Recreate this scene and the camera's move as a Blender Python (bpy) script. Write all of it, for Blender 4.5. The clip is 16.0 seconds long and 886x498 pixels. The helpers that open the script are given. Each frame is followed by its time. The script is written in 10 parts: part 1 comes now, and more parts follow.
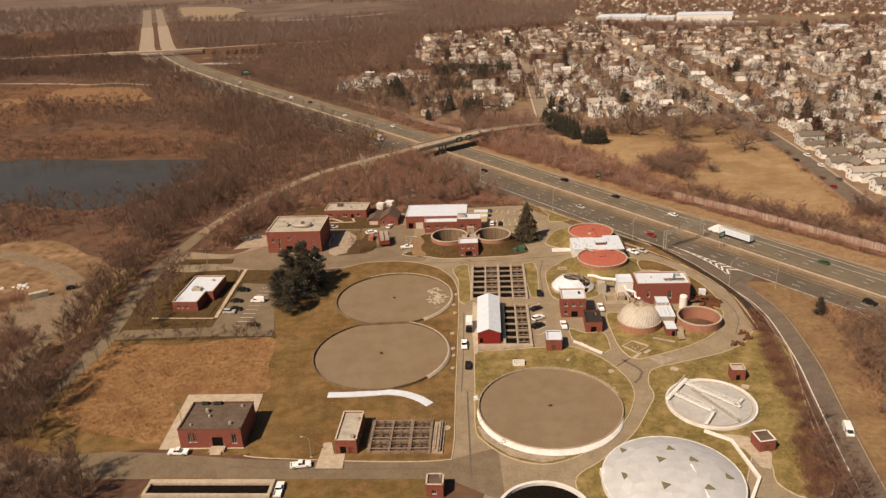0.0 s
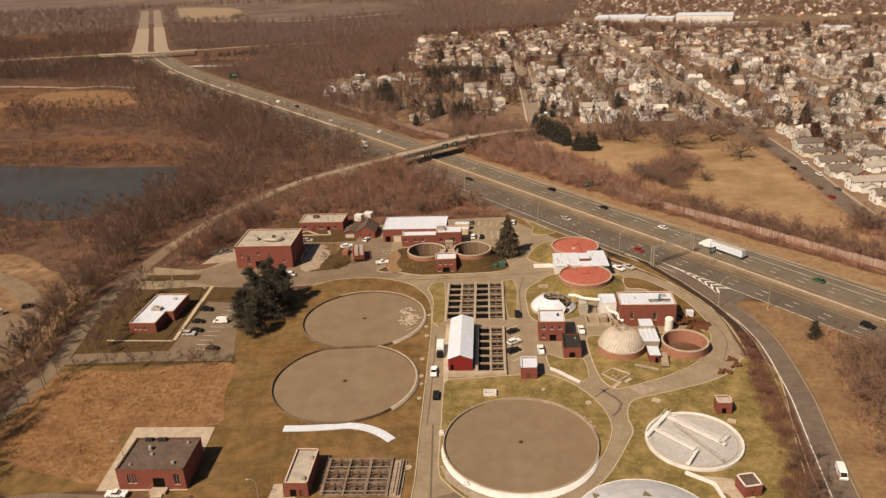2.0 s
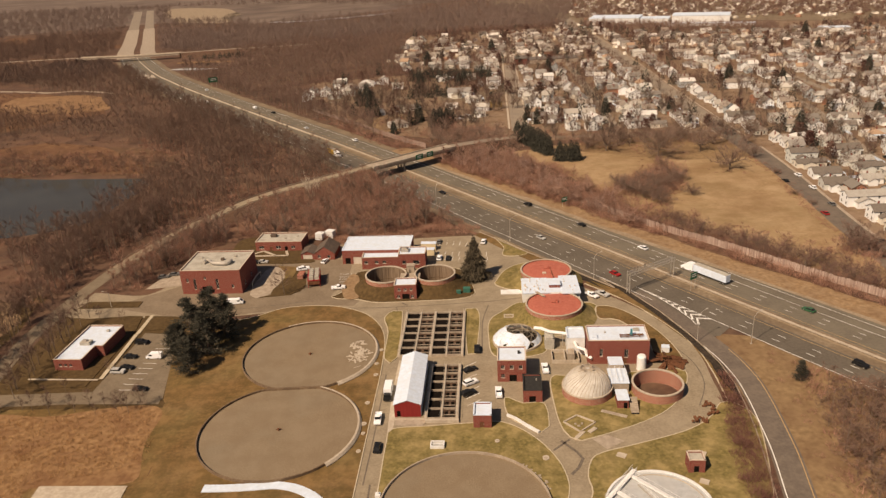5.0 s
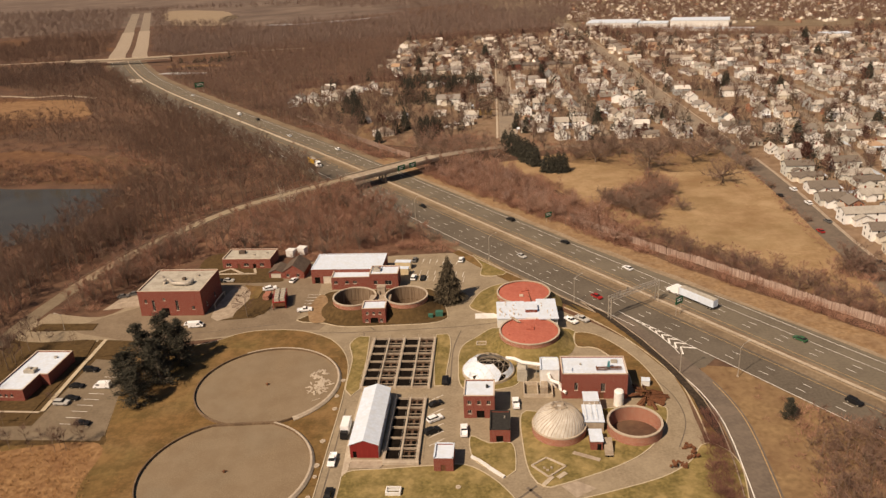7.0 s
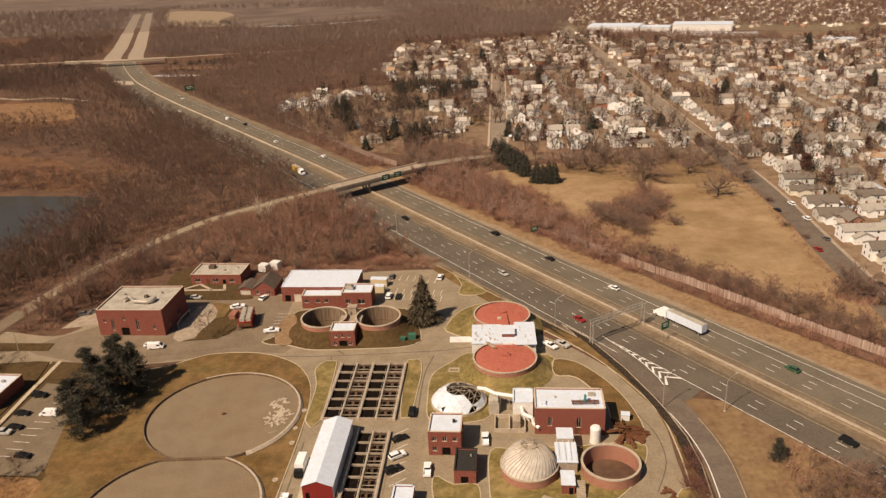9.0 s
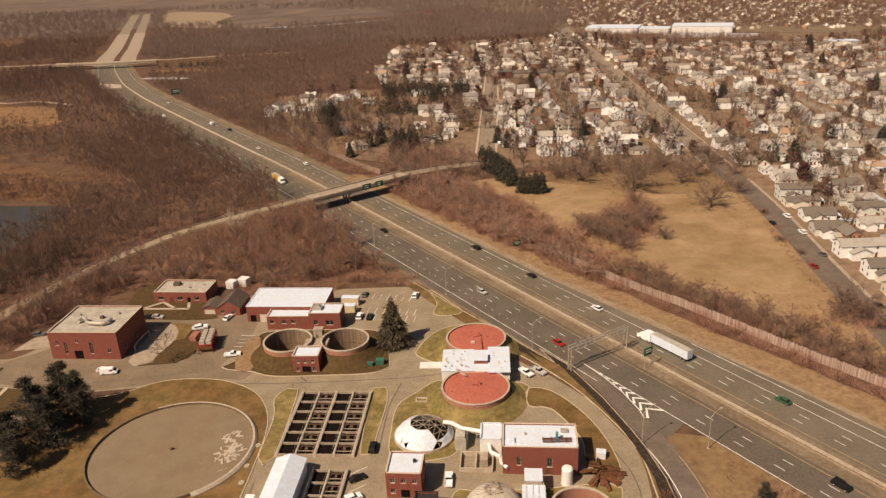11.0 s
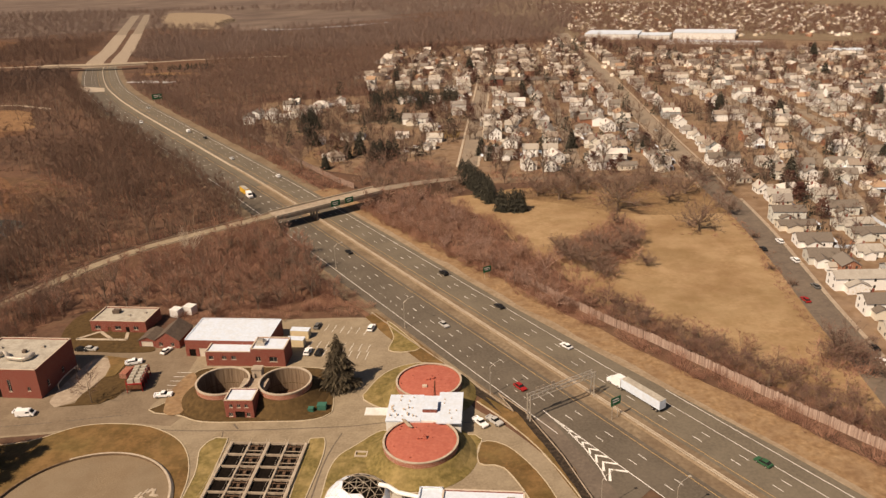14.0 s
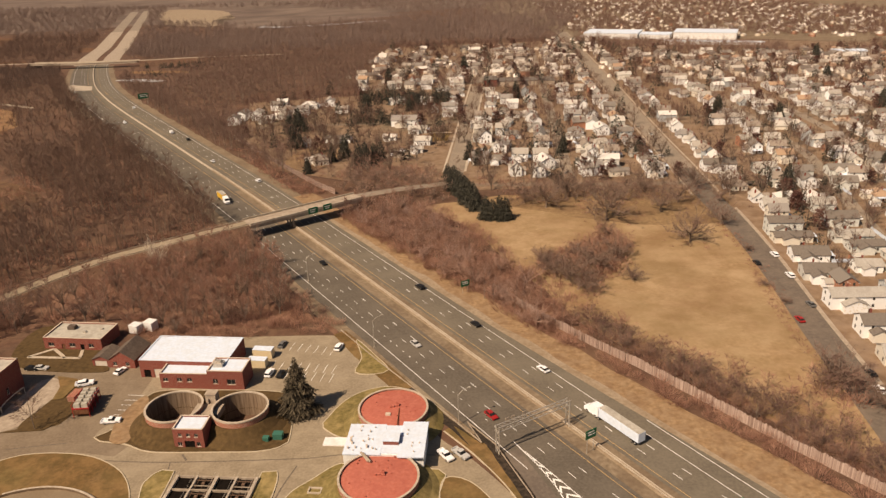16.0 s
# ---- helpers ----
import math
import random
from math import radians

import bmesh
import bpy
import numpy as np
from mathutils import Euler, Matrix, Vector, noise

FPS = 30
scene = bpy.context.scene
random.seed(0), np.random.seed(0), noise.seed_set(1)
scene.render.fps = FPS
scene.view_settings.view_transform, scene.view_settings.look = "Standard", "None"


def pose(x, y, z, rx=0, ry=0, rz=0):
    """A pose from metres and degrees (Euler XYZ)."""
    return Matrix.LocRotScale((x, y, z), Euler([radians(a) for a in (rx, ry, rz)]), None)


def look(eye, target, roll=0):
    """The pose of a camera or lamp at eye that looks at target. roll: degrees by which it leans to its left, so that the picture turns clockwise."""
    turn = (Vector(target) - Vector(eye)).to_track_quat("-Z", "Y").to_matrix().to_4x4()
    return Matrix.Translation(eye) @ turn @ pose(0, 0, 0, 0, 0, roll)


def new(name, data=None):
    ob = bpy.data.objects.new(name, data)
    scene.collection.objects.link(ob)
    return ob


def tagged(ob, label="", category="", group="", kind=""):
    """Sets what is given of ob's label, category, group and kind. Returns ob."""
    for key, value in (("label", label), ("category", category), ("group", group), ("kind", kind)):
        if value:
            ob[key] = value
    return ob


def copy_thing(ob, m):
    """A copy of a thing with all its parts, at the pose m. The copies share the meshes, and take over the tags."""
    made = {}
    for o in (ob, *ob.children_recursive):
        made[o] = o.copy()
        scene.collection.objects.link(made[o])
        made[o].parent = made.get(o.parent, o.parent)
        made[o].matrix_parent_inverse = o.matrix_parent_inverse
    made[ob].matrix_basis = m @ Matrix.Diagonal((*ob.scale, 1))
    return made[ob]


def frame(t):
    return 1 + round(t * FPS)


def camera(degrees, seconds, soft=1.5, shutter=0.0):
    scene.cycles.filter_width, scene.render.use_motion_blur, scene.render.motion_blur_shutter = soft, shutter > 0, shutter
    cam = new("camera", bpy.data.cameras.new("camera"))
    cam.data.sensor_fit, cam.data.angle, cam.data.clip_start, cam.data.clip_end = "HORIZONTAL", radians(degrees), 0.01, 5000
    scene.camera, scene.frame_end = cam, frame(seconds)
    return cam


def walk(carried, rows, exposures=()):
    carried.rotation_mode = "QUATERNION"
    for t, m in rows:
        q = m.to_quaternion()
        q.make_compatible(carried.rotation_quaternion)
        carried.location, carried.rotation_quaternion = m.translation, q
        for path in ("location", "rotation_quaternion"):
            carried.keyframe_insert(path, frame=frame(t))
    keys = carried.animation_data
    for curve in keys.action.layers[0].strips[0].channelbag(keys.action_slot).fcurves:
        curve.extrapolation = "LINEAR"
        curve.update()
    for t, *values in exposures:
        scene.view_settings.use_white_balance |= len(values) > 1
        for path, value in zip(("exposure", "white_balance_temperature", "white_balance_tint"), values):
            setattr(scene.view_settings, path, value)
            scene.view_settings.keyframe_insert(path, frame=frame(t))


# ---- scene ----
cam = camera(60.0, 16.0, soft=1.42)

PATH = [
    (0, (-0.943, 1.11, 128.409), (-0.935, 2.961, 127.652), -2.8),
    (0.5, (1.907, 5.209, 128.255), (1.912, 7.061, 127.499), -2.9),
    (1, (4.811, 9.541, 128.125), (4.813, 11.393, 127.369), -2.9),
    (1.5, (7.662, 13.82, 127.998), (7.664, 15.672, 127.242), -2.9),
    (2, (10.614, 18.242, 127.907), (10.613, 20.093, 127.15), -2.9),
    (2.5, (13.331, 22.447, 127.808), (13.33, 24.298, 127.05), -3.0),
    (3, (16.215, 26.857, 127.672), (16.212, 28.708, 126.914), -3.0),
    (3.5, (19.185, 31.386, 127.55), (19.182, 33.237, 126.792), -3.0),
    (4, (21.958, 35.48, 127.426), (21.952, 37.33, 126.667), -3.1),
    (6.5, (35.852, 56.461, 126.974), (35.841, 58.313, 126.218), -3.0),
    (7, (38.687, 60.743, 126.933), (38.675, 62.596, 126.18), -2.9),
    (7.5, (41.246, 64.518, 126.869), (41.23, 66.371, 126.117), -2.8),
    (8, (43.849, 68.458, 126.758), (43.832, 70.311, 126.008), -2.8),
    (8.5, (46.809, 72.696, 126.728), (46.788, 74.551, 125.979), -2.7),
    (9, (49.463, 76.598, 126.639), (49.439, 78.452, 125.89), -2.6),
    (11.5, (63.115, 97.304, 126.347), (63.08, 99.159, 125.599), -2.6),
    (12, (65.94, 101.509, 126.22), (65.903, 103.365, 125.475), -2.5),
    (12.5, (68.521, 105.453, 126.083), (68.482, 107.308, 125.339), -2.5),
    (13, (71.197, 109.673, 126.123), (71.156, 111.529, 125.379), -2.4),
    (13.5, (74.056, 113.946, 126.17), (74.013, 115.802, 125.427), -2.3),
    (14, (76.618, 117.766, 126.152), (76.571, 119.622, 125.409), -2.2),
    (14.5, (79.119, 121.684, 126.036), (79.07, 123.539, 125.292), -2.1),
    (15, (81.708, 125.637, 125.876), (81.657, 127.492, 125.13), -2.0),
    (15.5, (84.29, 129.782, 125.732), (84.236, 131.637, 124.985), -1.9),
    (16, (86.838, 133.998, 125.704), (86.782, 135.852, 124.955), -2.0),
]
EXPO, KELVIN, TINT = 0.14, 7850, 18
import itertools

walk(cam, [(t, look(eye, target, roll)) for t, eye, target, roll in PATH], exposures=[(0, EXPO - 0.05, KELVIN, TINT), (12, EXPO, KELVIN, TINT), (16, EXPO + 0.1, KELVIN, TINT)])

# ---- light ----
SUN_AZ = Vector((-0.72, -0.69))          # towards the sun on the ground
SUN_EL = radians(48)
world = bpy.data.worlds.new("world")
scene.world = world
world.use_nodes = True
wn = world.node_tree
sky = wn.nodes.new("ShaderNodeTexSky")
sky.sky_type = "NISHITA"
sky.sun_disc = False
sky.sun_elevation = SUN_EL
sky.sun_rotation = math.atan2(SUN_AZ.x, SUN_AZ.y)
sky.air_density = 0.8
sky.dust_density = 1.0
wn.links.new(sky.outputs[0], wn.nodes["Background"].inputs[0])
wn.nodes["Background"].inputs[1].default_value = 0.05
sun = new("sun", bpy.data.lights.new("sun", "SUN"))
sun.data.energy = 5.0
sun.data.angle = radians(0.55)
sun.data.color = (1.0, 0.88, 0.72)
sun.matrix_world = look((0, 0, 0), (-SUN_AZ.x * math.cos(SUN_EL), -SUN_AZ.y * math.cos(SUN_EL), -math.sin(SUN_EL)))


# ---- materials ----
def ramp_node(nt, stops, hard=False):
    r = nt.nodes.new("ShaderNodeValToRGB")
    r.color_ramp.interpolation = "CONSTANT" if hard else "LINEAR"
    el = r.color_ramp.elements
    while len(el) < len(stops):
        el.new(0.5)
    for e, (p, c) in zip(el, stops):
        e.position, e.color = p, (*c, 1)
    return r


def mat(name, stops, size=1.0, rough=0.85, bump=0.0, big=None, metal=0.0, rand=0.0, island=False, detail=4.0, stretch=(1, 1, 1), hard=False):
    """Grain from noise of about `size` metres through a colour ramp; big = (metres, colour, amount) lays wide patches over it."""
    m = bpy.data.materials.new(name)
    m.use_nodes = True
    nt = m.node_tree
    b = nt.nodes["Principled BSDF"]
    b.inputs["Roughness"].default_value = rough
    b.inputs["Metallic"].default_value = metal
    b.inputs["Specular IOR Level"].default_value = 0.25
    tc = nt.nodes.new("ShaderNodeTexCoord")
    mp = nt.nodes.new("ShaderNodeMapping")
    mp.inputs["Scale"].default_value = stretch
    nt.links.new(tc.outputs["Object"], mp.inputs[0])
    n = nt.nodes.new("ShaderNodeTexNoise")
    n.inputs["Scale"].default_value = 1 / size
    n.inputs["Detail"].default_value = detail
    nt.links.new(mp.outputs[0], n.inputs[0])
    fac = n.outputs[0]
    if rand or island:
        src = nt.nodes.new("ShaderNodeNewGeometry").outputs["Random Per Island"] if island else nt.nodes.new("ShaderNodeObjectInfo").outputs["Random"]
        mx = nt.nodes.new("ShaderNodeMix")
        mx.inputs[0].default_value = rand or 0.5
        nt.links.new(fac, mx.inputs[2])
        nt.links.new(src, mx.inputs[3])
        fac = mx.outputs[0]
    r = ramp_node(nt, stops, hard)
    nt.links.new(fac, r.inputs[0])
    col = r.outputs[0]
    layers = big if isinstance(big, list) else [big] if big else []
    for metres, colour, amount in layers:
        n2 = nt.nodes.new("ShaderNodeTexNoise")
        n2.inputs["Scale"].default_value = 1 / metres
        n2.inputs["Detail"].default_value = 5
        n2.inputs["Roughness"].default_value = 0.6
        nt.links.new(tc.outputs["Object"], n2.inputs[0])
        r2 = ramp_node(nt, [(0.42, (0, 0, 0)), (0.62, (amount,) * 3)])
        nt.links.new(n2.outputs[0], r2.inputs[0])
        mc = nt.nodes.new("ShaderNodeMix")
        mc.data_type = "RGBA"
        nt.links.new(r2.outputs[0], mc.inputs[0])
        nt.links.new(col, mc.inputs[6])
        mc.inputs[7].default_value = (*colour, 1)
        col = mc.outputs[2]
    nt.links.new(col, b.inputs["Base Color"])
    if bump:
        bp = nt.nodes.new("ShaderNodeBump")
        bp.inputs["Strength"].default_value = bump
        bp.inputs["Distance"].default_value = size * 0.3
        nt.links.new(n.outputs[0], bp.inputs["Height"])
        nt.links.new(bp.outputs[0], b.inputs["Normal"])
    return m


def brick_mat(name, c1, c2, mortar):
    m = mat(name, [(0.3, c1), (0.7, c2)], 0.8, 0.9, 0.1)
    nt = m.node_tree
    b = nt.nodes["Principled BSDF"]
    tc = nt.nodes["Texture Coordinate"]
    # courses run along the wall: x + y along, z up
    sep = nt.nodes.new("ShaderNodeSeparateXYZ")
    nt.links.new(tc.outputs["Object"], sep.inputs[0])
    add = nt.nodes.new("ShaderNodeMath")
    nt.links.new(sep.outputs[0], add.inputs[0])
    nt.links.new(sep.outputs[1], add.inputs[1])
    com = nt.nodes.new("ShaderNodeCombineXYZ")
    nt.links.new(add.outputs[0], com.inputs[0])
    nt.links.new(sep.outputs[2], com.inputs[1])
    br = nt.nodes.new("ShaderNodeTexBrick")
    br.inputs["Scale"].default_value = 1.0
    br.inputs["Brick Width"].default_value = 0.225
    br.inputs["Row Height"].default_value = 0.075
    br.inputs["Mortar Size"].default_value = 0.008
    br.inputs["Mortar"].default_value = (*mortar, 1)
    nt.links.new(com.outputs[0], br.inputs[0])
    old = b.inputs["Base Color"].links[0].from_socket
    nt.links.new(old, br.inputs["Color1"])
    dk = nt.nodes.new("ShaderNodeMix")
    dk.data_type = "RGBA"
    dk.inputs[0].default_value = 0.35
    nt.links.new(old, dk.inputs[6])
    dk.inputs[7].default_value = (c1[0] * 0.6, c1[1] * 0.6, c1[2] * 0.6, 1)
    nt.links.new(dk.outputs[2], br.inputs["Color2"])
    nt.links.new(br.outputs[0], b.inputs["Base Color"])
    return m


M = {}
M["soil"] = mat("leaf_litter", [(0.25, (0.04688, 0.02663, 0.01932)), (0.5, (0.09016, 0.05045, 0.03458)), (0.75, (0.1533, 0.08855, 0.05695))], 2.0, 0.95, 0.4, [(60, (0.06492, 0.03596, 0.02746), 0.6), (24, (0.1443, 0.07582, 0.0478), 0.65), (9, (0.1713, 0.1069, 0.06712), 0.4)])
M["lawn"] = mat("winter_lawn", [(0.25, (0.07314, 0.04149, 0.01433)), (0.5, (0.1264, 0.07189, 0.02609)), (0.75, (0.1968, 0.1158, 0.04562))], 0.9, 0.95, 0.3, [(27, (0.27, 0.175, 0.085), 0.55), (17, (0.165, 0.1232, 0.0462), 0.55), (11, (0.2342, 0.1357, 0.05554), 0.6), (4, (0.07966, 0.05267, 0.01694), 0.55)])
M["lawn_green"] = mat("greening_lawn", [(0.25, (0.1042, 0.08239, 0.02772)), (0.5, (0.1791, 0.1377, 0.0495)), (0.75, (0.276, 0.2122, 0.08415))], 0.9, 0.95, 0.3, [(7, (0.3437, 0.2539, 0.1139), 0.7), (3, (0.1042, 0.08126, 0.02772), 0.5)])
# dark grass, deepened again to paint the shade of the steep tank bank
M["lawn_dark"] = mat("dark_winter_lawn", [(0.25, (0.04757, 0.02981, 0.01155)), (0.5, (0.07535, 0.04637, 0.01847)), (0.75, (0.111, 0.06954, 0.02886))], 1.2, 0.95, 0.2, [(6, (0.09517, 0.05961, 0.02598), 0.5)])
M["meadow"] = mat("dry_meadow", [(0.25, (0.223, 0.1415, 0.0716)), (0.5, (0.2844, 0.186, 0.09876)), (0.75, (0.3569, 0.2418, 0.1358))], 1.6, 0.95, 0.2, [(10, (0.4, 0.29, 0.175), 0.5), (60, (0.23, 0.165, 0.085), 0.6), (42, (0.2119, 0.1232, 0.06172), 0.7), (17, (0.4126, 0.2908, 0.1729), 0.5), (6, (0.223, 0.1483, 0.0679), 0.35)])
M["verge_sand"] = mat("sandy_verge_edge", [(0.25, (0.2, 0.15, 0.1)), (0.5, (0.28, 0.215, 0.148)), (0.75, (0.35, 0.275, 0.195))], 1.1, 0.95, 0.2, [(9, (0.2, 0.135, 0.08), 0.6), (3, (0.36, 0.29, 0.21), 0.4)])
M["verge"] = mat("dry_verge", [(0.25, (0.1725, 0.1041, 0.05424)), (0.5, (0.253, 0.1593, 0.08475)), (0.75, (0.345, 0.23, 0.1299))], 1.3, 0.95, 0.3, [(8, (0.1781, 0.1067, 0.06192), 0.6), (3, (0.3562, 0.2621, 0.165), 0.35)])
M["reed"] = mat("golden_reed", [(0.25, (0.121, 0.06167, 0.02901)), (0.5, (0.2338, 0.13, 0.05972)), (0.75, (0.3548, 0.2221, 0.1109))], 1.6, 0.95, 0.6, [(12, (0.1613, 0.07821, 0.03842), 0.7), (5, (0.2903, 0.1728, 0.0853), 0.5)])
M["marsh"] = mat("rusty_marsh", [(0.25, (0.06904, 0.03744, 0.02312)), (0.5, (0.1192, 0.06776, 0.03944)), (0.75, (0.1756, 0.1066, 0.0612))], 5, 0.95, 0.4, [(40, (0.05642, 0.0336, 0.02312), 0.75), (14, (0.1569, 0.0904, 0.0476), 0.5)])
M["marsh_light"] = mat("pale_tan_marsh_grass", [(0.25, (0.17, 0.092, 0.046)), (0.5, (0.235, 0.135, 0.07)), (0.75, (0.3, 0.182, 0.1))], 4, 0.95, 0.3, [(30, (0.26, 0.158, 0.084), 0.6), (11, (0.17, 0.09, 0.046), 0.5)])
M["marsh_tan"] = mat("tan_marsh_grass", [(0.25, (0.1029, 0.05105, 0.02623)), (0.5, (0.1608, 0.08383, 0.04382)), (0.75, (0.2188, 0.1218, 0.06723))], 5, 0.95, 0.3, [(35, (0.09656, 0.04532, 0.02448), 0.7), (12, (0.1351, 0.06798, 0.03503), 0.5)])
M["town_asphalt"] = mat("brown_town_asphalt", [(0.3, (0.156, 0.12, 0.09)), (0.7, (0.228, 0.18, 0.1344))], 1.5, 0.9, 0.1, [(12, (0.192, 0.138, 0.0936), 0.6)])
M["dirt"] = mat("bare_dirt", [(0.3, (0.1032, 0.06216, 0.03528)), (0.5, (0.2236, 0.1428, 0.0798)), (0.7, (0.3698, 0.2562, 0.1554))], 4.5, 0.95, 0.4, [(18, (0.1118, 0.063, 0.03612), 0.85), (6, (0.258, 0.168, 0.0924), 0.5)])
M["dirt_grey"] = mat("packed_grey_dirt", [(0.25, (0.164, 0.124, 0.084)), (0.5, (0.2132, 0.164, 0.1136)), (0.75, (0.2624, 0.204, 0.144))], 1.5, 0.95, 0.2, [(9, (0.1394, 0.096, 0.0624), 0.6), (3, (0.246, 0.184, 0.124), 0.4)])
M["yard_soil"] = mat("town_ground", [(0.25, (0.1376, 0.088, 0.0546)), (0.5, (0.2021, 0.136, 0.08736)), (0.75, (0.2838, 0.2, 0.1326))], 4, 0.95, 0.1, [(15, (0.172, 0.1024, 0.05772), 0.6), (7, (0.2666, 0.192, 0.1365), 0.5)])
M["asphalt"] = mat("worn_asphalt", [(0.3, (0.2074, 0.1656, 0.1142)), (0.7, (0.2971, 0.24, 0.1678))], 0.7, 0.9, 0.15, [(7, (0.3455, 0.2857, 0.2035), 0.5), (2.5, (0.1797, 0.1428, 0.09908), 0.25)])
M["asphalt_dark"] = mat("dark_car_park_asphalt", [(0.3, (0.1382, 0.1068, 0.07324)), (0.7, (0.1981, 0.1548, 0.1076))], 0.7, 0.9, 0.15, [(7, (0.2303, 0.1842, 0.1306), 0.5), (2.5, (0.1198, 0.09212, 0.06356), 0.25)])
M["asphalt_west"] = mat("dirty_yard_asphalt", [(0.3, (0.1548, 0.1175, 0.08056)), (0.7, (0.2219, 0.1703, 0.1184))], 0.7, 0.9, 0.15, [(7, (0.2579, 0.2026, 0.1437), 0.5), (2.5, (0.1342, 0.1013, 0.06992), 0.25)])
# brown weathering, darkened further to paint the wall face's shade
M["rim_brown"] = mat("weathered_brown_concrete", [(0.3, (0.13, 0.085, 0.052)), (0.7, (0.22, 0.155, 0.1))], 0.6, 0.9, 0.15, [(5, (0.09, 0.06, 0.04), 0.6)])
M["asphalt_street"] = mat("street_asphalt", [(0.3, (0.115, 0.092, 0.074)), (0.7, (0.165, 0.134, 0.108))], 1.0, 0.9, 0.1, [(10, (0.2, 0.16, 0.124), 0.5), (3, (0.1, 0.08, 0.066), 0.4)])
M["asphalt_old"] = mat("grey_old_asphalt", [(0.3, (0.19, 0.155, 0.12)), (0.7, (0.27, 0.222, 0.172))], 1.0, 0.9, 0.1, [(10, (0.31, 0.25, 0.19), 0.5)])
M["highway"] = mat("highway_asphalt", [(0.3, (0.08615, 0.07279, 0.05655)), (0.7, (0.1314, 0.1108, 0.08749))], 0.8, 0.9, 0.1, [(16, (0.1576, 0.1337, 0.1046), 0.5)])
M["highway_r"] = mat("paler_highway_asphalt", [(0.3, (0.1103, 0.09439, 0.07223)), (0.7, (0.1576, 0.1339, 0.1024))], 0.8, 0.9, 0.1, [(16, (0.1891, 0.1625, 0.1229), 0.5)])
M["concrete"] = mat("pale_concrete", [(0.3, (0.38, 0.32, 0.25)), (0.7, (0.52, 0.45, 0.36))], 0.8, 0.85, 0.1, (3, (0.32, 0.26, 0.2), 0.5))
M["concrete_old"] = mat("stained_concrete", [(0.3, (0.3, 0.245, 0.19)), (0.7, (0.44, 0.37, 0.29))], 0.5, 0.9, 0.1, (2, (0.2, 0.15, 0.11), 0.5))
M["kerb"] = mat("yellowed_kerb", [(0.3, (0.396, 0.3319, 0.231)), (0.7, (0.5069, 0.4372, 0.3326))], 0.7, 0.85)
M["white_wall"] = mat("white_coated_concrete", [(0.3, (0.627, 0.637, 0.6283)), (0.7, (0.741, 0.7644, 0.7725))], 1.2, 0.7, 0, (3, (0.551, 0.5194, 0.4738), 0.5))
M["paint"] = mat("road_paint", [(0.3, (0.66, 0.65, 0.62)), (0.7, (0.82, 0.81, 0.78))], 0.3, 0.7)
M["paint_y"] = mat("worn_yellow_paint", [(0.3, (0.42, 0.27, 0.12)), (0.7, (0.5, 0.34, 0.16))], 0.5, 0.8)
M["brick"] = brick_mat("red_brick", (0.185, 0.0429, 0.0326), (0.2516, 0.0651, 0.0474), (0.2368, 0.1258, 0.0962))
M["brick_dark"] = brick_mat("tank_brick", (0.3, 0.11, 0.075), (0.38, 0.16, 0.11), (0.4, 0.28, 0.21))
M["red_metal"] = mat("red_siding", [(0.3, (0.1786, 0.0174, 0.0167)), (0.7, (0.2232, 0.0248, 0.0223))], 0.5, 0.55, 0.2, stretch=(1.984, 1.984, 0.1116))
M["roof_white"] = mat("white_membrane_roof", [(0.3, (0.5336, 0.627, 0.7425)), (0.7, (0.644, 0.741, 0.8712))], 0.9, 0.7, 0, [(2.5, (0.5336, 0.57, 0.594), 0.4), (0.5, (0.552, 0.608, 0.6732), 0.3)])
M["roof_pale"] = mat("pale_gravel_roof", [(0.3, (0.3591, 0.3339, 0.285)), (0.7, (0.4703, 0.4422, 0.38))], 0.6, 0.9, 0, (3, (0.2565, 0.2346, 0.1995), 0.6))
M["roof_dark"] = mat("brown_bitumen_roof", [(0.3, (0.1, 0.075, 0.06)), (0.7, (0.15, 0.115, 0.09))], 0.7, 0.9, 0, (3, (0.075, 0.055, 0.045), 0.6))
M["roof_black"] = mat("black_roofing", [(0.3, (0.022, 0.021, 0.02)), (0.7, (0.04, 0.038, 0.035))], 0.6, 0.8)
M["roof_grey"] = mat("grey_shingle", [(0.3, (0.12, 0.1, 0.085)), (0.7, (0.19, 0.165, 0.14))], 0.4, 0.9)
M["coping"] = mat("pale_coping", [(0.3, (0.45, 0.36, 0.28)), (0.7, (0.6, 0.51, 0.42))], 0.5, 0.8)
M["red_membrane"] = mat("coral_red_tank_cover", [(0.3, (0.4, 0.114, 0.0775)), (0.7, (0.48, 0.162, 0.115))], 0.8, 0.7, 0, [(3, (0.36, 0.096, 0.06875), 0.5), (0.9, (0.3, 0.084, 0.06), 0.35)])
M["gravel"] = mat("filter_stone", [(0.3, (0.1592, 0.1176, 0.07504)), (0.5, (0.2123, 0.1584, 0.1025)), (0.7, (0.2652, 0.2044, 0.1355))], 0.35, 0.95, 0.2, [(26, (0.2, 0.165, 0.118), 0.5), (12, (0.2389, 0.186, 0.1263), 0.5), (5, (0.1751, 0.1247, 0.07787), 0.4)])
M["metal"] = mat("galvanised_steel", [(0.3, (0.42, 0.38, 0.33)), (0.7, (0.56, 0.52, 0.46))], 0.5, 0.45, 0, metal=0.5)
M["pipe_white"] = mat("white_pipe_paint", [(0.3, (0.68, 0.68, 0.66)), (0.7, (0.8, 0.8, 0.79))], 0.6, 0.5)
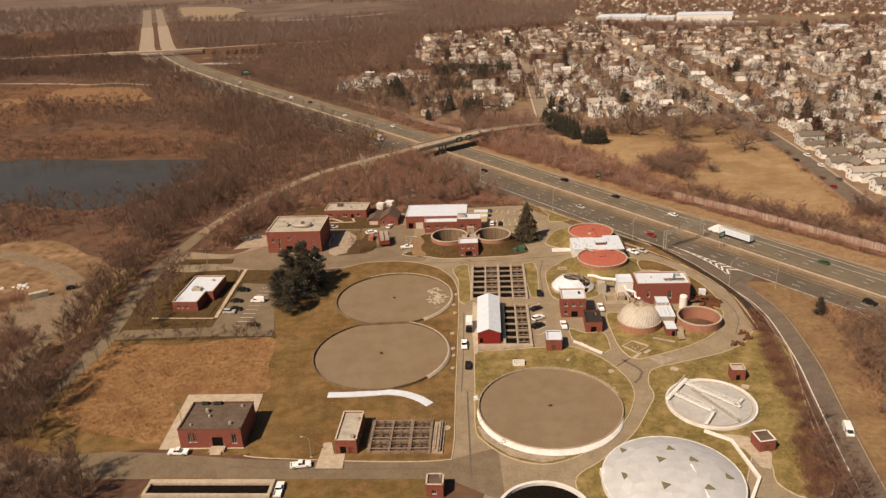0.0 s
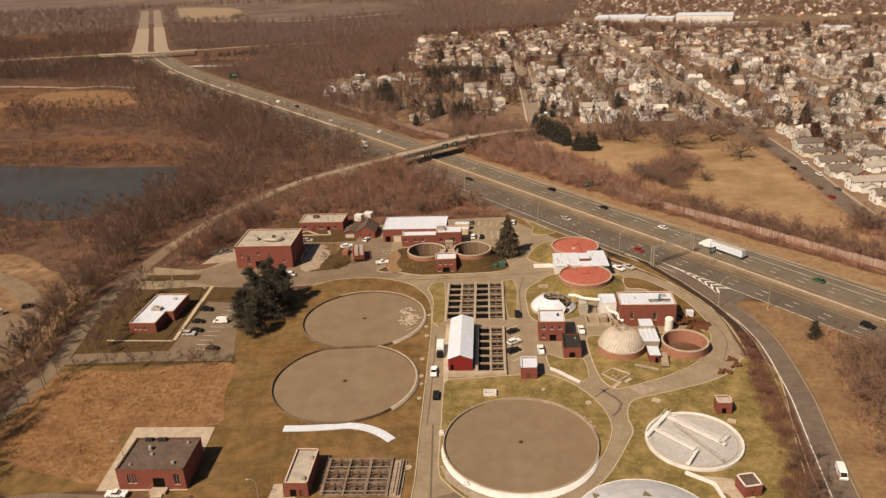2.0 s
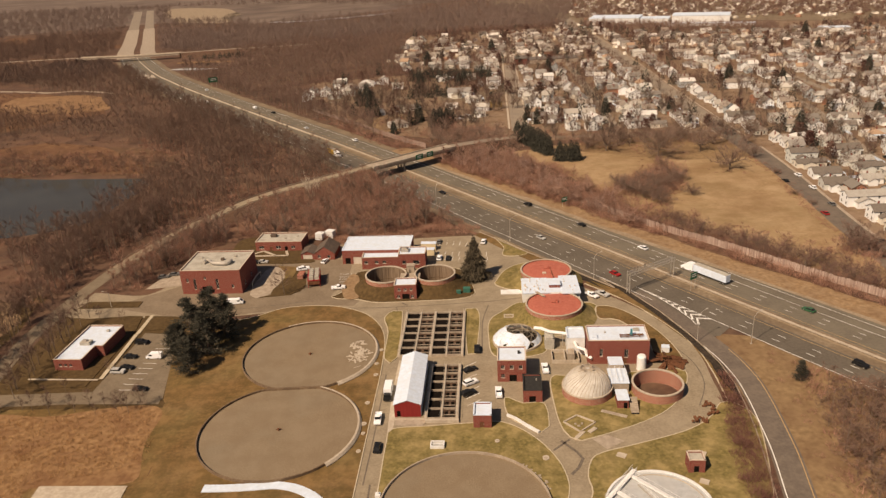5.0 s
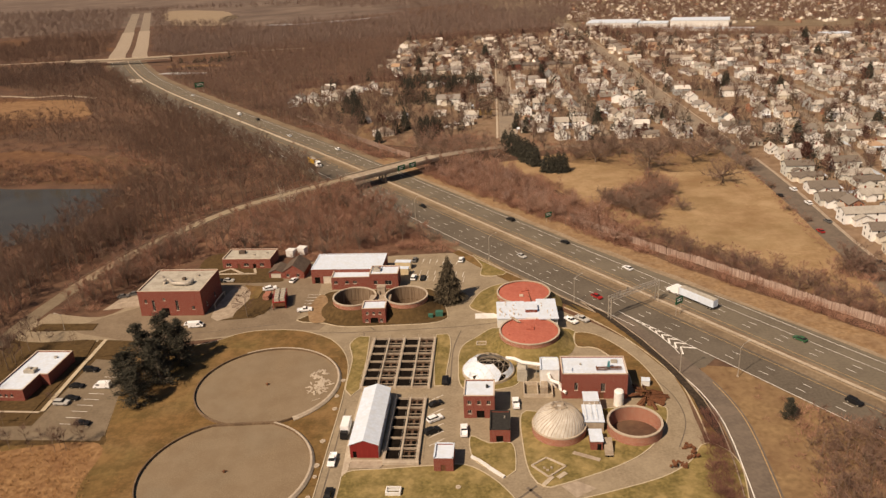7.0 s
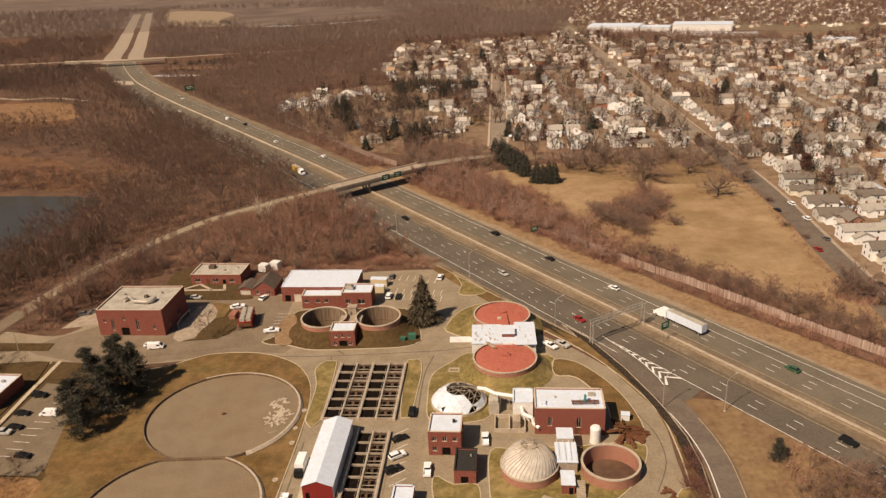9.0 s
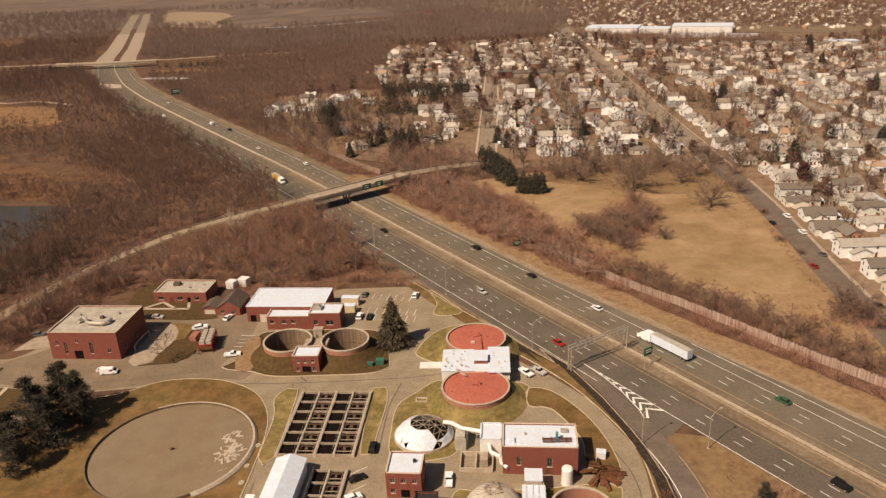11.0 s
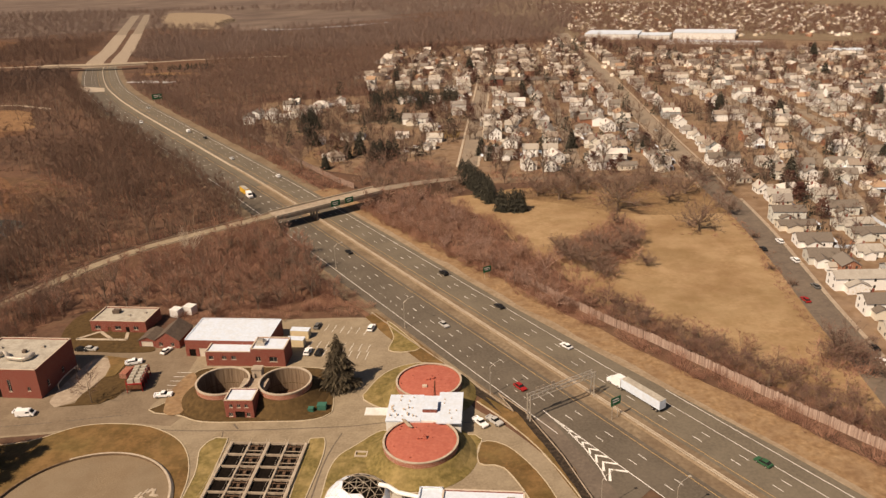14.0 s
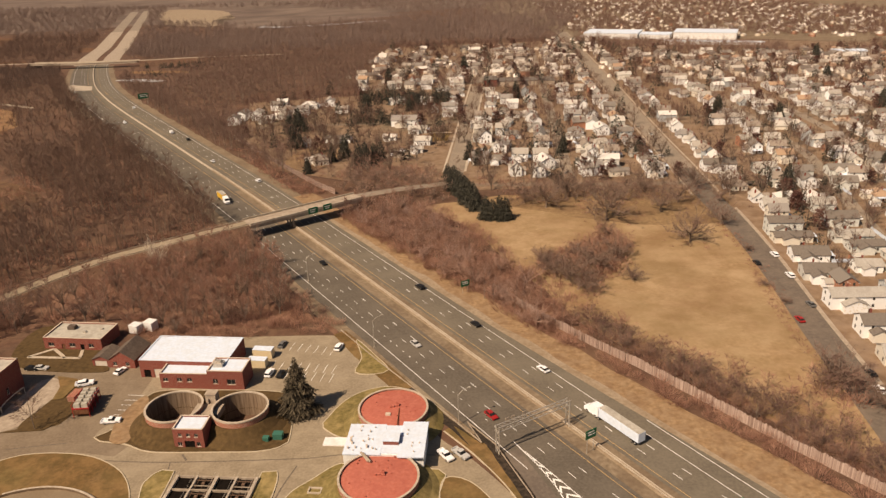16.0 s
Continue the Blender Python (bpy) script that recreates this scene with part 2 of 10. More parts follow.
M["dome_white"] = mat("white_cover_panels", [(0.3, (0.42, 0.4452, 0.4704)), (0.7, (0.5208, 0.5544, 0.588))], 2.5, 0.6, 0, [(6, (0.42, 0.4368, 0.4452), 0.4)], rand=0.25)
M["dome_grey"] = mat("grey_dome_panels", [(0.2, (0.4471, 0.4224, 0.3794)), (0.8, (0.621, 0.6072, 0.5691))], 0.8, 0.75, 0.1, (2.5, (0.4099, 0.3696, 0.321), 0.4), rand=0.35)
M["glass"] = mat("dark_window_glass", [(0.3, (0.012, 0.013, 0.014)), (0.7, (0.03, 0.03, 0.03))], 1.0, 0.12)
M["frame"] = mat("window_frame_paint", [(0.3, (0.5, 0.45, 0.38)), (0.7, (0.6, 0.55, 0.48))], 0.4, 0.6)
# near-black: shade painted into deep cells and doorways, and dark tank water
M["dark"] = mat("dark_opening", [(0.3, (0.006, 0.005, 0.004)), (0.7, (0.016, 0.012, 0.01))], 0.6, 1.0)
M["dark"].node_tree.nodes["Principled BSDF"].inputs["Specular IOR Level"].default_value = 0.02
M["stain_wall"] = mat("streaked_tank_wall", [(0.25, (0.0992, 0.0644, 0.0416)), (0.5, (0.186, 0.1316, 0.0884)), (0.75, (0.2604, 0.196, 0.1404))], 1.1, 0.9, 0.1, stretch=(2.2, 2.2, 0.15))
M["gear"] = mat("brown_basin_gear", [(0.3, (0.07, 0.04, 0.026)), (0.7, (0.19, 0.12, 0.08))], 0.4, 0.9)
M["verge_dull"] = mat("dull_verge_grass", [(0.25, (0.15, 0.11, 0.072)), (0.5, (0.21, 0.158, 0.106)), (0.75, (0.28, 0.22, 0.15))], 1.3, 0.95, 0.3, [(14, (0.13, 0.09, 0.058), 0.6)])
M["twig_town"] = mat("brown_town_twigs", [(0.2, (0.0782, 0.041, 0.0328)), (0.5, (0.138, 0.07708, 0.06)), (0.8, (0.23, 0.1378, 0.108))], 6, 0.95, 0, [(40, (0.092, 0.0492, 0.0392), 0.5), (9, (0.2024, 0.1107, 0.084), 0.4)], island=True, rand=0.4)
M["twig_lilac"] = mat("lilac_brown_twigs", [(0.2, (0.1423, 0.08296, 0.0696)), (0.5, (0.3005, 0.1909, 0.1546)), (0.8, (0.5217, 0.3733, 0.3015))], 5, 0.95, 0, [(14, (0.3636, 0.2074, 0.1393), 0.6), (6, (0.4743, 0.3152, 0.2475), 0.4)], island=True, rand=0.4)
M["litter_red"] = mat("red_brown_leaf_litter", [(0.25, (0.085, 0.042, 0.02772)), (0.5, (0.1573, 0.08232, 0.05376)), (0.75, (0.2295, 0.1302, 0.084))], 2.5, 0.95, 0.4, [(22, (0.085, 0.0462, 0.0336), 0.6), (7, (0.204, 0.1176, 0.0756), 0.5)])
M["twig_dark"] = mat("dark_purple_twigs", [(0.1, (0.06, 0.04, 0.034)), (0.5, (0.12, 0.078, 0.063)), (0.9, (0.2, 0.14, 0.112))], 6, 0.95, island=True, rand=0.6)
M["rust"] = mat("rusty_machinery", [(0.3, (0.088, 0.036, 0.02)), (0.7, (0.184, 0.08, 0.04))], 0.4, 0.85)
M["green_sign"] = mat("green_sign_face", [(0.3, (0.0, 0.085, 0.035)), (0.7, (0.0, 0.11, 0.05))], 0.8, 0.5)
M["vent_green"] = mat("olive_vent_grille", [(0.3, (0.13, 0.12, 0.07)), (0.7, (0.2, 0.18, 0.11))], 0.4, 0.8)
M["teal"] = mat("teal_machine_paint", [(0.3, (0.03, 0.16, 0.2)), (0.7, (0.06, 0.24, 0.28))], 0.5, 0.5)
M["green_box"] = mat("green_steel_box", [(0.3, (0.03, 0.12, 0.09)), (0.7, (0.045, 0.15, 0.11))], 0.5, 0.6)
M["wood"] = mat("weathered_fence_wood", [(0.15, (0.2236, 0.1496, 0.1188)), (0.5, (0.3612, 0.264, 0.22)), (0.85, (0.516, 0.4048, 0.3432))], 0.3, 0.9, 0.1, [(7, (0.258, 0.176, 0.1408), 0.5)], island=True, rand=0.5, stretch=(5.16, 5.28, 0.352))
M["board"] = mat("weathered_fence_board", [(0.15, (0.2236, 0.1496, 0.1188)), (0.5, (0.3612, 0.264, 0.22)), (0.85, (0.4988, 0.3872, 0.3256))], 0.3, 0.9, 0.1, rand=0.6, stretch=(5.16, 5.28, 0.352))
M["pale_bark"] = mat("pale_bark", [(0.3, (0.42, 0.34, 0.26)), (0.7, (0.6, 0.52, 0.42))], 0.6, 0.9)
M["bark"] = mat("grey_bark", [(0.2, (0.1066, 0.075, 0.0572)), (0.8, (0.27, 0.21, 0.164))], 0.5, 0.95, island=True, rand=0.5)
M["twig"] = mat("reddish_bare_twigs", [(0.2, (0.1081, 0.06452, 0.05088)), (0.5, (0.2027, 0.1272, 0.0984)), (0.8, (0.3104, 0.2102, 0.1679))], 6, 0.95, 0, [(55, (0.1251, 0.07469, 0.06014), 0.55), (9, (0.2895, 0.1886, 0.1489), 0.35)], island=True, rand=0.35)
M["twig_grey"] = mat("grey_bare_twigs", [(0.2, (0.0855, 0.0522, 0.04042)), (0.5, (0.1592, 0.09927, 0.07499)), (0.8, (0.243, 0.1653, 0.1273))], 6, 0.95, 0, [(60, (0.09, 0.05394, 0.043), 0.55), (9, (0.2373, 0.1474, 0.1079), 0.4)], island=True, rand=0.35)
M["shrub"] = mat("dark_red_scrub_twigs", [(0.1, (0.1251, 0.06095, 0.04511)), (0.5, (0.2752, 0.1438, 0.1045)), (0.9, (0.4753, 0.2864, 0.2078))], 3, 0.95, 0, [(26, (0.1751, 0.08045, 0.05936), 0.55), (9, (0.4253, 0.2438, 0.1721), 0.45)], island=True, rand=0.6)
M["scrub_purple"] = mat("purple_brown_scrub_twigs", [(0.1, (0.085, 0.047, 0.04)), (0.5, (0.165, 0.095, 0.076)), (0.9, (0.29, 0.185, 0.148))], 3, 0.95, 0, [(12, (0.12, 0.062, 0.05), 0.5), (7, (0.26, 0.165, 0.13), 0.4)], island=True, rand=0.6)
M["scrub_red"] = mat("dark_wine_scrub_twigs", [(0.1, (0.085, 0.036, 0.03)), (0.5, (0.17, 0.078, 0.062)), (0.9, (0.29, 0.16, 0.125))], 3, 0.95, island=True, rand=0.6)
M["needle"] = mat("dark_conifer_needles", [(0.1, (0.01995, 0.01968, 0.01674)), (0.5, (0.04275, 0.04198, 0.03209)), (0.9, (0.08265, 0.0761, 0.0558))], 2, 0.9, island=True, rand=0.6)
M["pine_needle"] = mat("grey_green_pine_needles", [(0.1, (0.0242, 0.02443, 0.01849)), (0.5, (0.0572, 0.05473, 0.04052)), (0.9, (0.121, 0.1104, 0.08105))], 2, 0.9, 0, [(3, (0.033, 0.0332, 0.02644), 0.5)], island=True, rand=0.6)
M["spruce_needle"] = mat("brown_green_spruce_needles", [(0.1, (0.03, 0.024, 0.016)), (0.5, (0.07, 0.056, 0.037)), (0.9, (0.14, 0.115, 0.076))], 2, 0.9, island=True, rand=0.6)
# the haze of distance is put into these two greyed colours
M["twig_hazed"] = mat("grey_brown_far_twigs", [(0.2, (0.13, 0.088, 0.074)), (0.5, (0.215, 0.152, 0.127)), (0.8, (0.31, 0.23, 0.195))], 6, 0.95, 0, [(90, (0.15, 0.105, 0.088), 0.5)], island=True, rand=0.35)
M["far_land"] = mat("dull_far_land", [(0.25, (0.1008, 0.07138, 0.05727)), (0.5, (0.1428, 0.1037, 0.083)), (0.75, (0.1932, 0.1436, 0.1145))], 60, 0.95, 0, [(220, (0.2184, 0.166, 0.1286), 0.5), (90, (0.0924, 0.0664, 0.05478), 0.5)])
M["brown_concrete"] = mat("rust_stained_concrete", [(0.3, (0.13, 0.09, 0.065)), (0.7, (0.27, 0.2, 0.15))], 0.9, 0.9, 0.1, (2, (0.35, 0.28, 0.21), 0.4))
M["verge_brown"] = mat("brown_verge_grass", [(0.25, (0.1464, 0.0935, 0.0477)), (0.5, (0.2196, 0.1425, 0.0742)), (0.75, (0.2928, 0.1995, 0.106))], 1.6, 0.95, 0.3, [(16, (0.1403, 0.0798, 0.0445), 0.7), (5, (0.2806, 0.1881, 0.1007), 0.4)])
M["tar"] = mat("dark_tar_seam", [(0.3, (0.102, 0.0816, 0.0646)), (0.7, (0.17, 0.1394, 0.1088))], 0.6, 0.9)
M["red_leaf"] = mat("dark_red_dead_leaves", [(0.1, (0.05, 0.02, 0.018)), (0.5, (0.1, 0.042, 0.034)), (0.9, (0.17, 0.08, 0.062))], 2, 0.9, island=True, rand=0.6)
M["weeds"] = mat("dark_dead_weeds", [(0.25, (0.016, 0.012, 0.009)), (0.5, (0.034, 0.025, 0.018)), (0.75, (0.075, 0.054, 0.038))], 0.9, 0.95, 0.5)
M["reed_tuft"] = mat("dry_reed_blades", [(0.1, (0.24, 0.12, 0.05)), (0.5, (0.38, 0.22, 0.1)), (0.9, (0.5, 0.33, 0.17))], 5, 0.95, island=True, rand=0.5)
M["pane"] = mat("dark_house_panes", [(0.3, (0.03, 0.028, 0.026)), (0.7, (0.07, 0.065, 0.06))], 2.0, 0.4)
M["siding_grey"] = mat("grey_siding", [(0.3, (0.5242, 0.5387, 0.5069)), (0.7, (0.6406, 0.6552, 0.6195))], 0.6, 0.75, 0.1)
M["shingle_grey"] = mat("mid_grey_shingles", [(0.3, (0.3, 0.2812, 0.25)), (0.7, (0.4125, 0.3875, 0.35))], 0.5, 0.9, 0.1, (3, (0.25, 0.225, 0.1938), 0.4))
M["siding"] = mat("painted_siding", [(0.0, (0.7588, 0.7711, 0.7656)), (0.3, (0.6521, 0.6099, 0.525)), (0.42, (0.8299, 0.8517, 0.853)), (0.62, (0.5217, 0.5179, 0.4812)), (0.72, (0.4031, 0.4373, 0.4485)), (0.8, (0.7825, 0.7941, 0.7765)), (0.94, (0.3557, 0.1726, 0.1094))], 0.6, 0.7, rand=0.95, hard=True)
M["shingle"] = mat("roof_shingles", [(0.0, (0.1904, 0.168, 0.1456)), (0.2, (0.3472, 0.3192, 0.28)), (0.42, (0.2576, 0.2352, 0.2128)), (0.56, (0.448, 0.42, 0.3752)), (0.72, (0.2688, 0.224, 0.1848)), (0.84, (0.5824, 0.56, 0.5264)), (0.93, (0.3696, 0.252, 0.168))], 0.5, 0.9, rand=0.95, hard=True)
M["siding_far"] = mat("painted_siding_far", [(0.0, (0.732, 0.6719, 0.587)), (0.3, (0.5382, 0.4619, 0.3707)), (0.46, (0.8396, 0.798, 0.7415)), (0.62, (0.4521, 0.3781, 0.2883)), (0.74, (0.3659, 0.3255, 0.2883)), (0.88, (0.3014, 0.1574, 0.103))], 3, 0.7, rand=0.95, island=True, hard=True)
M["shingle_far"] = mat("roof_shingles_far", [(0.0, (0.1518, 0.1238, 0.1045)), (0.2, (0.3238, 0.2822, 0.2372)), (0.4, (0.2226, 0.193, 0.1665)), (0.54, (0.4352, 0.3911, 0.3388)), (0.7, (0.2429, 0.1881, 0.15)), (0.8, (0.587, 0.5445, 0.4937)), (0.92, (0.363, 0.242, 0.165))], 3, 0.9, rand=0.95, island=True, hard=True)
M["tyre"] = mat("tyre_rubber", [(0.3, (0.015, 0.015, 0.015)), (0.7, (0.03, 0.03, 0.03))], 0.3, 0.9)
for key, c in (("white", (0.74, 0.76, 0.78)), ("black", (0.012, 0.012, 0.013)), ("silver", (0.42, 0.42, 0.41)), ("red", (0.3, 0.02, 0.02)), ("blue", (0.03, 0.05, 0.1)), ("green", (0.03, 0.1, 0.05)), ("grey", (0.12, 0.12, 0.12)), ("yellow", (0.6, 0.36, 0.04)), ("beige", (0.6, 0.5, 0.33))):
    M["car_" + key] = mat("car_paint_" + key, [(0.3, c), (0.7, tuple(min(1, v * 1.1) for v in c))], 1.0, 0.45)
water = mat("pond_water", [(0.3, (0.05, 0.047, 0.036)), (0.7, (0.062, 0.058, 0.045))], 14, 0.16, 0, [(30, (0.042, 0.037, 0.03), 0.4)])
water.node_tree.nodes["Principled BSDF"].inputs["Specular IOR Level"].default_value = 0.2
M["water"] = water
M["ice"] = mat("grey_tank_water", [(0.3, (0.36, 0.37, 0.37)), (0.7, (0.46, 0.47, 0.47))], 1.2, 0.4, 0, (4, (0.42, 0.41, 0.39), 0.5))


# ---- building blocks ----
def put(name, bm, material, parent=None, label=""):
    me = bpy.data.meshes.new(name)
    bmesh.ops.recalc_face_normals(bm, faces=bm.faces)
    bm.to_mesh(me)
    bm.free()
    for k in (material if isinstance(material, (list, tuple)) else [material]):
        me.materials.append(M[k] if isinstance(k, str) else k)
    ob = new(name, me)
    if parent:
        ob.parent = parent
    if label:
        ob["label"] = label
    return ob


part = put


def thing(name, label, category, m=None, group="", kind=""):
    ob = tagged(new(name), label, category, group, kind)
    ob.empty_display_size = 0.5
    if m is not None:
        ob.matrix_world = m
    return ob


def again(src, name, parent, m=None):
    """Another object on the same mesh, as a part of parent."""
    ob = new(name, src.data)
    ob.parent = parent
    if m is not None:
        ob.matrix_local = m
    return ob


def box(bm, x0, x1, y0, y1, z0, z1):
    vs = [bm.verts.new(p) for p in ((x0, y0, z0), (x1, y0, z0), (x1, y1, z0), (x0, y1, z0), (x0, y0, z1), (x1, y0, z1), (x1, y1, z1), (x0, y1, z1))]
    for f in ((0, 1, 2, 3), (4, 5, 6, 7), (0, 1, 5, 4), (1, 2, 6, 5), (2, 3, 7, 6), (3, 0, 4, 7)):
        bm.faces.new([vs[i] for i in f])
    return bm


def boxes(*args):
    bm = bmesh.new()
    for a in args:
        box(bm, *a)
    return bm


def bar(bm, a, b, r, n=6, r2=None):
    """A round bar from a to b."""
    a, b = Vector(a), Vector(b)
    z = (b - a).normalized()
    x = z.orthogonal().normalized()
    y = z.cross(x)
    r2 = r if r2 is None else r2
    rings = [[bm.verts.new(c + (x * math.cos(k * 2 * math.pi / n) + y * math.sin(k * 2 * math.pi / n)) * q) for k in range(n)] for c, q in ((a, r), (b, r2))]
    for k in range(n):
        bm.faces.new((rings[0][k], rings[0][(k + 1) % n], rings[1][(k + 1) % n], rings[1][k]))
    bm.faces.new(rings[0])
    bm.faces.new(rings[1])
    return bm


def lathe(bm, profile, n=64, a0=0.0, a1=2 * math.pi, cx=0, cy=0):
    """Turns (radius, z) pairs round the z axis."""
    full = abs(a1 - a0 - 2 * math.pi) < 1e-6
    m = n if full else n + 1
    rings = []
    for r, z in profile:
        if r < 1e-6:
            rings.append([bm.verts.new((cx, cy, z))])
        else:
            rings.append([bm.verts.new((cx + r * math.cos(a0 + (a1 - a0) * k / n), cy + r * math.sin(a0 + (a1 - a0) * k / n), z)) for k in range(m)])
    for A, B in zip(rings, rings[1:]):
        for k in range(n):
            k2 = (k + 1) % m
            if len(A) == 1 and len(B) == 1:
                continue
            if len(A) == 1:
                bm.faces.new((A[0], B[k], B[k2]))
            elif len(B) == 1:
                bm.faces.new((A[k], A[k2], B[0]))
            else:
                bm.faces.new((A[k], A[k2], B[k2], B[k]))
    return bm


def curve_pts(pts, closed=True, step=3.0):
    """Catmull-Rom through the points."""
    P = [Vector((*p, 0)) if len(p) == 2 else Vector(p) for p in pts]
    n = len(P)
    out = []
    for i in range(n if closed else n - 1):
        p0, p1, p2, p3 = (P[(i + k) % n] if closed else P[min(max(i + k, 0), n - 1)] for k in (-1, 0, 1, 2))
        m = max(1, int((p2 - p1).length / step))
        for j in range(m):
            t = j / m
            out.append(0.5 * ((2 * p1) + (p2 - p0) * t + (2 * p0 - 5 * p1 + 4 * p2 - p3) * t * t + (3 * p1 - p0 - 3 * p2 + p3) * t ** 3))
    if not closed:
        out.append(P[-1])
    return out


PITS = ((87.2, 235.4, 7.0), (3.5, 317.5, 7.6), (22.6, 316.6, 7.5))       # centre and radius of the sunk tanks


def pitted(bm, outline, z, pits):
    """Fills the outline, leaving round holes for the pits."""
    loops = [outline] + [[(x + r * math.cos(k * math.pi / 24), y + r * math.sin(k * math.pi / 24)) for k in range(48)] for x, y, r in pits]
    edges = []
    for loop in loops:
        vs = [bm.verts.new((x, y, z)) for x, y in loop]
        edges += [bm.edges.new((a, b)) for a, b in zip(vs, vs[1:] + vs[:1])]
    made = bmesh.ops.triangle_fill(bm, use_beauty=True, edges=edges)
    return [f for f in made["geom"] if isinstance(f, bmesh.types.BMFace)]


def sheet(name, pts, z, material, label, category, smooth=True, ragged=0.0, kind="structure", thick=0.0, step=3.0, parent=None):
    """A level piece of ground with the given outline, its edge uneven by `ragged` metres."""
    P = curve_pts(pts, True, step) if smooth else [Vector((*p, 0)) for p in pts]
    if ragged:
        if not smooth:
            Q = []
            for a, b in zip(P, P[1:] + P[:1]):
                m = max(1, int((b - a).length / step))
                Q += [a.lerp(b, j / m) for j in range(m)]
            P = Q
        q = 1 / (ragged * 6 + 6)
        P = [p + Vector((noise.noise(p * q + Vector((z * 90, 0, 0))), noise.noise(p * q + Vector((0, 77, z * 50))), 0)) * ragged + Vector((noise.noise(p * q * 3), noise.noise(p * q * 3 + Vector((9, 9, 9))), 0)) * ragged * 0.25 for p in P]
    bm = bmesh.new()
    outline = [(p.x, p.y) for p in P]
    pits = [q for q in PITS if inside(np.array([q[:2]]), outline)[0]]
    if pits:
        top = pitted(bm, outline, z, pits)
    else:
        top = [bm.faces.new([bm.verts.new((p.x, p.y, z)) for p in P])]
    bm.normal_update()
    if thick:
        ex = bmesh.ops.extrude_face_region(bm, geom=top)
        bmesh.ops.translate(bm, verts=[v for v in ex["geom"] if isinstance(v, bmesh.types.BMVert)], vec=(0, 0, -thick))
    bm.normal_update()
    bmesh.ops.triangulate(bm, faces=[f for f in bm.faces if len(f.verts) > 4])
    if max(p.y for p in P) > 840:
        xs, ys = [p.x for p in P], [p.y for p in P]
        for lines, k, lo, hi in ((LINES_X, 0, min(xs), max(xs)), (LINES_Y, 1, min(ys), max(ys))):
            for c in lines:
                if lo < c < hi:
                    bmesh.ops.bisect_plane(bm, geom=[*bm.verts, *bm.edges, *bm.faces], plane_co=(c, 0, 0) if k == 0 else (0, c, 0), plane_no=(1, 0, 0) if k == 0 else (0, 1, 0))
    ob = put(name, bm, material, parent)
    if not parent:
        tagged(ob, label, category, kind=kind)
    return ob


def strip(bm, pts, w, z0, z1, side=0.0):
    """A raised band of width w along the points; side shifts it to its left."""
    P = [Vector(p) if len(p) == 3 else Vector((*p, 0)) for p in pts]
    rows = []
    for i, p in enumerate(P):
        d = (P[min(i + 1, len(P) - 1)] - P[max(i - 1, 0)])
        d.z = 0
        if d.length < 1e-6:
            continue
        nrm = Vector((-d.y, d.x, 0)).normalized()
        a, b = p + nrm * (side + w / 2), p + nrm * (side - w / 2)
        rows.append([bm.verts.new((q.x, q.y, q.z + h)) for q, h in ((a, z0), (a, z1), (b, z1), (b, z0))])
    for r, s in zip(rows, rows[1:]):
        for k in range(3):
            bm.faces.new((r[k], r[k + 1], s[k + 1], s[k]))
    if len(rows) > 1:
        bm.faces.new(rows[0])
        bm.faces.new(rows[-1])
    return bm


def road(name, pts, w, z, material, label, smooth=True, category="road", step=4.0):
    P = curve_pts(pts, False, step) if smooth else pts
    bm = strip(bmesh.new(), P, w, z - 0.25, z)
    return tagged(put(name, bm, material), label, category, kind="structure")


def arrays(name, verts, faces, mats_idx, materials, label, category, kind="stuff", parent=None):
    """One mesh from numpy arrays of vertices and triangles."""
    me = bpy.data.meshes.new(name)
    nv, nf = len(verts), len(faces)
    me.vertices.add(nv)
    me.vertices.foreach_set("co", np.ascontiguousarray(verts, dtype=np.float32).ravel())
    me.loops.add(nf * 3)
    me.loops.foreach_set("vertex_index", np.ascontiguousarray(faces, dtype=np.int32).ravel())
    me.polygons.add(nf)
    me.polygons.foreach_set("loop_start", np.arange(0, nf * 3, 3, dtype=np.int32))
    for k in materials:
        me.materials.append(M[k])
    if mats_idx is not None:
        me.polygons.foreach_set("material_index", np.ascontiguousarray(mats_idx, dtype=np.int32))
    me.update(calc_edges=True)
    ob = new(name, me)
    if parent:
        ob.parent = parent
    if label:
        tagged(ob, label, category, kind=kind)
    return ob


def inside(P, poly):
    """Which of the points P (n x 2) lie in the polygon."""
    x, y = P[:, 0], P[:, 1]
    res = np.zeros(len(P), bool)
    n = len(poly)
    for i in range(n):
        (x1, y1), (x2, y2) = poly[i], poly[(i + 1) % n]
        c = ((y1 > y) != (y2 > y)) & (x < (x2 - x1) * (y - y1) / (y2 - y1 + 1e-12) + x1)
        res ^= c
    return res


def scatter(poly, spacing, rng, jitter=0.5):
    xs, ys = [p[0] for p in poly], [p[1] for p in poly]
    gx, gy = np.meshgrid(np.arange(min(xs), max(xs), spacing), np.arange(min(ys), max(ys), spacing))
    P = np.stack([gx.ravel(), gy.ravel()], 1)
    P = P + rng.uniform(-jitter, jitter, P.shape) * spacing
    return P[inside(P, poly)]

# ---- ground ----
LINES_X = [-4500, -2500, -1500, -1000, -700] + list(range(-400, 101, 50)) + [400, 1000, 2000, 4500]
LINES_Y = [-4500, -1500, 0, 500] + list(range(850, 1451, 50)) + [2000, 3000, 4500]


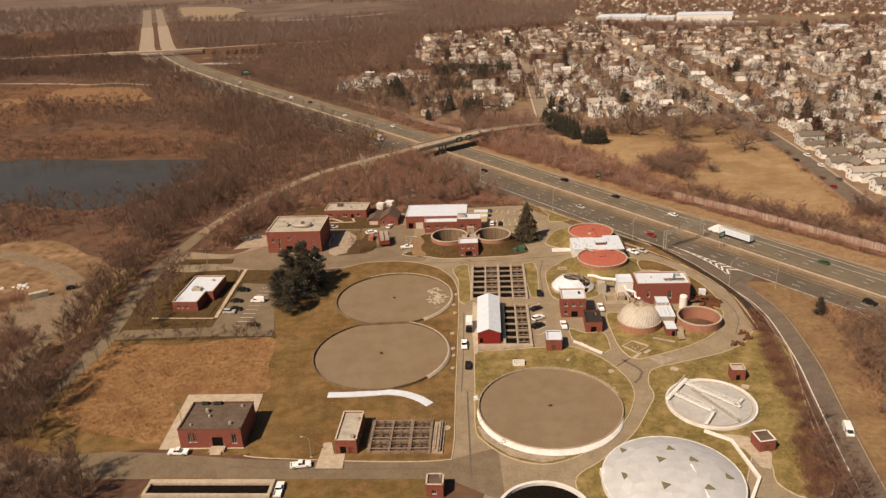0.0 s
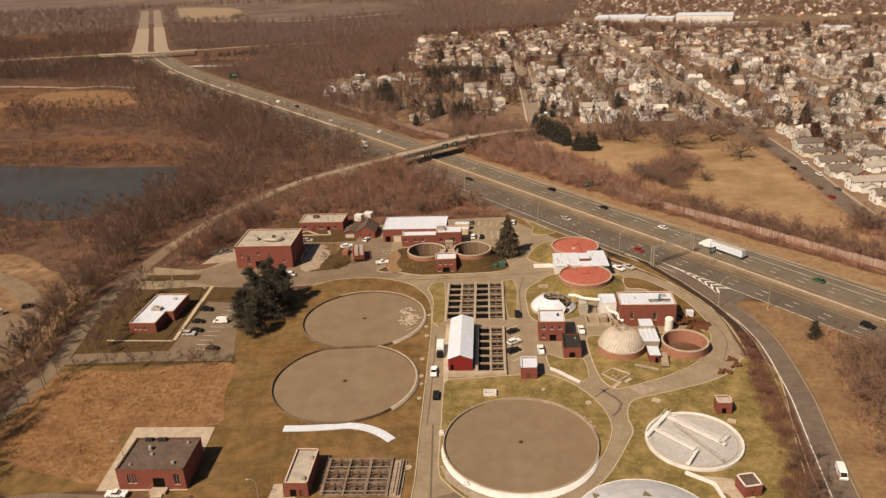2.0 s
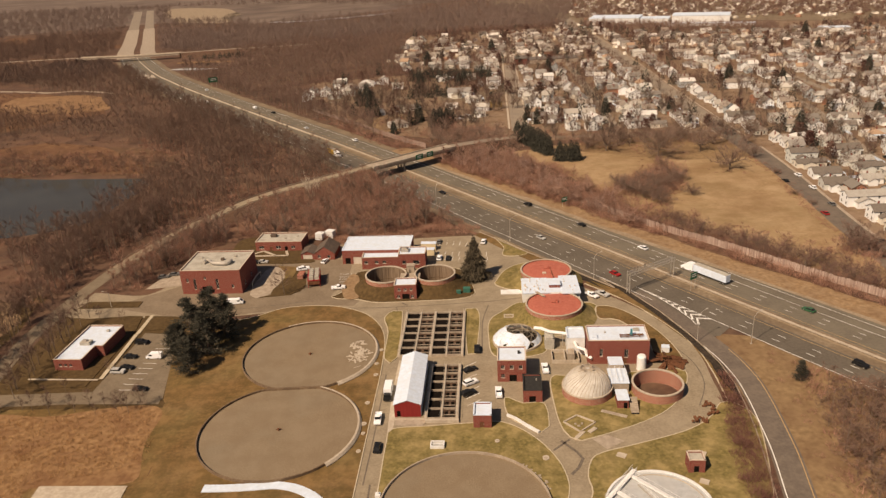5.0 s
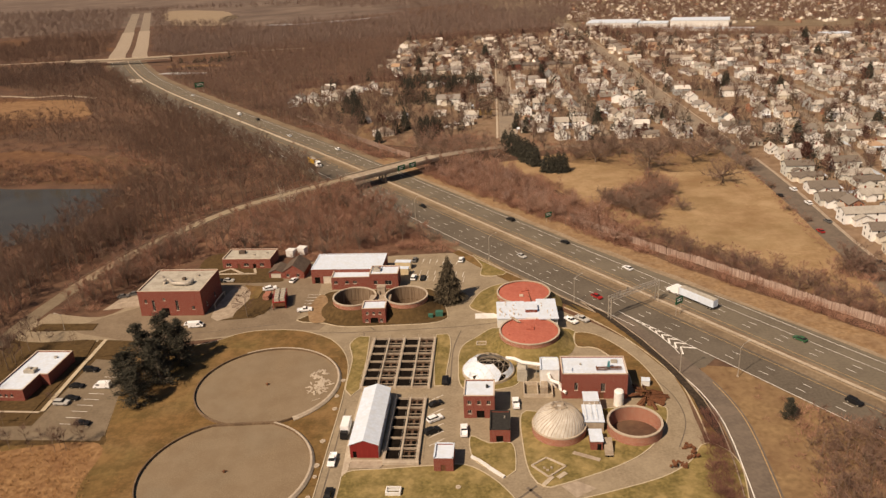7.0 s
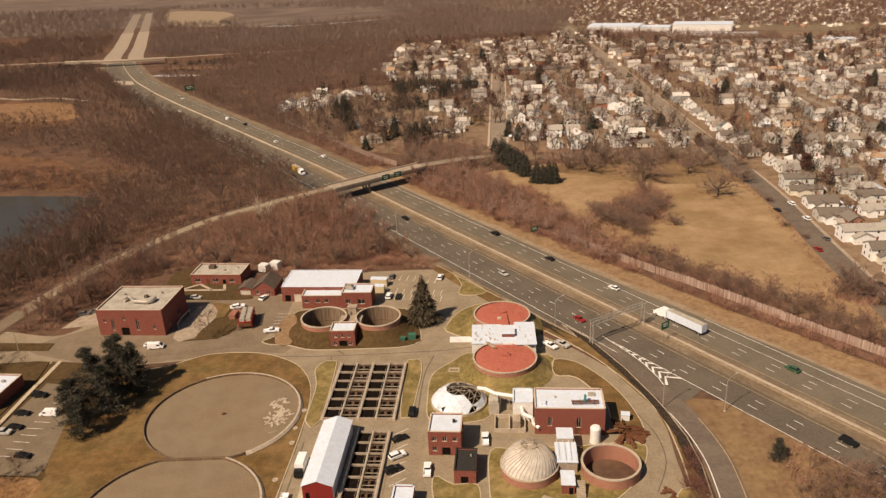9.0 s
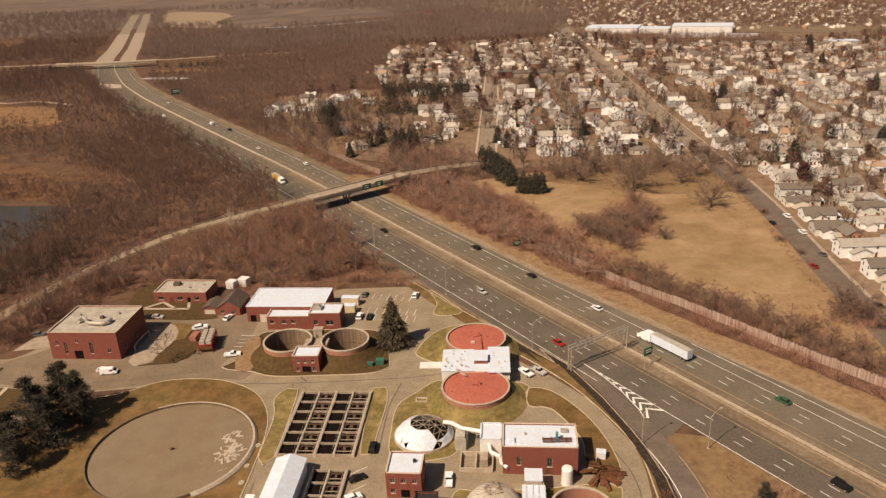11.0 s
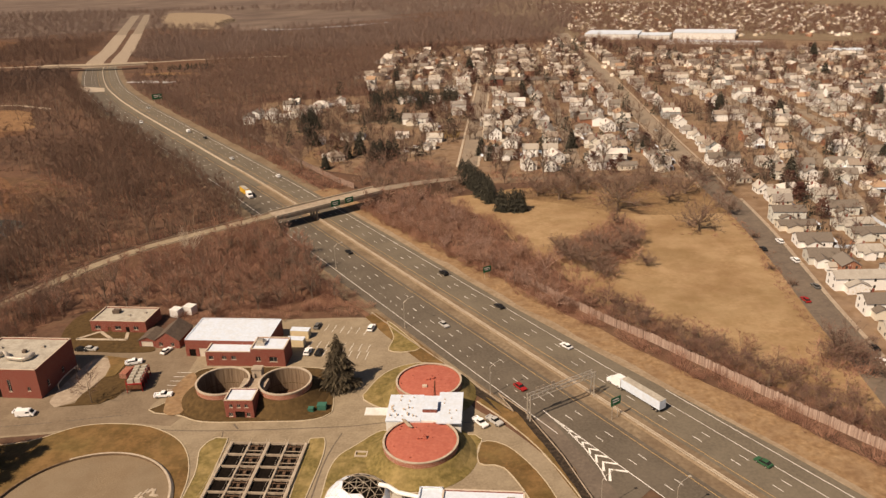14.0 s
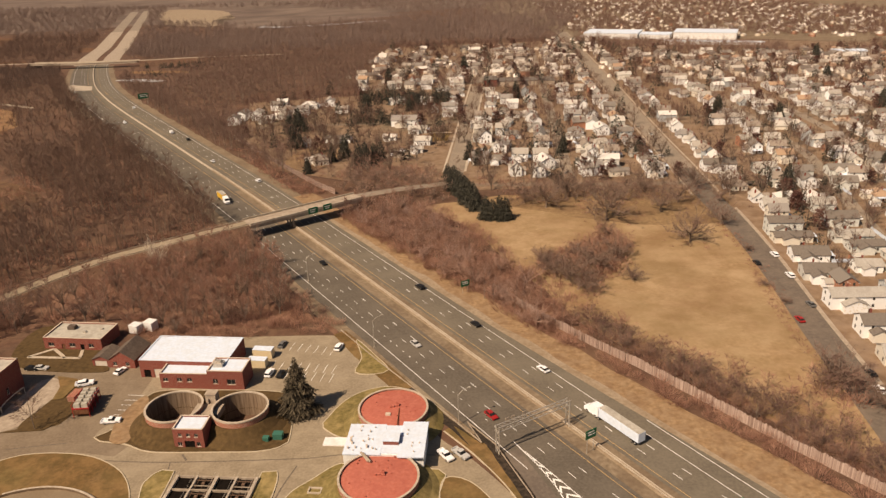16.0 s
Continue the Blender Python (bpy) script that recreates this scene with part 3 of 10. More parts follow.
def land(x, y):
    """Height of the land: level round the plant, falling gently towards the far valley."""
    return -np.interp(x, (-400, 100), (0.045, 0.02)) * np.clip(np.minimum(y, 1450) - 850, 0, None) - 0.01 * np.clip(np.asarray(y) - 1450, 0, None)


bm = bmesh.new()
grid = [[bm.verts.new((x, y, 0)) for x in LINES_X] for y in LINES_Y]
for r0, r1 in zip(grid, grid[1:]):
    for k in range(len(LINES_X) - 1):
        if not (-50 <= LINES_X[k] < 100 and 0 <= r0[0].co.y < 500):
            bm.faces.new((r0[k], r0[k + 1], r1[k + 1], r1[k]))
pitted(bm, [(-50, 0), (100, 0), (100, 500), (-50, 500)], 0, PITS)
tagged(put("ground", bm, "soil"), "brown leaf-littered winter ground", "ground", kind="structure")

HD, HN = Vector((0.5495, -0.836, 0)), Vector((0.836, 0.5495, 0))      # along the highway (towards the camera's right) and across it


BEND_U = (-2700, -1305, -1170, -1100, -1014, -950, -860, -780, -620, -460)
BEND_O = (433, 66, 36, 23, 10, 0, -9, -10, -5, 0)


def hw(u, o, z=0.0):
    """A place u metres along and o metres across the highway, which swings away beyond the bridge."""
    o = o + float(np.mean(np.interp([u + k for k in range(-50, 51, 20)], BEND_U, BEND_O)))
    p = HD * u + HN * o
    return (p.x, p.y, z)


def hws(u0, u1, o, step=25):
    """Points along the highway from u0 to u1."""
    n = max(1, round(abs(u1 - u0) / step))
    return [hw2(u0 + (u1 - u0) * k / n, o) for k in range(n + 1)]


def hw2(u, o):
    return hw(u, o)[:2]




def at(x, y, z=0.0, yaw=-5.0):
    return pose(x, y, z, 0, 0, yaw)


sheet("meadow", [(68, 500), (90, 470), (102, 436), (116, 402), (134, 362), (147, 346), (162, 326), (177, 306), (189, 291), (205, 272), (207, 330), (203, 380), (208, 440), (212, 500), (190, 520), (150, 525), (100, 515)], 0.05, "meadow", "dry tan meadow beside the street", "meadow", ragged=3)
sheet("meadow_end", [(106, 506), (134, 486), (160, 474), (186, 466), (205, 474), (210, 515), (150, 524), (104, 514)], 0.056, "verge_brown", "brown leaf-strewn grass under the meadow trees", "meadow", ragged=9)
sheet("town_ground", [(-30, 580), (60, 530), (215, 520), (212, 440), (207, 380), (205, 330), (215, 290), (320, 240), (700, 200), (1000, 560), (820, 960), (560, 1090), (450, 1150), (340, 1230), (235, 1210), (110, 1200), (0, 1205), (-8, 1040), (0, 810), (-95, 795), (-80, 690)], 0.03, "yard_soil", "tan winter yards of the town", "ground", smooth=False, ragged=6, step=15)
# grey-tan sheet paints the haze over the distant town's ground
sheet("far_town_ground", [(250, 1240), (350, 1240), (450, 1165), (560, 1100), (830, 970), (1150, 950), (1600, 1300), (1600, 2000), (240, 2150)], 0.045, "verge_dull", "distant town ground with haze in its dull colour", "ground", ragged=25, step=20)
sheet("verge_far", hws(-1150, -440, 283, 40) + hws(-440, -1150, 290, 40), 0.06, "verge_dull", "dull straw verge along the far highway", "verge", smooth=False, ragged=1.5)
sheet("verge_near", [hw2(u, 283) for u in range(-440, 421, 40)] + [hw2(420, 312), hw2(40, 306), hw2(-100, 304), hw2(-170, 301), hw2(-240, 296), hw2(-440, 296)], 0.062, "verge", "dry straw verge along the highway", "verge", smooth=False, ragged=1.5)
sheet("verge_edge", [hw2(u, 283.6) for u in range(-420, -259, 40)] + [hw2(-210, 285.4), hw2(-150, 288.4), hw2(420, 288.4), hw2(420, 291.2), hw2(-150, 290.8), hw2(-210, 288.6), hw2(-260, 287.4), hw2(-420, 287)], 0.068, "verge_sand", "pale sandy edge of the highway verge", "verge", smooth=False, ragged=1.6, step=6)
sheet("verge_ramp", [hw2(-160, 243), hw2(-150, 252), hw2(-20, 252), hw2(420, 252), hw2(420, 252), (330, -180), (60, -160), (66, 20), (80, 100), (100, 150), (106, 180), (110, 210), (111, 240)], 0.05, "verge_brown", "dry brown verge beside the ramp", "verge", smooth=False, ragged=1.0)
sheet("verge_left", hws(-1150, -200, 246, 40) + hws(-230, -1150, 238, 40), 0.055, "verge_dull", "dry straw verge along the highway", "verge", smooth=False, ragged=1.5)
sheet("rough_grass", [(-124, 184), (-80, 178), (-56, 176), (-54, 215), (-58, 246), (-90, 246), (-121, 246), (-127, 215)], 0.04, "lawn", "rough brown grass round the reed field", "lawn", ragged=3)
sheet("reed_field", [(-117, 241), (-90, 241), (-62, 240), (-57, 225), (-55, 210), (-80, 205), (-82, 180), (-104, 186), (-120, 197), (-121, 213), (-120, 230)], 0.05, "reed", "golden dry reed field", "field", ragged=7)
sheet("rough_grass", [(-142, 236), (-131, 238), (-132, 300), (-133, 325), (-140, 320), (-139, 280), (-143, 262)], 0.045, "lawn_dark", "rough brown grass beside the access road", "lawn", ragged=2)
sheet("dirt_lot", [(-215, 345), (-190, 349), (-165, 330), (-145, 318), (-132, 305), (-134, 280), (-132, 262), (-138, 240), (-150, 249), (-168, 262), (-215, 290)], 0.05, "dirt", "pale bare dirt clearing", "ground", ragged=9, step=2.0)
road("dirt_track", [(-146, 215), (-146.2, 228), (-146.5, 240), (-145, 252), (-145.5, 268), (-150, 289), (-164, 309), (-184.7, 325), (-205, 336), (-240, 346)], 8, 0.09, "dirt_grey", "grey-tan packed dirt track")
sheet("dirt_pad", [(-150, 250), (-143, 252), (-143, 272), (-149, 285), (-160, 288), (-172, 272), (-172, 258)], 0.1, "dirt_grey", "grey-tan packed dirt yard", "ground", ragged=4, step=2.0)
sheet("marsh_far", [(-450, 812), (-340, 800), (-268, 710), (-280, 676), (-350, 615), (-480, 640)], 0.05, "marsh_tan", "tan marsh grass", "marsh", ragged=30)
sheet("marsh_near", [(-330, 560), (-240, 578), (-150, 545), (-135, 510), (-160, 495), (-220, 508), (-320, 512)], 0.06, "marsh", "rusty marsh grass by the pond", "marsh", ragged=12)
sheet("marsh_field", [(-384, 792), (-330, 796), (-292, 780), (-266, 740), (-264, 714), (-306, 707), (-359, 730)], 0.08, "marsh_light", "pale tan marsh grass field", "marsh", ragged=9)
sheet("marsh_field", [(-480, 740), (-400, 760), (-385, 735), (-400, 690), (-370, 645), (-420, 640), (-480, 680)], 0.08, "marsh_light", "pale tan marsh grass field", "marsh", ragged=9)
sheet("marsh_strip", [(-292, 580), (-262, 596), (-238, 590), (-200, 568), (-170, 534), (-152, 500), (-200, 512), (-250, 548)], 0.085, "marsh_tan", "rusty marsh strip behind the pond", "marsh", ragged=7)
sheet("marsh_bank", [(-160, 480), (-140, 470), (-125, 440), (-140, 400), (-160, 395), (-150, 430)], 0.065, "marsh", "rusty bank of the pond", "marsh", ragged=6)
# far sheet whose greyed colour carries the haze
sheet("distant_land", [(-4000, 1640), (-1200, 1640), (-600, 1900), (330, 1900), (3800, 1900), (3800, 4400), (-4000, 4400)], 0.03, "far_land", "distant country with haze in its dull brown colour", "ground", smooth=False)
sheet("far_field", [(-581, 1918), (-736, 2395), (-541, 2276), (-430, 1841)], 0.05, "verge_sand", "pale tan far field", "field", ragged=18, step=10)
sheet("far_clearing", [(-430, 1850), (-500, 2190), (-390, 2320), (-200, 2000), (-20, 1830), (-10, 1790), (-150, 1770), (-316, 1720)], 0.05, "far_land", "far clearing with haze in its dull brown colour", "field", ragged=25, step=10)
for pts in ([(-860, 1700), (-800, 1680), (-740, 1564), (-790, 1553)], [(-580, 1445), (-524, 1460), (-500, 1380), (-560, 1391)], [(-580, 1240), (-531, 1242), (-490, 1170), (-540, 1170)]):
    sheet("far_opening", pts, 0.05, "marsh_tan", "tan opening in the far woods", "field", ragged=10, step=6)
road("far_track", [(-520, 870), (-401, 835), (-360, 818), (-331, 820), (-287, 796)], 5, 0.09, "concrete_old", "pale track beside the marsh")
sheet("pond", [(-330, 470), (-300, 505), (-250, 508), (-215, 501), (-180, 497), (-150, 490), (-147, 470), (-151, 450), (-157, 412), (-190, 397), (-228, 412), (-290, 425)], 0.08, "water", "still dark-blue pond among bare trees", "pond", ragged=9)
sheet("river", [(-316, 1719), (-250, 1680), (-159, 1670), (-60, 1690), (-60, 1712), (-160, 1704), (-250, 1712), (-310, 1745)], 0.08, "ice", "far pale strip of water", "water", ragged=4, step=8)

# ---- highway ----
FAR = -1190
sheet("road", [*hws(FAR, -420, 243), hw2(-330, 242.5), hw2(-232, 243.5), hw2(-200, 244.4), hw2(-188, 244.5), hw2(-172, 241), hw2(-160, 238), hw2(-158, 243), hw2(-159.5, 250), hw2(-130, 250), hw2(420, 250), hw2(420, 262.5), *hws(-420, FAR, 262.5)], 0.10, "highway", "dark asphalt carriageway with three lanes", "road", smooth=False)
sheet("road", [*hws(FAR, -420, 270.2), hw2(420, 270.2), hw2(420, 289), hw2(-150, 289), hw2(-210, 286), hw2(-260, 284.2), *hws(-420, FAR, 284.2)], 0.10, "highway_r", "grey asphalt carriageway with three lanes", "road", smooth=False)
sheet("median", [*hws(-470, -380, 262.4), hw2(420, 262.4), hw2(420, 270.3), *hws(-380, -470, 270.3)], 0.13, "verge_dull", "dull straw-coloured grass median", "median", smooth=False)
sheet("median", [*hws(FAR, -470, 262.4), *hws(-470, FAR, 270.3)], 0.128, "highway_r", "paved grey median", "median", smooth=False)
tagged(put("median_barrier", strip(bmesh.new(), [hw(u, 266.8) for u in range(FAR, -520, 20)] + [hw(-520, 266.8)], 0.9, 0.12, 0.95), "concrete"), "pale concrete median barrier", "barrier", kind="structure")
RAMP = [(96.5, 301), (100.5, 291), (105.5, 279), (110, 266), (113.6, 253), (115.1, 240), (114.6, 229), (113.2, 217), (111.4, 204), (108.3, 189), (105, 173), (102, 158), (99.6, 145), (94, 118), (88, 90), (82, 60), (72, 10), (64, -40), (58, -100), (54, -160)]
road("ramp_road", RAMP, 7.6, 0.115, "asphalt_street", "grey asphalt exit ramp")
MARK = thing("road_marking", "white and yellow painted highway lines", "road marking", kind="structure")


def line(a, b, o, w=0.16, material="paint", z=0.125):
    return part("edge_line", boxes_uv([(a, b, o - w / 2, o + w / 2)], z), material, MARK)


def boxes_uv(spans, z):
    bm = bmesh.new()
    for a, b, o0, o1 in spans:
        n = max(1, round((min(b, -380) - a) / 20)) if a < -380 else 1
        stops = [a + (min(b, -380) - a) * k / n for k in range(n + 1)] + ([b] if b > -380 else []) if a < -380 else [a, b]
        for u0, u1 in zip(stops, stops[1:]):
            bm.faces.new([bm.verts.new(hw(u, o, z)) for u, o in ((u0, o0), (u1, o0), (u1, o1), (u0, o1))])
    return bm


line(FAR, 420, 261.0, 0.18, "paint_y")
line(FAR, 420, 271.6, 0.18, "paint_y")
line(-196, 420, 250.3, 0.22)
line(FAR, -190, 246.4, 0.2)
line(FAR, 420, 281.7, 0.18)
line(-188, 420, 286.6, 0.2)
dash = None
for o in (254.0, 257.5, 275.1, 278.4):
    for k in range(74):
        u = -560 + 12.2 * k + (3 if o > 270 else 0)
        if dash is None:
            dash = part("lane_dash", boxes_uv([(-1.5, 1.5, -0.09, 0.09)], 0), "paint", MARK)
            dash.location = hw(u, o, 0.125)
        else:
            again(dash, "lane_dash", MARK, Matrix.Translation(hw(u, o, 0.125)))
part("lane_dashes", boxes_uv([(u, u + 3, o - 0.09, o + 0.09) for o in (254.0, 257.5, 275.1, 278.4) for u in np.arange(FAR + 5, -565, 12.2)], 0.125), "paint", MARK)["kind"] = "stuff"
dot = None
for k in range(52):
    u = -420 + 4.3 * k
    if dot is None:
        dot = part("lane_dot", boxes_uv([(-0.45, 0.45, -0.1, 0.1)], 0), "paint", MARK)
        dot.location = hw(u, 250.3, 0.125)
    else:
        again(dot, "lane_dot", MARK, Matrix.Translation(hw(u, 250.3, 0.125)))
# painted gore with chevrons between ramp and carriageway
bm = bmesh.new()
GORE = [(-200, 250.3), (-189.7, 249.5), (-181, 248.0), (-172, 245.3), (-168, 243.4)]
strip(bm, [hw(*p) for p in GORE], 0.28, 0.11, 0.128)
for k in range(8):
    u = -192.5 + 3.1 * k
    o0 = float(np.interp(u + 1.5, [p[0] for p in GORE], [p[1] for p in GORE]))
    half = (250.3 - o0) / 2
    strip(bm, [hw(u + 0.9 * half + 0.6, o0), hw(u, o0 + half), hw(u + 0.9 * half + 0.6, 250.3)], 0.75, 0.11, 0.128)
part("chevron_marking", bm, "paint", MARK)
P = curve_pts(RAMP, False, 3)
bm = bmesh.new()
strip(bm, P, 0.26, 0.116, 0.13, side=-3.05)
part("ramp_line", bm, "paint", MARK)
bm = bmesh.new()
strip(bm, P[14:], 0.2, 0.116, 0.13, side=3.1)
part("ramp_line", bm, "paint_y", MARK)

# far stretch of the highway, bending away beyond the crossing road
for o, w in ((251, 24), (284, 22)):
    road("far_road", hws(FAR, -1800, o, 20), w, 0.2, "concrete_old", "pale concrete far carriageway", smooth=False)
    road("far_road", hws(-1800, -2420, o, 20), w - 3, 0.21, "asphalt_old", "grey far carriageway", smooth=False)
sheet("far_slip", [hw2(-962, 241.5), hw2(-905, 240.5), hw2(-893, 262), hw2(-925, 264)], 0.15, "concrete", "pale concrete slip road", "road", smooth=False)
# the sky's reflection is painted as this water's pale base colour
sheet("far_pond", [(-284, 962), (-262, 950), (-236, 938), (-226, 950), (-248, 962), (-272, 972)], 0.07, "ice", "standing water beside the far highway, sky reflection in its pale colour", "pond", ragged=3)
sheet("far_bank", [(-300, 1048), (-250, 1040), (-222, 1020), (-240, 1014), (-290, 1026)], 0.06, "reed", "orange strip of dry grass by the interchange", "field", ragged=3)


def bridge(name, pts, w, z, label, girder=1.4):
    b = thing(name, label, "bridge")
    P = curve_pts(pts, False, 8)
    part("deck", strip(bmesh.new(), P, w, z - 0.35, z), "concrete_old", b)
    part("carriageway", strip(bmesh.new(), P, w - 1.6, z + 0.002, z + 0.03), "concrete_old", b)
    for s in (1, -1):
        part("girder", strip(bmesh.new(), P, 0.6, z - 0.35 - girder, z - 0.352, side=s * (w / 2 - 0.8)), "concrete_old", b)
        part("parapet", strip(bmesh.new(), P, 0.35, z + 0.002, z + 0.9, side=s * (w / 2 - 0.2)), "concrete", b, "pale concrete parapet")
    return b


B0, B1 = Vector((-13.5, 465.5, 0)), Vector((34, 502, 0))
BD = (B1 - B0).normalized()
BN = Vector((-BD.y, BD.x, 0))
br = bridge("road_bridge", [B0, B0.lerp(B1, 0.5), B1], 9.6, 7.0, "pale concrete road bridge over the highway")
for o in (259, 266.3, 273):
    c = None
    # piers stand where the deck crosses that line of the highway
    den = BD.x * HN.x + BD.y * HN.y
    s = (o - (B0.x * HN.x + B0.y * HN.y)) / den
    p = B0 + BD * s
    if o == 266.3:
        for k in (-3.2, 0, 3.2):
            q = p + BN * k
            part("pier", bar(bmesh.new(), (q.x, q.y, 0), (q.x, q.y, 5.3), 0.45, 10), "concrete_old", br)
        part("pier_cap", strip(bmesh.new(), [p - BN * 4.4, p + BN * 4.4], 0.9, 4.6, 5.25), "concrete_old", br)


def embankment(name, pts, w, label, foot=2.0):
    """An earth bank that carries a road: points (x, y, height)."""
    P = curve_pts(pts, False, 6)
    bm = bmesh.new()
    rows = []
    for i, p in enumerate(P):
        d = P[min(i + 1, len(P) - 1)] - P[max(i - 1, 0)]
        d.z = 0
        nrm = Vector((-d.y, d.x, 0)).normalized()
        rows.append([bm.verts.new((p + nrm * a).to_2d().to_tuple() + (z,)) for a, z in ((w / 2 + p.z * foot, 0.0), (w / 2, p.z - 0.05), (-w / 2, p.z - 0.05), (-w / 2 - p.z * foot, 0.0))])
    for r, s in zip(rows, rows[1:]):
        for k in range(3):
            bm.faces.new((r[k], r[k + 1], s[k + 1], s[k]))
    bm.faces.new(rows[-1])
    bm.faces.new(rows[0])
    return tagged(put(name, bm, "soil"), label, "embankment", kind="structure")


ACC = [(-128, 205, 0.1), (-122, 240, 0.1), (-124, 285, 0.1), (-121, 320, 0.1), (-115, 350, 0.4), (-103, 380, 1.4), (-87, 407, 2.6), (-66, 432, 4.0), (-41, 448, 5.6), (-13.5, 465.5, 6.98)]
embankment("embankment", ACC[3:], 9, "brown earth bank carrying the access road", 1.6)
road("access_road", ACC[:5], 6.6, 0.03, "asphalt_dark", "narrow grey access road beside the plant")
road("access_road", ACC[4:], 6.6, 0.034, "asphalt", "narrow grey access road up to the bridge")
part_rail = thing("guard_rail", "weathered steel guard rail along the access road", "guard rail", group="guard rails")
part("rail", strip(bmesh.new(), curve_pts([(x, y, z) for x, y, z in ACC[4:]], False, 5), 0.12, 0.45, 0.8, side=-3.7), "concrete_old", part_rail)
part("rail", strip(bmesh.new(), curve_pts([(x, y, z) for x, y, z in ACC[4:]], False, 5), 0.12, 0.45, 0.8, side=3.7), "concrete_old", part_rail)
ACE = [(34, 502, 6.98), (56, 519, 5.0), (76, 536, 2.0), (83, 554, 0.12), (85, 600, 0.12)]
embankment("embankment", ACE[:4], 9, "brown earth bank east of the bridge", 1.6)
road("access_road", ACE, 7, 0.03, "asphalt_old", "grey road from the bridge into town")

CROSS_W = [(-900, 1190, 0.6), (-760, 1172, 2.0), (-600, 1146, 5), (-462, 1126, 6.98)]
CROSS_E = [(-318, 1112, 6.98), (-262, 1136, 5.5), (-222, 1156, 3.5), (-150, 1182, 0.4)]
bridge("far_bridge", [(-462, 1126, 0), (-420, 1120, 0), (-370, 1112, 0), (-318, 1112, 0)], 12, 7.0, "far pale road bridge over the highway", 2.0)
for pts in (CROSS_W, CROSS_E):
    embankment("embankment", pts, 13, "far earth bank", 2)
    road("far_cross_road", pts, 11, 0.03, "concrete_old", "far crossing road")
road("far_cross_road", [(-560, 1160, 0.2), (-500, 1168, 0.6), (-450, 1160, 1.5), (-425, 1150, 2.5)], 8, 0.1, "concrete_old", "curving far slip road")

# median rail, posts and verge rail
def guard_rail(pts, label, post=4.0, h=0.75, material="metal"):
    g = thing("guard_rail", label, "guard rail", group="guard rails")
    part("rail", strip(bmesh.new(), pts, 0.2, h - 0.33, h), material, g)
    src = None
    d = 0.0
    P = [Vector(p) for p in pts]
    for a, b in zip(P, P[1:]):
        L = (b - a).length
        while d < L:
            q = a + (b - a) * (d / L)
            if src is None:
                src = part("post", boxes((-0.08, 0.08, -0.08, 0.08, 0, h - 0.05)), material, g)
                src.location = q
            else:
                again(src, "post", g, Matrix.Translation(q))
            d += post
        d -= L
    return g


tagged(put("median_kerb", strip(bmesh.new(), [hw(u, 267.15) for u in range(-520, 421, 20)], 2.1, 0.13, 0.2), "verge_sand"), "pale gravel strip under the median rail", "kerb", kind="structure")
guard_rail([hw(u, 266.8, 0.13) for u in range(-520, 421, 20)], "pale steel guard rail along the median", 4.0, 0.8, "concrete")
guard_rail([hw(u, 267.5, 0.13) for u in range(-520, 421, 20)], "pale steel guard rail along the median", 8.0, 0.8, "concrete")
guard_rail([hw(-286, 239.6), hw(-260, 240.3), hw(-230, 242), hw(-205, 242.8), (86.5, 314.5, 0), (93.7, 304.4, 0), (101.6, 284.1, 0), (106.3, 267.9, 0), (107.9, 261.3, 0), (110.1, 247.8, 0), (110.4, 236, 0), (109.2, 224, 0), (107.8, 214.5, 0), (105.8, 204, 0), (102.2, 187, 0), (98.6, 171, 0), (96, 156, 0), (93, 140, 0)], "weathered steel guard rail along the ramp", 2.0, 0.75, "concrete_old")

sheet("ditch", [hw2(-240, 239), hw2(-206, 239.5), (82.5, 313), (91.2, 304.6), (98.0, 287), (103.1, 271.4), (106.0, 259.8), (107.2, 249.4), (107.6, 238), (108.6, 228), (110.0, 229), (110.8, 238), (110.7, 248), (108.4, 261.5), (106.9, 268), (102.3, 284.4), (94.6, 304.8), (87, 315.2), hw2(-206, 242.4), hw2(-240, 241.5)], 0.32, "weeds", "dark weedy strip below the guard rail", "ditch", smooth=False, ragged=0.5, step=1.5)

# ---- plant paving ----
CORE = [(5, 158), (60, 150), (85, 146), (78, 165), (62, 195), (66, 207), (92, 215), (103, 225), (105, 240), (106, 255), (104, 268), (98, 283), (88, 298), (78, 310), (80, 322), (75, 333), (62, 342), (52, 352), (48, 366), (20, 368), (-18, 366), (-50, 356), (-68, 350), (-80, 345), (-92, 322), (-118, 326), (-118, 306), (-84, 301), (-66, 297), (-50, 299), (-20, 300), (0, 288), (4, 260), (0, 190), (-2, 170)]
sheet("plant_road", CORE, 0.06, "asphalt", "worn grey asphalt yard of the treatment plant", "road")
sheet("plant_road", [(-100, 313), (-84, 303), (-66, 299), (-50, 300.5), (-24, 304), (-8, 302), (-6, 306), (-17, 311), (-14, 322), (-12, 334), (-15, 346), (-36, 352), (-50, 354), (-68, 349), (-78, 344), (-80, 330), (-92, 321)], 0.066, "asphalt_west", "stained grey asphalt of the west yard", "road", ragged=1.2)
sheet("plant_road", [(-135, 176), (-94, 179), (-80, 177), (-57, 172.6), (-25, 168.5), (0, 168), (12, 172), (12, 150), (-1, 159.5), (-78, 166), (-135, 170)], 0.07, "asphalt_dark", "worn asphalt lane along the plant", "road", smooth=False)
sheet("plant_road", [(-2, 120), (6, 150), (12, 172), (30, 150), (10, 110)], 0.065, "asphalt", "worn asphalt lane along the plant", "road", smooth=False)
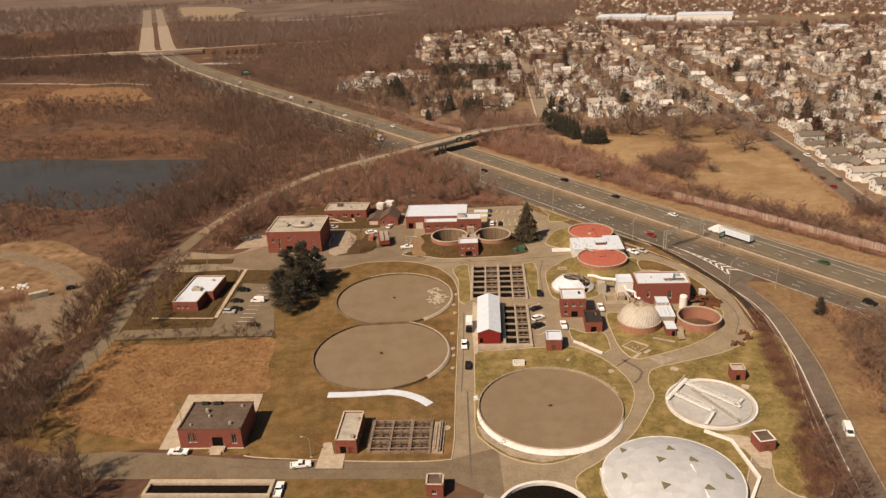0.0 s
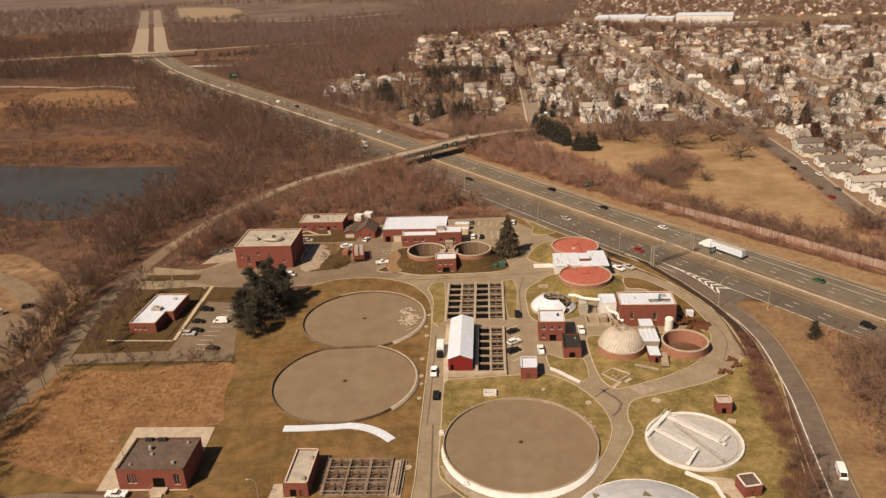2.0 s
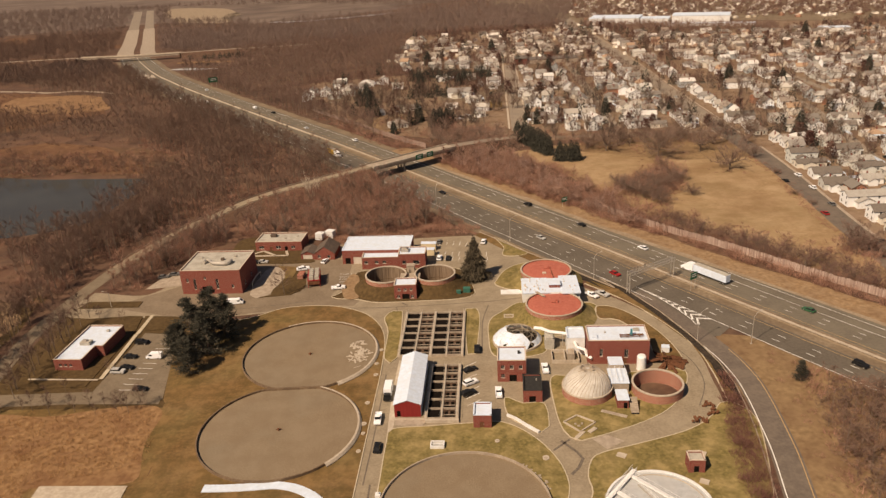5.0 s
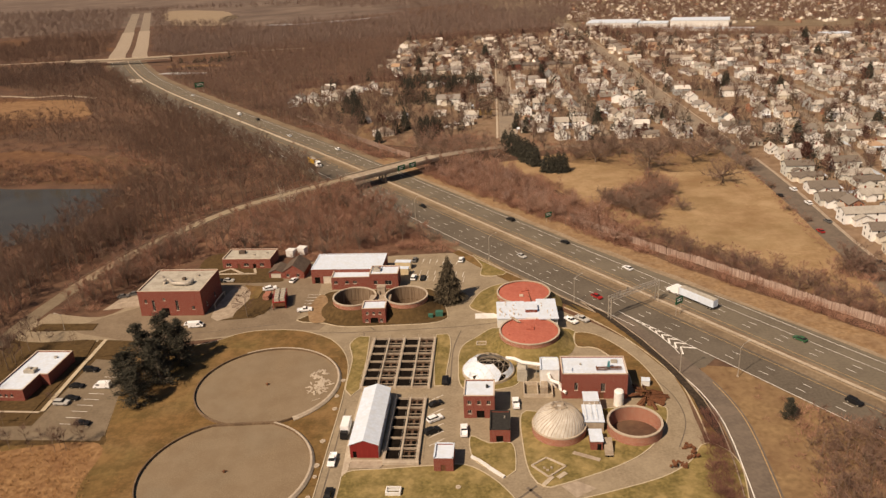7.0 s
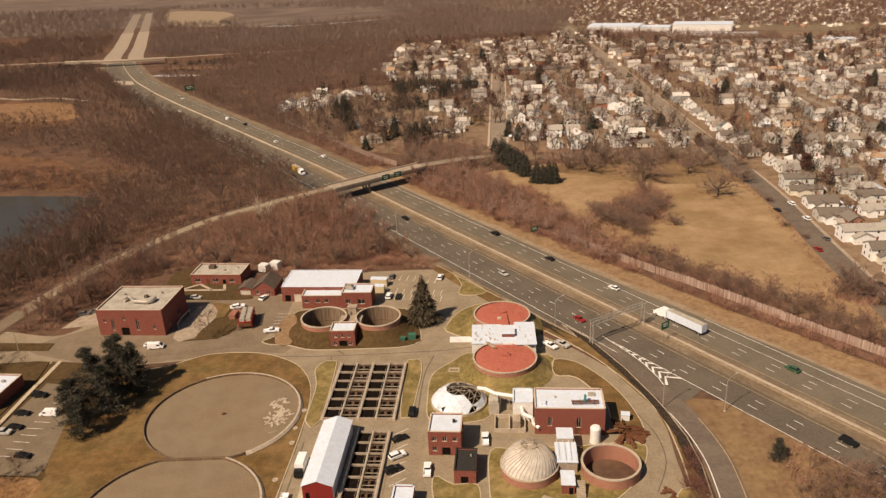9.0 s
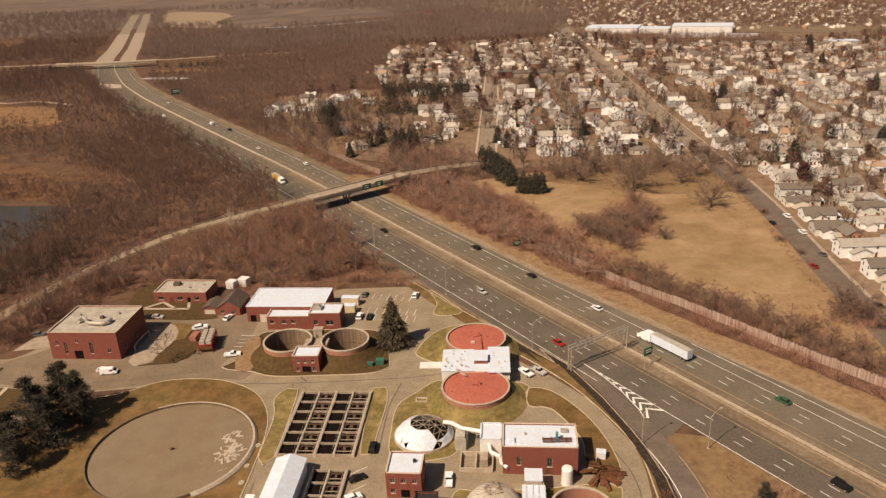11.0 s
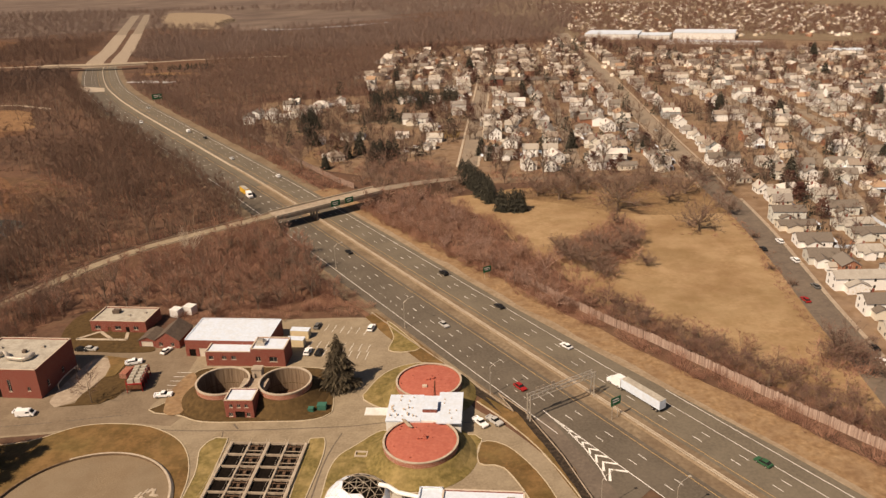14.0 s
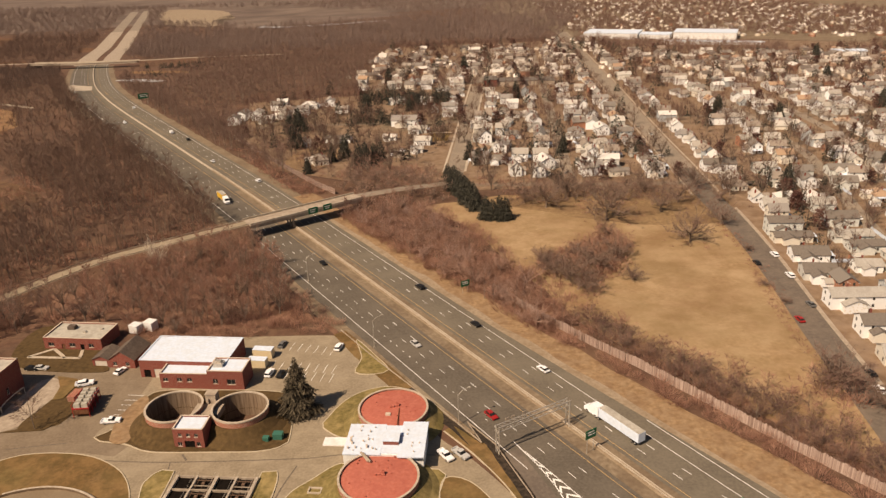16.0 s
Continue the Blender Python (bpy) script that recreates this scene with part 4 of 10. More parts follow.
sheet("parking", [(-86, 246), (-82, 289), (-69, 286), (-61.5, 244.5)], 0.065, "asphalt_dark", "grey asphalt car park with white bays", "parking", smooth=False)
sheet("rough_grass", [(-121, 244), (-60, 240), (-60, 300), (-84, 306), (-119, 308)], 0.045, "lawn_dark", "rough brown grass round the office", "lawn", smooth=False)
sheet("plant_road", [(-118, 252), (-86, 251), (-62, 247), (-62, 242), (-90, 244.5), (-119, 245)], 0.063, "asphalt_dark", "grey asphalt drive to the car park", "road", smooth=False)
sheet("concrete_apron", [(-81.5, 178.5), (-81, 206), (-57.5, 204.3), (-57.6, 177)], 0.22, "concrete", "pale concrete apron round the building", "pavement", smooth=False)
sheet("concrete_apron", [(-95, 327), (-90, 343), (-78, 344), (-79.5, 329)], 0.1, "concrete_old", "pale concrete apron", "pavement", smooth=False)
sheet("concrete_apron", [(-36.6, 166.6), (-29.4, 166.0), (-29.2, 172.2), (-32.2, 172.4), (-33.4, 177.6), (-35.6, 177.6)], 0.36, "concrete", "pale concrete apron before the control house", "pavement", smooth=False)
sheet("path", [(-85.2, 288), (-84.6, 302.6), (-83.2, 302.6), (-83.8, 288)], 0.36, "kerb", "yellowed concrete footpath", "path", smooth=False)
sheet("path", [(-86.4, 258), (-85.4, 287.8), (-84.0, 287.8), (-85.0, 258)], 0.362, "kerb", "yellowed concrete footpath", "path", smooth=False)
sheet("path", [(-110.2, 259.8), (-86.4, 257.2), (-86.4, 258.0), (-110.2, 260.7)], 0.37, "concrete", "pale concrete footpath", "path", smooth=False)


LIFT = itertools.count()


def island(name, pts, label, material="lawn", z=0.19, step=2.0, kerb=True, smooth=True):
    """A lawn behind a kerb."""
    z += 0.005 * next(LIFT)
    ob = sheet(name, pts, z, material, label, "lawn", smooth=smooth, thick=0.15, step=step)
    if kerb:
        P = curve_pts(pts, True, step) if smooth else [Vector((*p, 0)) for p in pts]
        part("kerb", strip(bmesh.new(), P + [P[0]], 0.28, 0.03, z + 0.05), "kerb", ob, "yellowed concrete kerb")
    return ob


island("lawn", [(-0.2, 171.5), (1.5, 198), (3.6, 233), (5.0, 259), (4.4, 279), (-1.5, 293), (-11.7, 301), (-22.6, 303.8), (-34.7, 303), (-46, 296.5), (-60, 293.8), (-68.3, 288.2), (-61, 244), (-57.6, 239.5), (-53.5, 210), (-56, 200), (-56.5, 178), (-50, 172.3), (-24.6, 168.9), (-3.6, 167.6)], "patchy winter lawn round the filter beds", kerb=False)
put("kerb", strip(bmesh.new(), curve_pts([(-60, 293.8), (-46, 296.5), (-34.7, 303), (-22.6, 303.8), (-11.7, 301), (-1.5, 293), (4.4, 279), (5, 259), (3.6, 233), (1.5, 198), (-0.2, 171.5), (-3.6, 167.6), (-24.6, 168.9), (-50, 172.3), (-57, 174)], False, 2), 0.28, 0.03, 0.24), "kerb", bpy.data.objects["lawn"])
island("lawn", [(8.5, 217.5), (9.9, 223), (20.2, 223.6), (31.5, 224), (40.9, 223.6), (48.6, 216.3), (53.5, 206.2), (54.8, 196.4), (52.4, 188), (47.2, 179), (38.9, 170.3), (30.5, 165.4), (22.8, 163.8), (14.4, 167.5), (8.2, 175.2), (6.5, 181), (7.5, 200)], "patchy lawn round the filter bed", "lawn_green")
island("lawn", [(57.6, 245.5), (56.3, 230), (57, 218.5), (59.8, 213.9), (64.2, 214.4), (79.4, 220.4), (89.2, 227.1), (96.2, 237.1), (98.6, 245), (96, 247), (80, 246), (64, 245.8)], "patchy lawn round the brick tanks", "lawn_green")
island("lawn", [(42.5, 235.9), (47.4, 232.4), (53.5, 231.8), (53.3, 220.5), (51, 218.2), (47, 221.5), (42.7, 226.3)], "small patchy lawn beside the brick building", "lawn_green")
island("lawn", [(46.3, 313.4), (46.8, 318.4), (50.6, 327), (56.4, 332.4), (64.5, 334), (74, 328.6), (77.5, 320), (74, 306), (56, 307)], "patchy lawn round the red tank", "lawn_green")
island("lawn", [(40.4, 274), (41.8, 285.1), (47, 291.5), (53.5, 297.6), (60, 294), (79, 294.5), (80, 289), (77.5, 281), (73.2, 275.4), (67, 271.5), (60, 270), (57, 260), (42, 259.5)], "patchy lawn round the red tank", "lawn_green")
island("lawn", [(-17.6, 310.8), (-15.2, 309), (-7.3, 307.4), (1, 303.8), (19.1, 303.2), (30, 303.2), (35.5, 304.8), (37.6, 307), (36.5, 318), (33, 330), (26, 333), (6, 334), (-9, 333), (-11, 320), (-15, 313)], "dark brown lawn round the open tanks", "lawn_dark")
island("lawn", [(62.1, 205.3), (65.6, 208), (76, 211), (89.6, 215.5), (98, 221), (103, 227.5), (107, 227), (110, 220), (107, 205), (99, 178), (92, 150), (84, 146), (79, 152), (80.5, 159), (78, 164), (70, 150), (60, 138), (36, 140), (30, 156), (38.4, 164.3), (49, 174.4), (57, 187), (60, 193), (60, 199)], "patchy lawn round the covered tanks", "lawn_green")
island("lawn", [(5.5, 262), (5.8, 280), (4, 291), (7, 296), (10.3, 295.5), (9.6, 262)], "narrow lawn beside the basins", "lawn_green")
island("lawn", [(32.7, 262), (33.5, 294.5), (37.2, 294.8), (38.2, 287), (36.5, 270), (35.4, 262)], "narrow lawn beside the basins", "lawn_green")
island("lawn", [(79.8, 282), (80.5, 291), (87, 289.5), (94, 279), (98.5, 266), (99.8, 252), (95.5, 249), (92, 256), (92, 266), (86, 280)], "rough patchy lawn behind the brick building", "lawn")
island("lawn", [(97.5, 284), (89, 299), (80, 311), (83, 314), (92, 304), (98.5, 293), (104, 279), (107.5, 262), (109.5, 245), (109, 230), (105.5, 229), (106.5, 245), (105.5, 262)], "grass bank between yard and ramp", "lawn", kerb=False, smooth=False)
put("kerb", strip(bmesh.new(), curve_pts([(80, 311), (89, 299), (97.5, 284), (105.5, 262), (106.5, 245), (105.5, 229)], False, 2), 0.35, 0.05, 0.26), "kerb", bpy.data.objects["lawn"])
island("lawn", [(41, 368), (50, 353), (59, 340), (69, 326), (73.5, 329), (64.5, 343), (55.5, 356), (44.5, 371)], "grass bank beside the highway", "lawn", kerb=False, smooth=False)
island("lawn", [(49.5, 364), (52.5, 352), (51.5, 343), (57.5, 341.5), (62, 344), (57, 353)], "grass corner by the car park", "lawn_green")
island("lawn", [(-86.5, 302.6), (-68, 299.6), (-66, 292), (-80, 290.5), (-85, 291.5)], "patchy lawn beside the road", "lawn_dark", kerb=False, smooth=False)
island("lawn", [(-115, 255), (-116, 302), (-92, 303.2), (-87.5, 302.5), (-86.2, 291), (-89, 254)], "patchy lawn round the office", "lawn_dark", kerb=False, smooth=False)
island("lawn", [(-116, 312), (-114, 317.5), (-92, 315.5), (-92, 310.5)], "grass island between the roads", "lawn_dark", smooth=False, kerb=False)
island("lawn", [(-79, 166.4), (-45, 163.2), (-2.6, 159.9), (-4, 118), (-90, 118)], "patchy lawn south of the lane", "lawn", smooth=False, kerb=False)
island("lawn", [(-63, 352), (-30, 346), (-36, 357), (-38, 372), (-66, 378)], "patchy lawn behind the brick building", "lawn_dark", kerb=False)
for pts in ([(-60.3, 356.4), (-53.8, 361.7)], [(-53.8, 361.7), (-47.2, 355.4)], [(-60.3, 356.4), (-41.8, 355.0)], [(-42.0, 355), (-43.5, 360.5)]):
    tagged(put("path", strip(bmesh.new(), pts, 1.1, 0.1, 0.42), "concrete"), "pale concrete footpath before the brick building", "path", kind="structure")
island("lawn", [(-44, 344), (-35, 341.5), (-36, 331), (-39, 330), (-40, 337)], "patchy lawn corner by the yard", "lawn", kerb=False, smooth=False)
island("lawn", [(-46, 313.5), (-34, 314.5), (-31, 318.5), (-38.5, 319), (-41, 315.5)], "patchy lawn strip by the yard", "lawn_dark", kerb=False, smooth=False)
sheet("gravel_yard", [(-50, 316), (-43, 316), (-33, 334), (-38, 340), (-48, 342)], 0.09, "concrete_old", "pale gravel yard", "ground", ragged=0.8)
sheet("bare_soil", [(-42, 315), (-31, 317.5), (-29.5, 326), (-32, 334), (-37, 339), (-40, 328)], 0.098, "lawn_dark", "bare brown soil beside the yard", "ground", ragged=0.8)
sheet("bank", [(-12.5, 309), (-14.2, 318), (-13.2, 327.8), (-10.6, 331.4), (-8.2, 326), (-7.6, 317), (-7.2, 308)], 0.33, "verge", "worn sandy bank beside the tanks", "ground", ragged=0.5, step=1.0)

# ---- filter beds ----
def bed(cx, cy, r, label, cut=None, rim="concrete_old"):
    b = thing("filter_bed", label, "filter bed", group="filter beds")
    n = 120
    pts = []
    for k in range(n):
        a = 2 * math.pi * k / n
        x, y = cx + r * math.cos(a), cy + r * math.sin(a)
        if cut and (y - cut[0]) * cut[1] < 0:
            y = cut[0]
        pts.append((x, y))
    bm = bmesh.new()
    f = bm.faces.new([bm.verts.new((x, y, 0.33)) for x, y in pts])
    bm.normal_update()
    bmesh.ops.triangulate(bm, faces=[f])
    part("stone_surface", bm, "gravel", b)
    part("rim", strip(bmesh.new(), pts + [pts[0]], 0.34, 0.05, 1.0, side=-0.14), rim, b, "weathered concrete rim")
    col = part("distributor_column", lathe(bmesh.new(), [(0.35, 0.32), (0.35, 0.9), (0.2, 1.0), (0.0, 1.05)], 12, cx=cx, cy=cy), "rust", b)
    bm = bmesh.new()
    bar(bm, (cx - 0.7, cy - 0.15, 0.75), (cx + 0.8, cy + 0.2, 0.75), 0.09)
    part("stub_arm", bm, "rust", b)
    return b


# these two rims carry wall shade as well as weathering in their brown
B1_ = bed(-19.4, 266.9, 21.9, "brown stone trickling filter bed with concrete rim", cut=(246.3, 1), rim="rim_brown")
B2_ = bed(-22.3, 225.0, 22.3, "brown stone trickling filter bed with pale rim", cut=(245.7, -1), rim="rim_brown")
for b_, cx, cy, r, a0, a1 in ((B1_, -19.4, 266.9, 21.9, -60, 118), (B2_, -22.3, 225.0, 22.3, -48, 66)):
    part("rim_band", lathe(bmesh.new(), [(r - 0.02, 0.2), (r - 0.02, 1.03), (r + 0.55, 1.02), (r + 1.1, 0.45), (r + 1.1, 0.2)], 60, radians(a0), radians(a1), cx, cy), "concrete", b_, "pale concrete band")
bed3 = bed(28.7, 189.6, 20.6, "round brown stone filter bed with white wall")
bm = bmesh.new()
rows = []
for k in range(61):
    q = k / 60
    a = radians(180 + 160 * q)
    w = 0.25 + 1.75 * math.sin(math.pi * q) ** 0.8
    rows.append([bm.verts.new((28.7 + r * math.cos(a), 189.6 + r * math.sin(a), z)) for r, z in ((20.8, 0.76), (20.9 + w * 0.35, 0.74), (20.9 + w, 0.3), (20.9 + w, 0.05))])
for r, s in zip(rows, rows[1:]):
    for k in range(3):
        bm.faces.new((r[k], r[k + 1], s[k + 1], s[k]))
part("white_apron", bm, "white_wall", bed3, "white coated outer wall")
for x, y in ((7.6, 195.4), (8.3, 183.9), (13.4, 173.6)):
    part("valve_box", boxes((x - 0.7, x + 0.6, y - 0.6, y + 0.7, 0.1, 0.95), (x - 0.1, x + 0.2, y - 0.1, y + 0.2, 0.95, 1.5)), "white_wall", bed3, "white concrete valve box")
sl = random.Random(12)
for k in range(15):
    a = radians(18) + sl.gauss(0, 0.22)
    q = 21.2 + sl.uniform(0, 1.2)
    w = sl.uniform(0.2, 0.55)
    part("broken_slab", boxes((-w, w, -w * 0.6, w * 0.6, 0, 0.14)), "concrete_old", bed3).matrix_local = pose(28.7 + q * math.cos(a), 189.6 + q * math.sin(a), 0.2, sl.uniform(-6, 6), sl.uniform(-6, 6), sl.uniform(0, 180))
inner = [(28.7 + 22.4 * math.cos(radians(a)), 189.6 + 22.4 * math.sin(radians(a))) for a in range(272, 199, -4)]
sheet("concrete_skirt", [(6.9, 181.6), (8.6, 175.5), (14.7, 167.9), (22.9, 164.3), (29.0, 165.6)] + inner, 0.3, "concrete_old", "pale concrete skirt round the filter bed", "pavement", smooth=False)
bm = bmesh.new()
rng = random.Random(4)
for k in range(70):
    a, L = rng.uniform(0, 6.28), rng.uniform(0.6, 2.6)
    x, y = rng.gauss(-3.2, 1.6), rng.gauss(266.2, 3.4)
    d = Vector((math.cos(a), math.sin(a), 0)) * L / 2
    strip(bm, [(x - d.x, y - d.y), (x + d.x, y + d.y)], rng.uniform(0.15, 0.8), 0.34, 0.38 + 0.1 * rng.random())
tagged(put("rubble_heap", bm, "concrete"), "scattered pale slab rubble on the filter bed", "rubble", kind="stuff")
tarp = thing("tarpaulin", "long white sheet lying on the lawn", "tarpaulin")
P = [(-37.3, 201.6), (-33, 201.3), (-28, 201.2), (-23, 201.3), (-18.5, 201.4), (-13.5, 199.9), (-9, 196.8), (-6.2, 193.6)]
bm = bmesh.new()


strip(bm, curve_pts(P, False, 1.5), 2.7, 0.2, 0.42)
part("sheet", bm, "roof_white", tarp)

# tar seams in the old asphalt, and pale pavement round the metal hall
for pts, w in (([(4.2, 160), (4.6, 178), (5.2, 200)], 0.5), ([(3.4, 200), (5.0, 222), (6.6, 252)], 0.35), ([(5.5, 262), (8.5, 290), (8.0, 299)], 0.35), ([(-60, 169.4), (-30, 166.2), (-4, 164.4)], 0.3), ([(-20, 301.6), (0, 299.6), (20, 299.4), (44, 300)], 0.35), ([(44, 300), (60, 302), (78, 300.5)], 0.3),
               ([(55.5, 214), (60, 206), (56, 200)], 0.8), ([(53, 210), (58, 214.4)], 0.6), ([(99, 262), (102.5, 250), (102, 238), (97, 227)], 0.3), ([(37.5, 262), (39, 284), (42, 297)], 0.35), ([(-40, 306), (-24, 308.5)], 0.3), ([(12, 300), (10, 302.6)], 0.6), ([(-66, 303), (-44, 305.5)], 0.3)):
    tagged(put("tar_seam", strip(bmesh.new(), curve_pts(pts, False, 3), w, 0.06, 0.085), "tar"), "dark tar seam in the worn asphalt", "road seam", kind="structure")
sheet("pavement", [(8.4, 217.5), (9.6, 217.5), (10.4, 228), (12.6, 259.5), (10.4, 260.4), (8.9, 240)], 0.13, "concrete", "pale concrete pavement beside the hall", "pavement", smooth=False)
sheet("pavement", [(10.3, 224.6), (18.2, 223.6), (19.6, 226), (18.4, 227.4), (10.6, 228.2)], 0.245, "concrete_old", "pale concrete apron before the hall", "pavement", smooth=False)

# ---- buildings ----
def wall_bm(bm, a, b, h, openings, thick=0.3, z0=0.0):
    """An upright wall from a to b (outside on its right), with rectangular openings (u0, u1, z0, z1) through it."""
    a, b = Vector((*a, 0)), Vector((*b, 0))
    d = b - a
    L = d.length
    d.normalize()
    n = Vector((-d.y, d.x, 0)) * thick          # inwards
    us = sorted({0.0, L, *[v for o in openings for v in o[:2]]})
    zs = sorted({z0, h, *[v for o in openings for v in o[2:4]]})

    def is_open(u, z):
        return any(o[0] < u < o[1] and o[2] < z < o[3] for o in openings)

    def P(u, z, k):
        q = a + d * u + n * k
        return bm.verts.new((q.x, q.y, z))

    for i in range(len(us) - 1):
        for j in range(len(zs) - 1):
            u0, u1, q0, q1 = us[i], us[i + 1], zs[j], zs[j + 1]
            if is_open((u0 + u1) / 2, (q0 + q1) / 2):
                continue
            for k in (0, 1):
                bm.faces.new([P(u0, q0, k), P(u1, q0, k), P(u1, q1, k), P(u0, q1, k)])
    for u0, u1, q0, q1 in (o[:4] for o in openings):
        for s in ((u0, q0, u1, q0), (u1, q0, u1, q1), (u1, q1, u0, q1), (u0, q1, u0, q0)):
            bm.faces.new([P(s[0], s[1], 0), P(s[2], s[3], 0), P(s[2], s[3], 1), P(s[0], s[1], 1)])
    return bm


def fill_openings(parent, a, b, openings, kinds):
    """Windows, doors and shutters set back in the openings of a wall."""
    a, b = Vector((*a, 0)), Vector((*b, 0))
    d = (b - a).normalized()
    yaw = math.atan2(d.y, d.x)
    for (u0, u1, q0, q1), kind in zip(openings, kinds):
        p = a + d * u0
        m = Matrix.Translation((p.x, p.y, q0)) @ Matrix.Rotation(yaw, 4, "Z")
        w, h = u1 - u0, q1 - q0
        if kind == "window":
            bm = bmesh.new()
            for x0, x1, z0, z1 in ((0, w, 0, 0.08), (0, w, h - 0.08, h), (0, 0.08, 0.08, h - 0.08), (w - 0.08, w, 0.08, h - 0.08), (w / 2 - 0.03, w / 2 + 0.03, 0.08, h - 0.08)):
                box(bm, x0, x1, 0.12, 0.2, z0, z1)
            o = part("window", bm, "frame", parent)
            o.matrix_local = m
            part("pane", boxes((0.05, w - 0.05, 0.15, 0.17, 0.05, h - 0.05)), "glass", o, "dark glass pane")
            part("sill", boxes((-0.1, w + 0.1, -0.08, 0.2, -0.1, -0.002)), "coping", o, "pale stone sill")
        elif kind == "door":
            o = part("door", boxes((0.02, w - 0.02, 0.14, 0.2, 0, h - 0.02)), "rust", parent, "dark brown door")
            o.matrix_local = m
            part("door_handle", boxes((w * 0.8, w * 0.8 + 0.06, 0.08, 0.14, 1.0, 1.12)), "metal", o)
        elif kind == "shutter":
            o = part("roller_door", boxes((0.02, w - 0.02, 0.17, 0.2, 0, h)), "frame", parent, "pale roller door")
            o.matrix_local = m
            nz = max(4, int(h / 0.35))
            for k in range(nz):
                part("slat", boxes((0.03, w - 0.03, 0.13 + 0.01 * (k % 2), 0.168, h * k / nz + 0.01, h * (k + 1) / nz - 0.02)), "frame", o)
        elif kind == "dark":
            # black panel set in the opening, painted as the shade indoors
            o = part("doorway", boxes((0.0, w, 0.22, 0.28, 0, h)), "dark", parent, "near-black panel painting the shade in an open doorway")
            o.matrix_local = m


def building(label, x, y, w, d, h, yaw=-5.0, wall="brick", roof="roof_white", front=(), right=(), left=(), parapet=0.35, name="brick_building", cop="coping", units=(), outline=None):
    """A flat-roofed building. x, y: its front left corner; openings as (u, z, width, height, kind)."""
    b = thing(name, label, "building", at(x, y, 0.02, yaw))
    O = outline or [(0, 0), (w, 0), (w, d), (0, d)]
    sides = [(O[i], O[(i + 1) % len(O)]) for i in range(len(O))]
    bm = bmesh.new()
    for i, (p, q) in enumerate(sides):
        ops = front if i == 0 else right if i == 1 else left if i == len(sides) - 1 else ()
        rect = [(u, u + ww, z, z + hh) for u, z, ww, hh, k in ops]
        wall_bm(bm, p, q, h, rect)
    part("wall", bm, wall, b)
    for i, (p, q) in enumerate(sides):
        ops = front if i == 0 else right if i == 1 else left if i == len(sides) - 1 else ()
        fill_openings(b, p, q, [(u, u + ww, z, z + hh) for u, z, ww, hh, k in ops], [o[4] for o in ops])
    bm = bmesh.new()
    cx, cy = sum(p[0] for p in O) / len(O), sum(p[1] for p in O) / len(O)
    top = bm.faces.new([bm.verts.new((p[0] + (0.28 if p[0] < cx else -0.28), p[1] + (0.28 if p[1] < cy else -0.28), h - parapet)) for p in O])
    bm.normal_update()
    bmesh.ops.triangulate(bm, faces=[top])
    part("roof", bm, roof, b)
    bm = bmesh.new()
    for p, q in sides:
        v = Vector((q[0] - p[0], q[1] - p[1])).normalized() * 0.02
        strip(bm, [(p[0] - v.x, p[1] - v.y), (q[0] + v.x, q[1] + v.y)], 0.4, h + 0.002, h + 0.12, side=0.14)
    part("coping", bm, cop, b)
    for ux, uy, uw, ud, uh, um in units:
        o = part("roof_unit", boxes((ux, ux + uw, uy, uy + ud, h - parapet, h - parapet + uh), (ux + 0.1, ux + uw - 0.1, uy + 0.1, uy + ud - 0.1, h - parapet + uh, h - parapet + uh + 0.08)), um, b)
    return b


building("low red brick building with brown flat roof", -75.4, 178.8, 17.6, 13.2, 6.3, -4, roof="roof_dark", cop="roof_dark",
         front=[(2.6, 2.0, 0.9, 2.9, "window"), (4.0, 2.0, 0.9, 2.9, "window"), (9.2, 0.6, 3.0, 3.0, "dark"), (14.8, 1.6, 1.3, 3.2, "window")],
         units=[(5.2, 8.2, 0.9, 0.9, 1.1, "metal"), (6.6, 6.0, 0.7, 0.7, 0.6, "metal"), (13.5, 2.5, 0.8, 0.8, 0.6, "metal"), (2.6, 2.0, 0.6, 0.6, 0.5, "metal"), (2.8, 12.0, 2.0, 0.8, 0.9, "roof_black"), (6.2, 12.0, 2.4, 0.8, 0.9, "roof_black"), (14.5, 11.0, 0.7, 0.7, 0.5, "metal")])
building("large red brick plant building with pale flat roof", -77.6, 320.6, 24.2, 20, 10.1, -5, roof="roof_pale",
         front=[(2.2, 5.2, 1.0, 1.5, "window"), (5.0, 2.0, 1.0, 4.5, "window"), (9.4, 6.2, 0.9, 1.2, "window"), (14.0, 2.2, 1.1, 4.2, "window"), (20.2, 2.6, 1.0, 1.4, "window"), (8.2, 0.0, 3.0, 3.2, "dark")], right=[(4, 2, 1.2, 2.0, "window"), (12, 2, 1.2, 2.0, "window")],
         units=[(13.2, 10.5, 1.2, 1.2, 0.9, "roof_dark"), (17.5, 14.0, 1.0, 1.0, 0.6, "metal"), (4.0, 13.0, 0.8, 0.8, 0.5, "metal")])
building("small red brick control house with grey roof", -31.7, 172.7, 5.8, 13.6, 4.5, -5, roof="roof_pale", front=[(1.2, 0, 1.6, 2.4, "dark"), (3.6, 0, 1.1, 2.2, "door")], right=[(2, 1.4, 1.2, 1.4, "window"), (6, 1.4, 1.2, 1.4, "window")],
         units=[(4.0, 1.2, 1.0, 1.0, 0.9, "metal"), (4.3, 9.5, 0.9, 0.9, 0.7, "metal")])
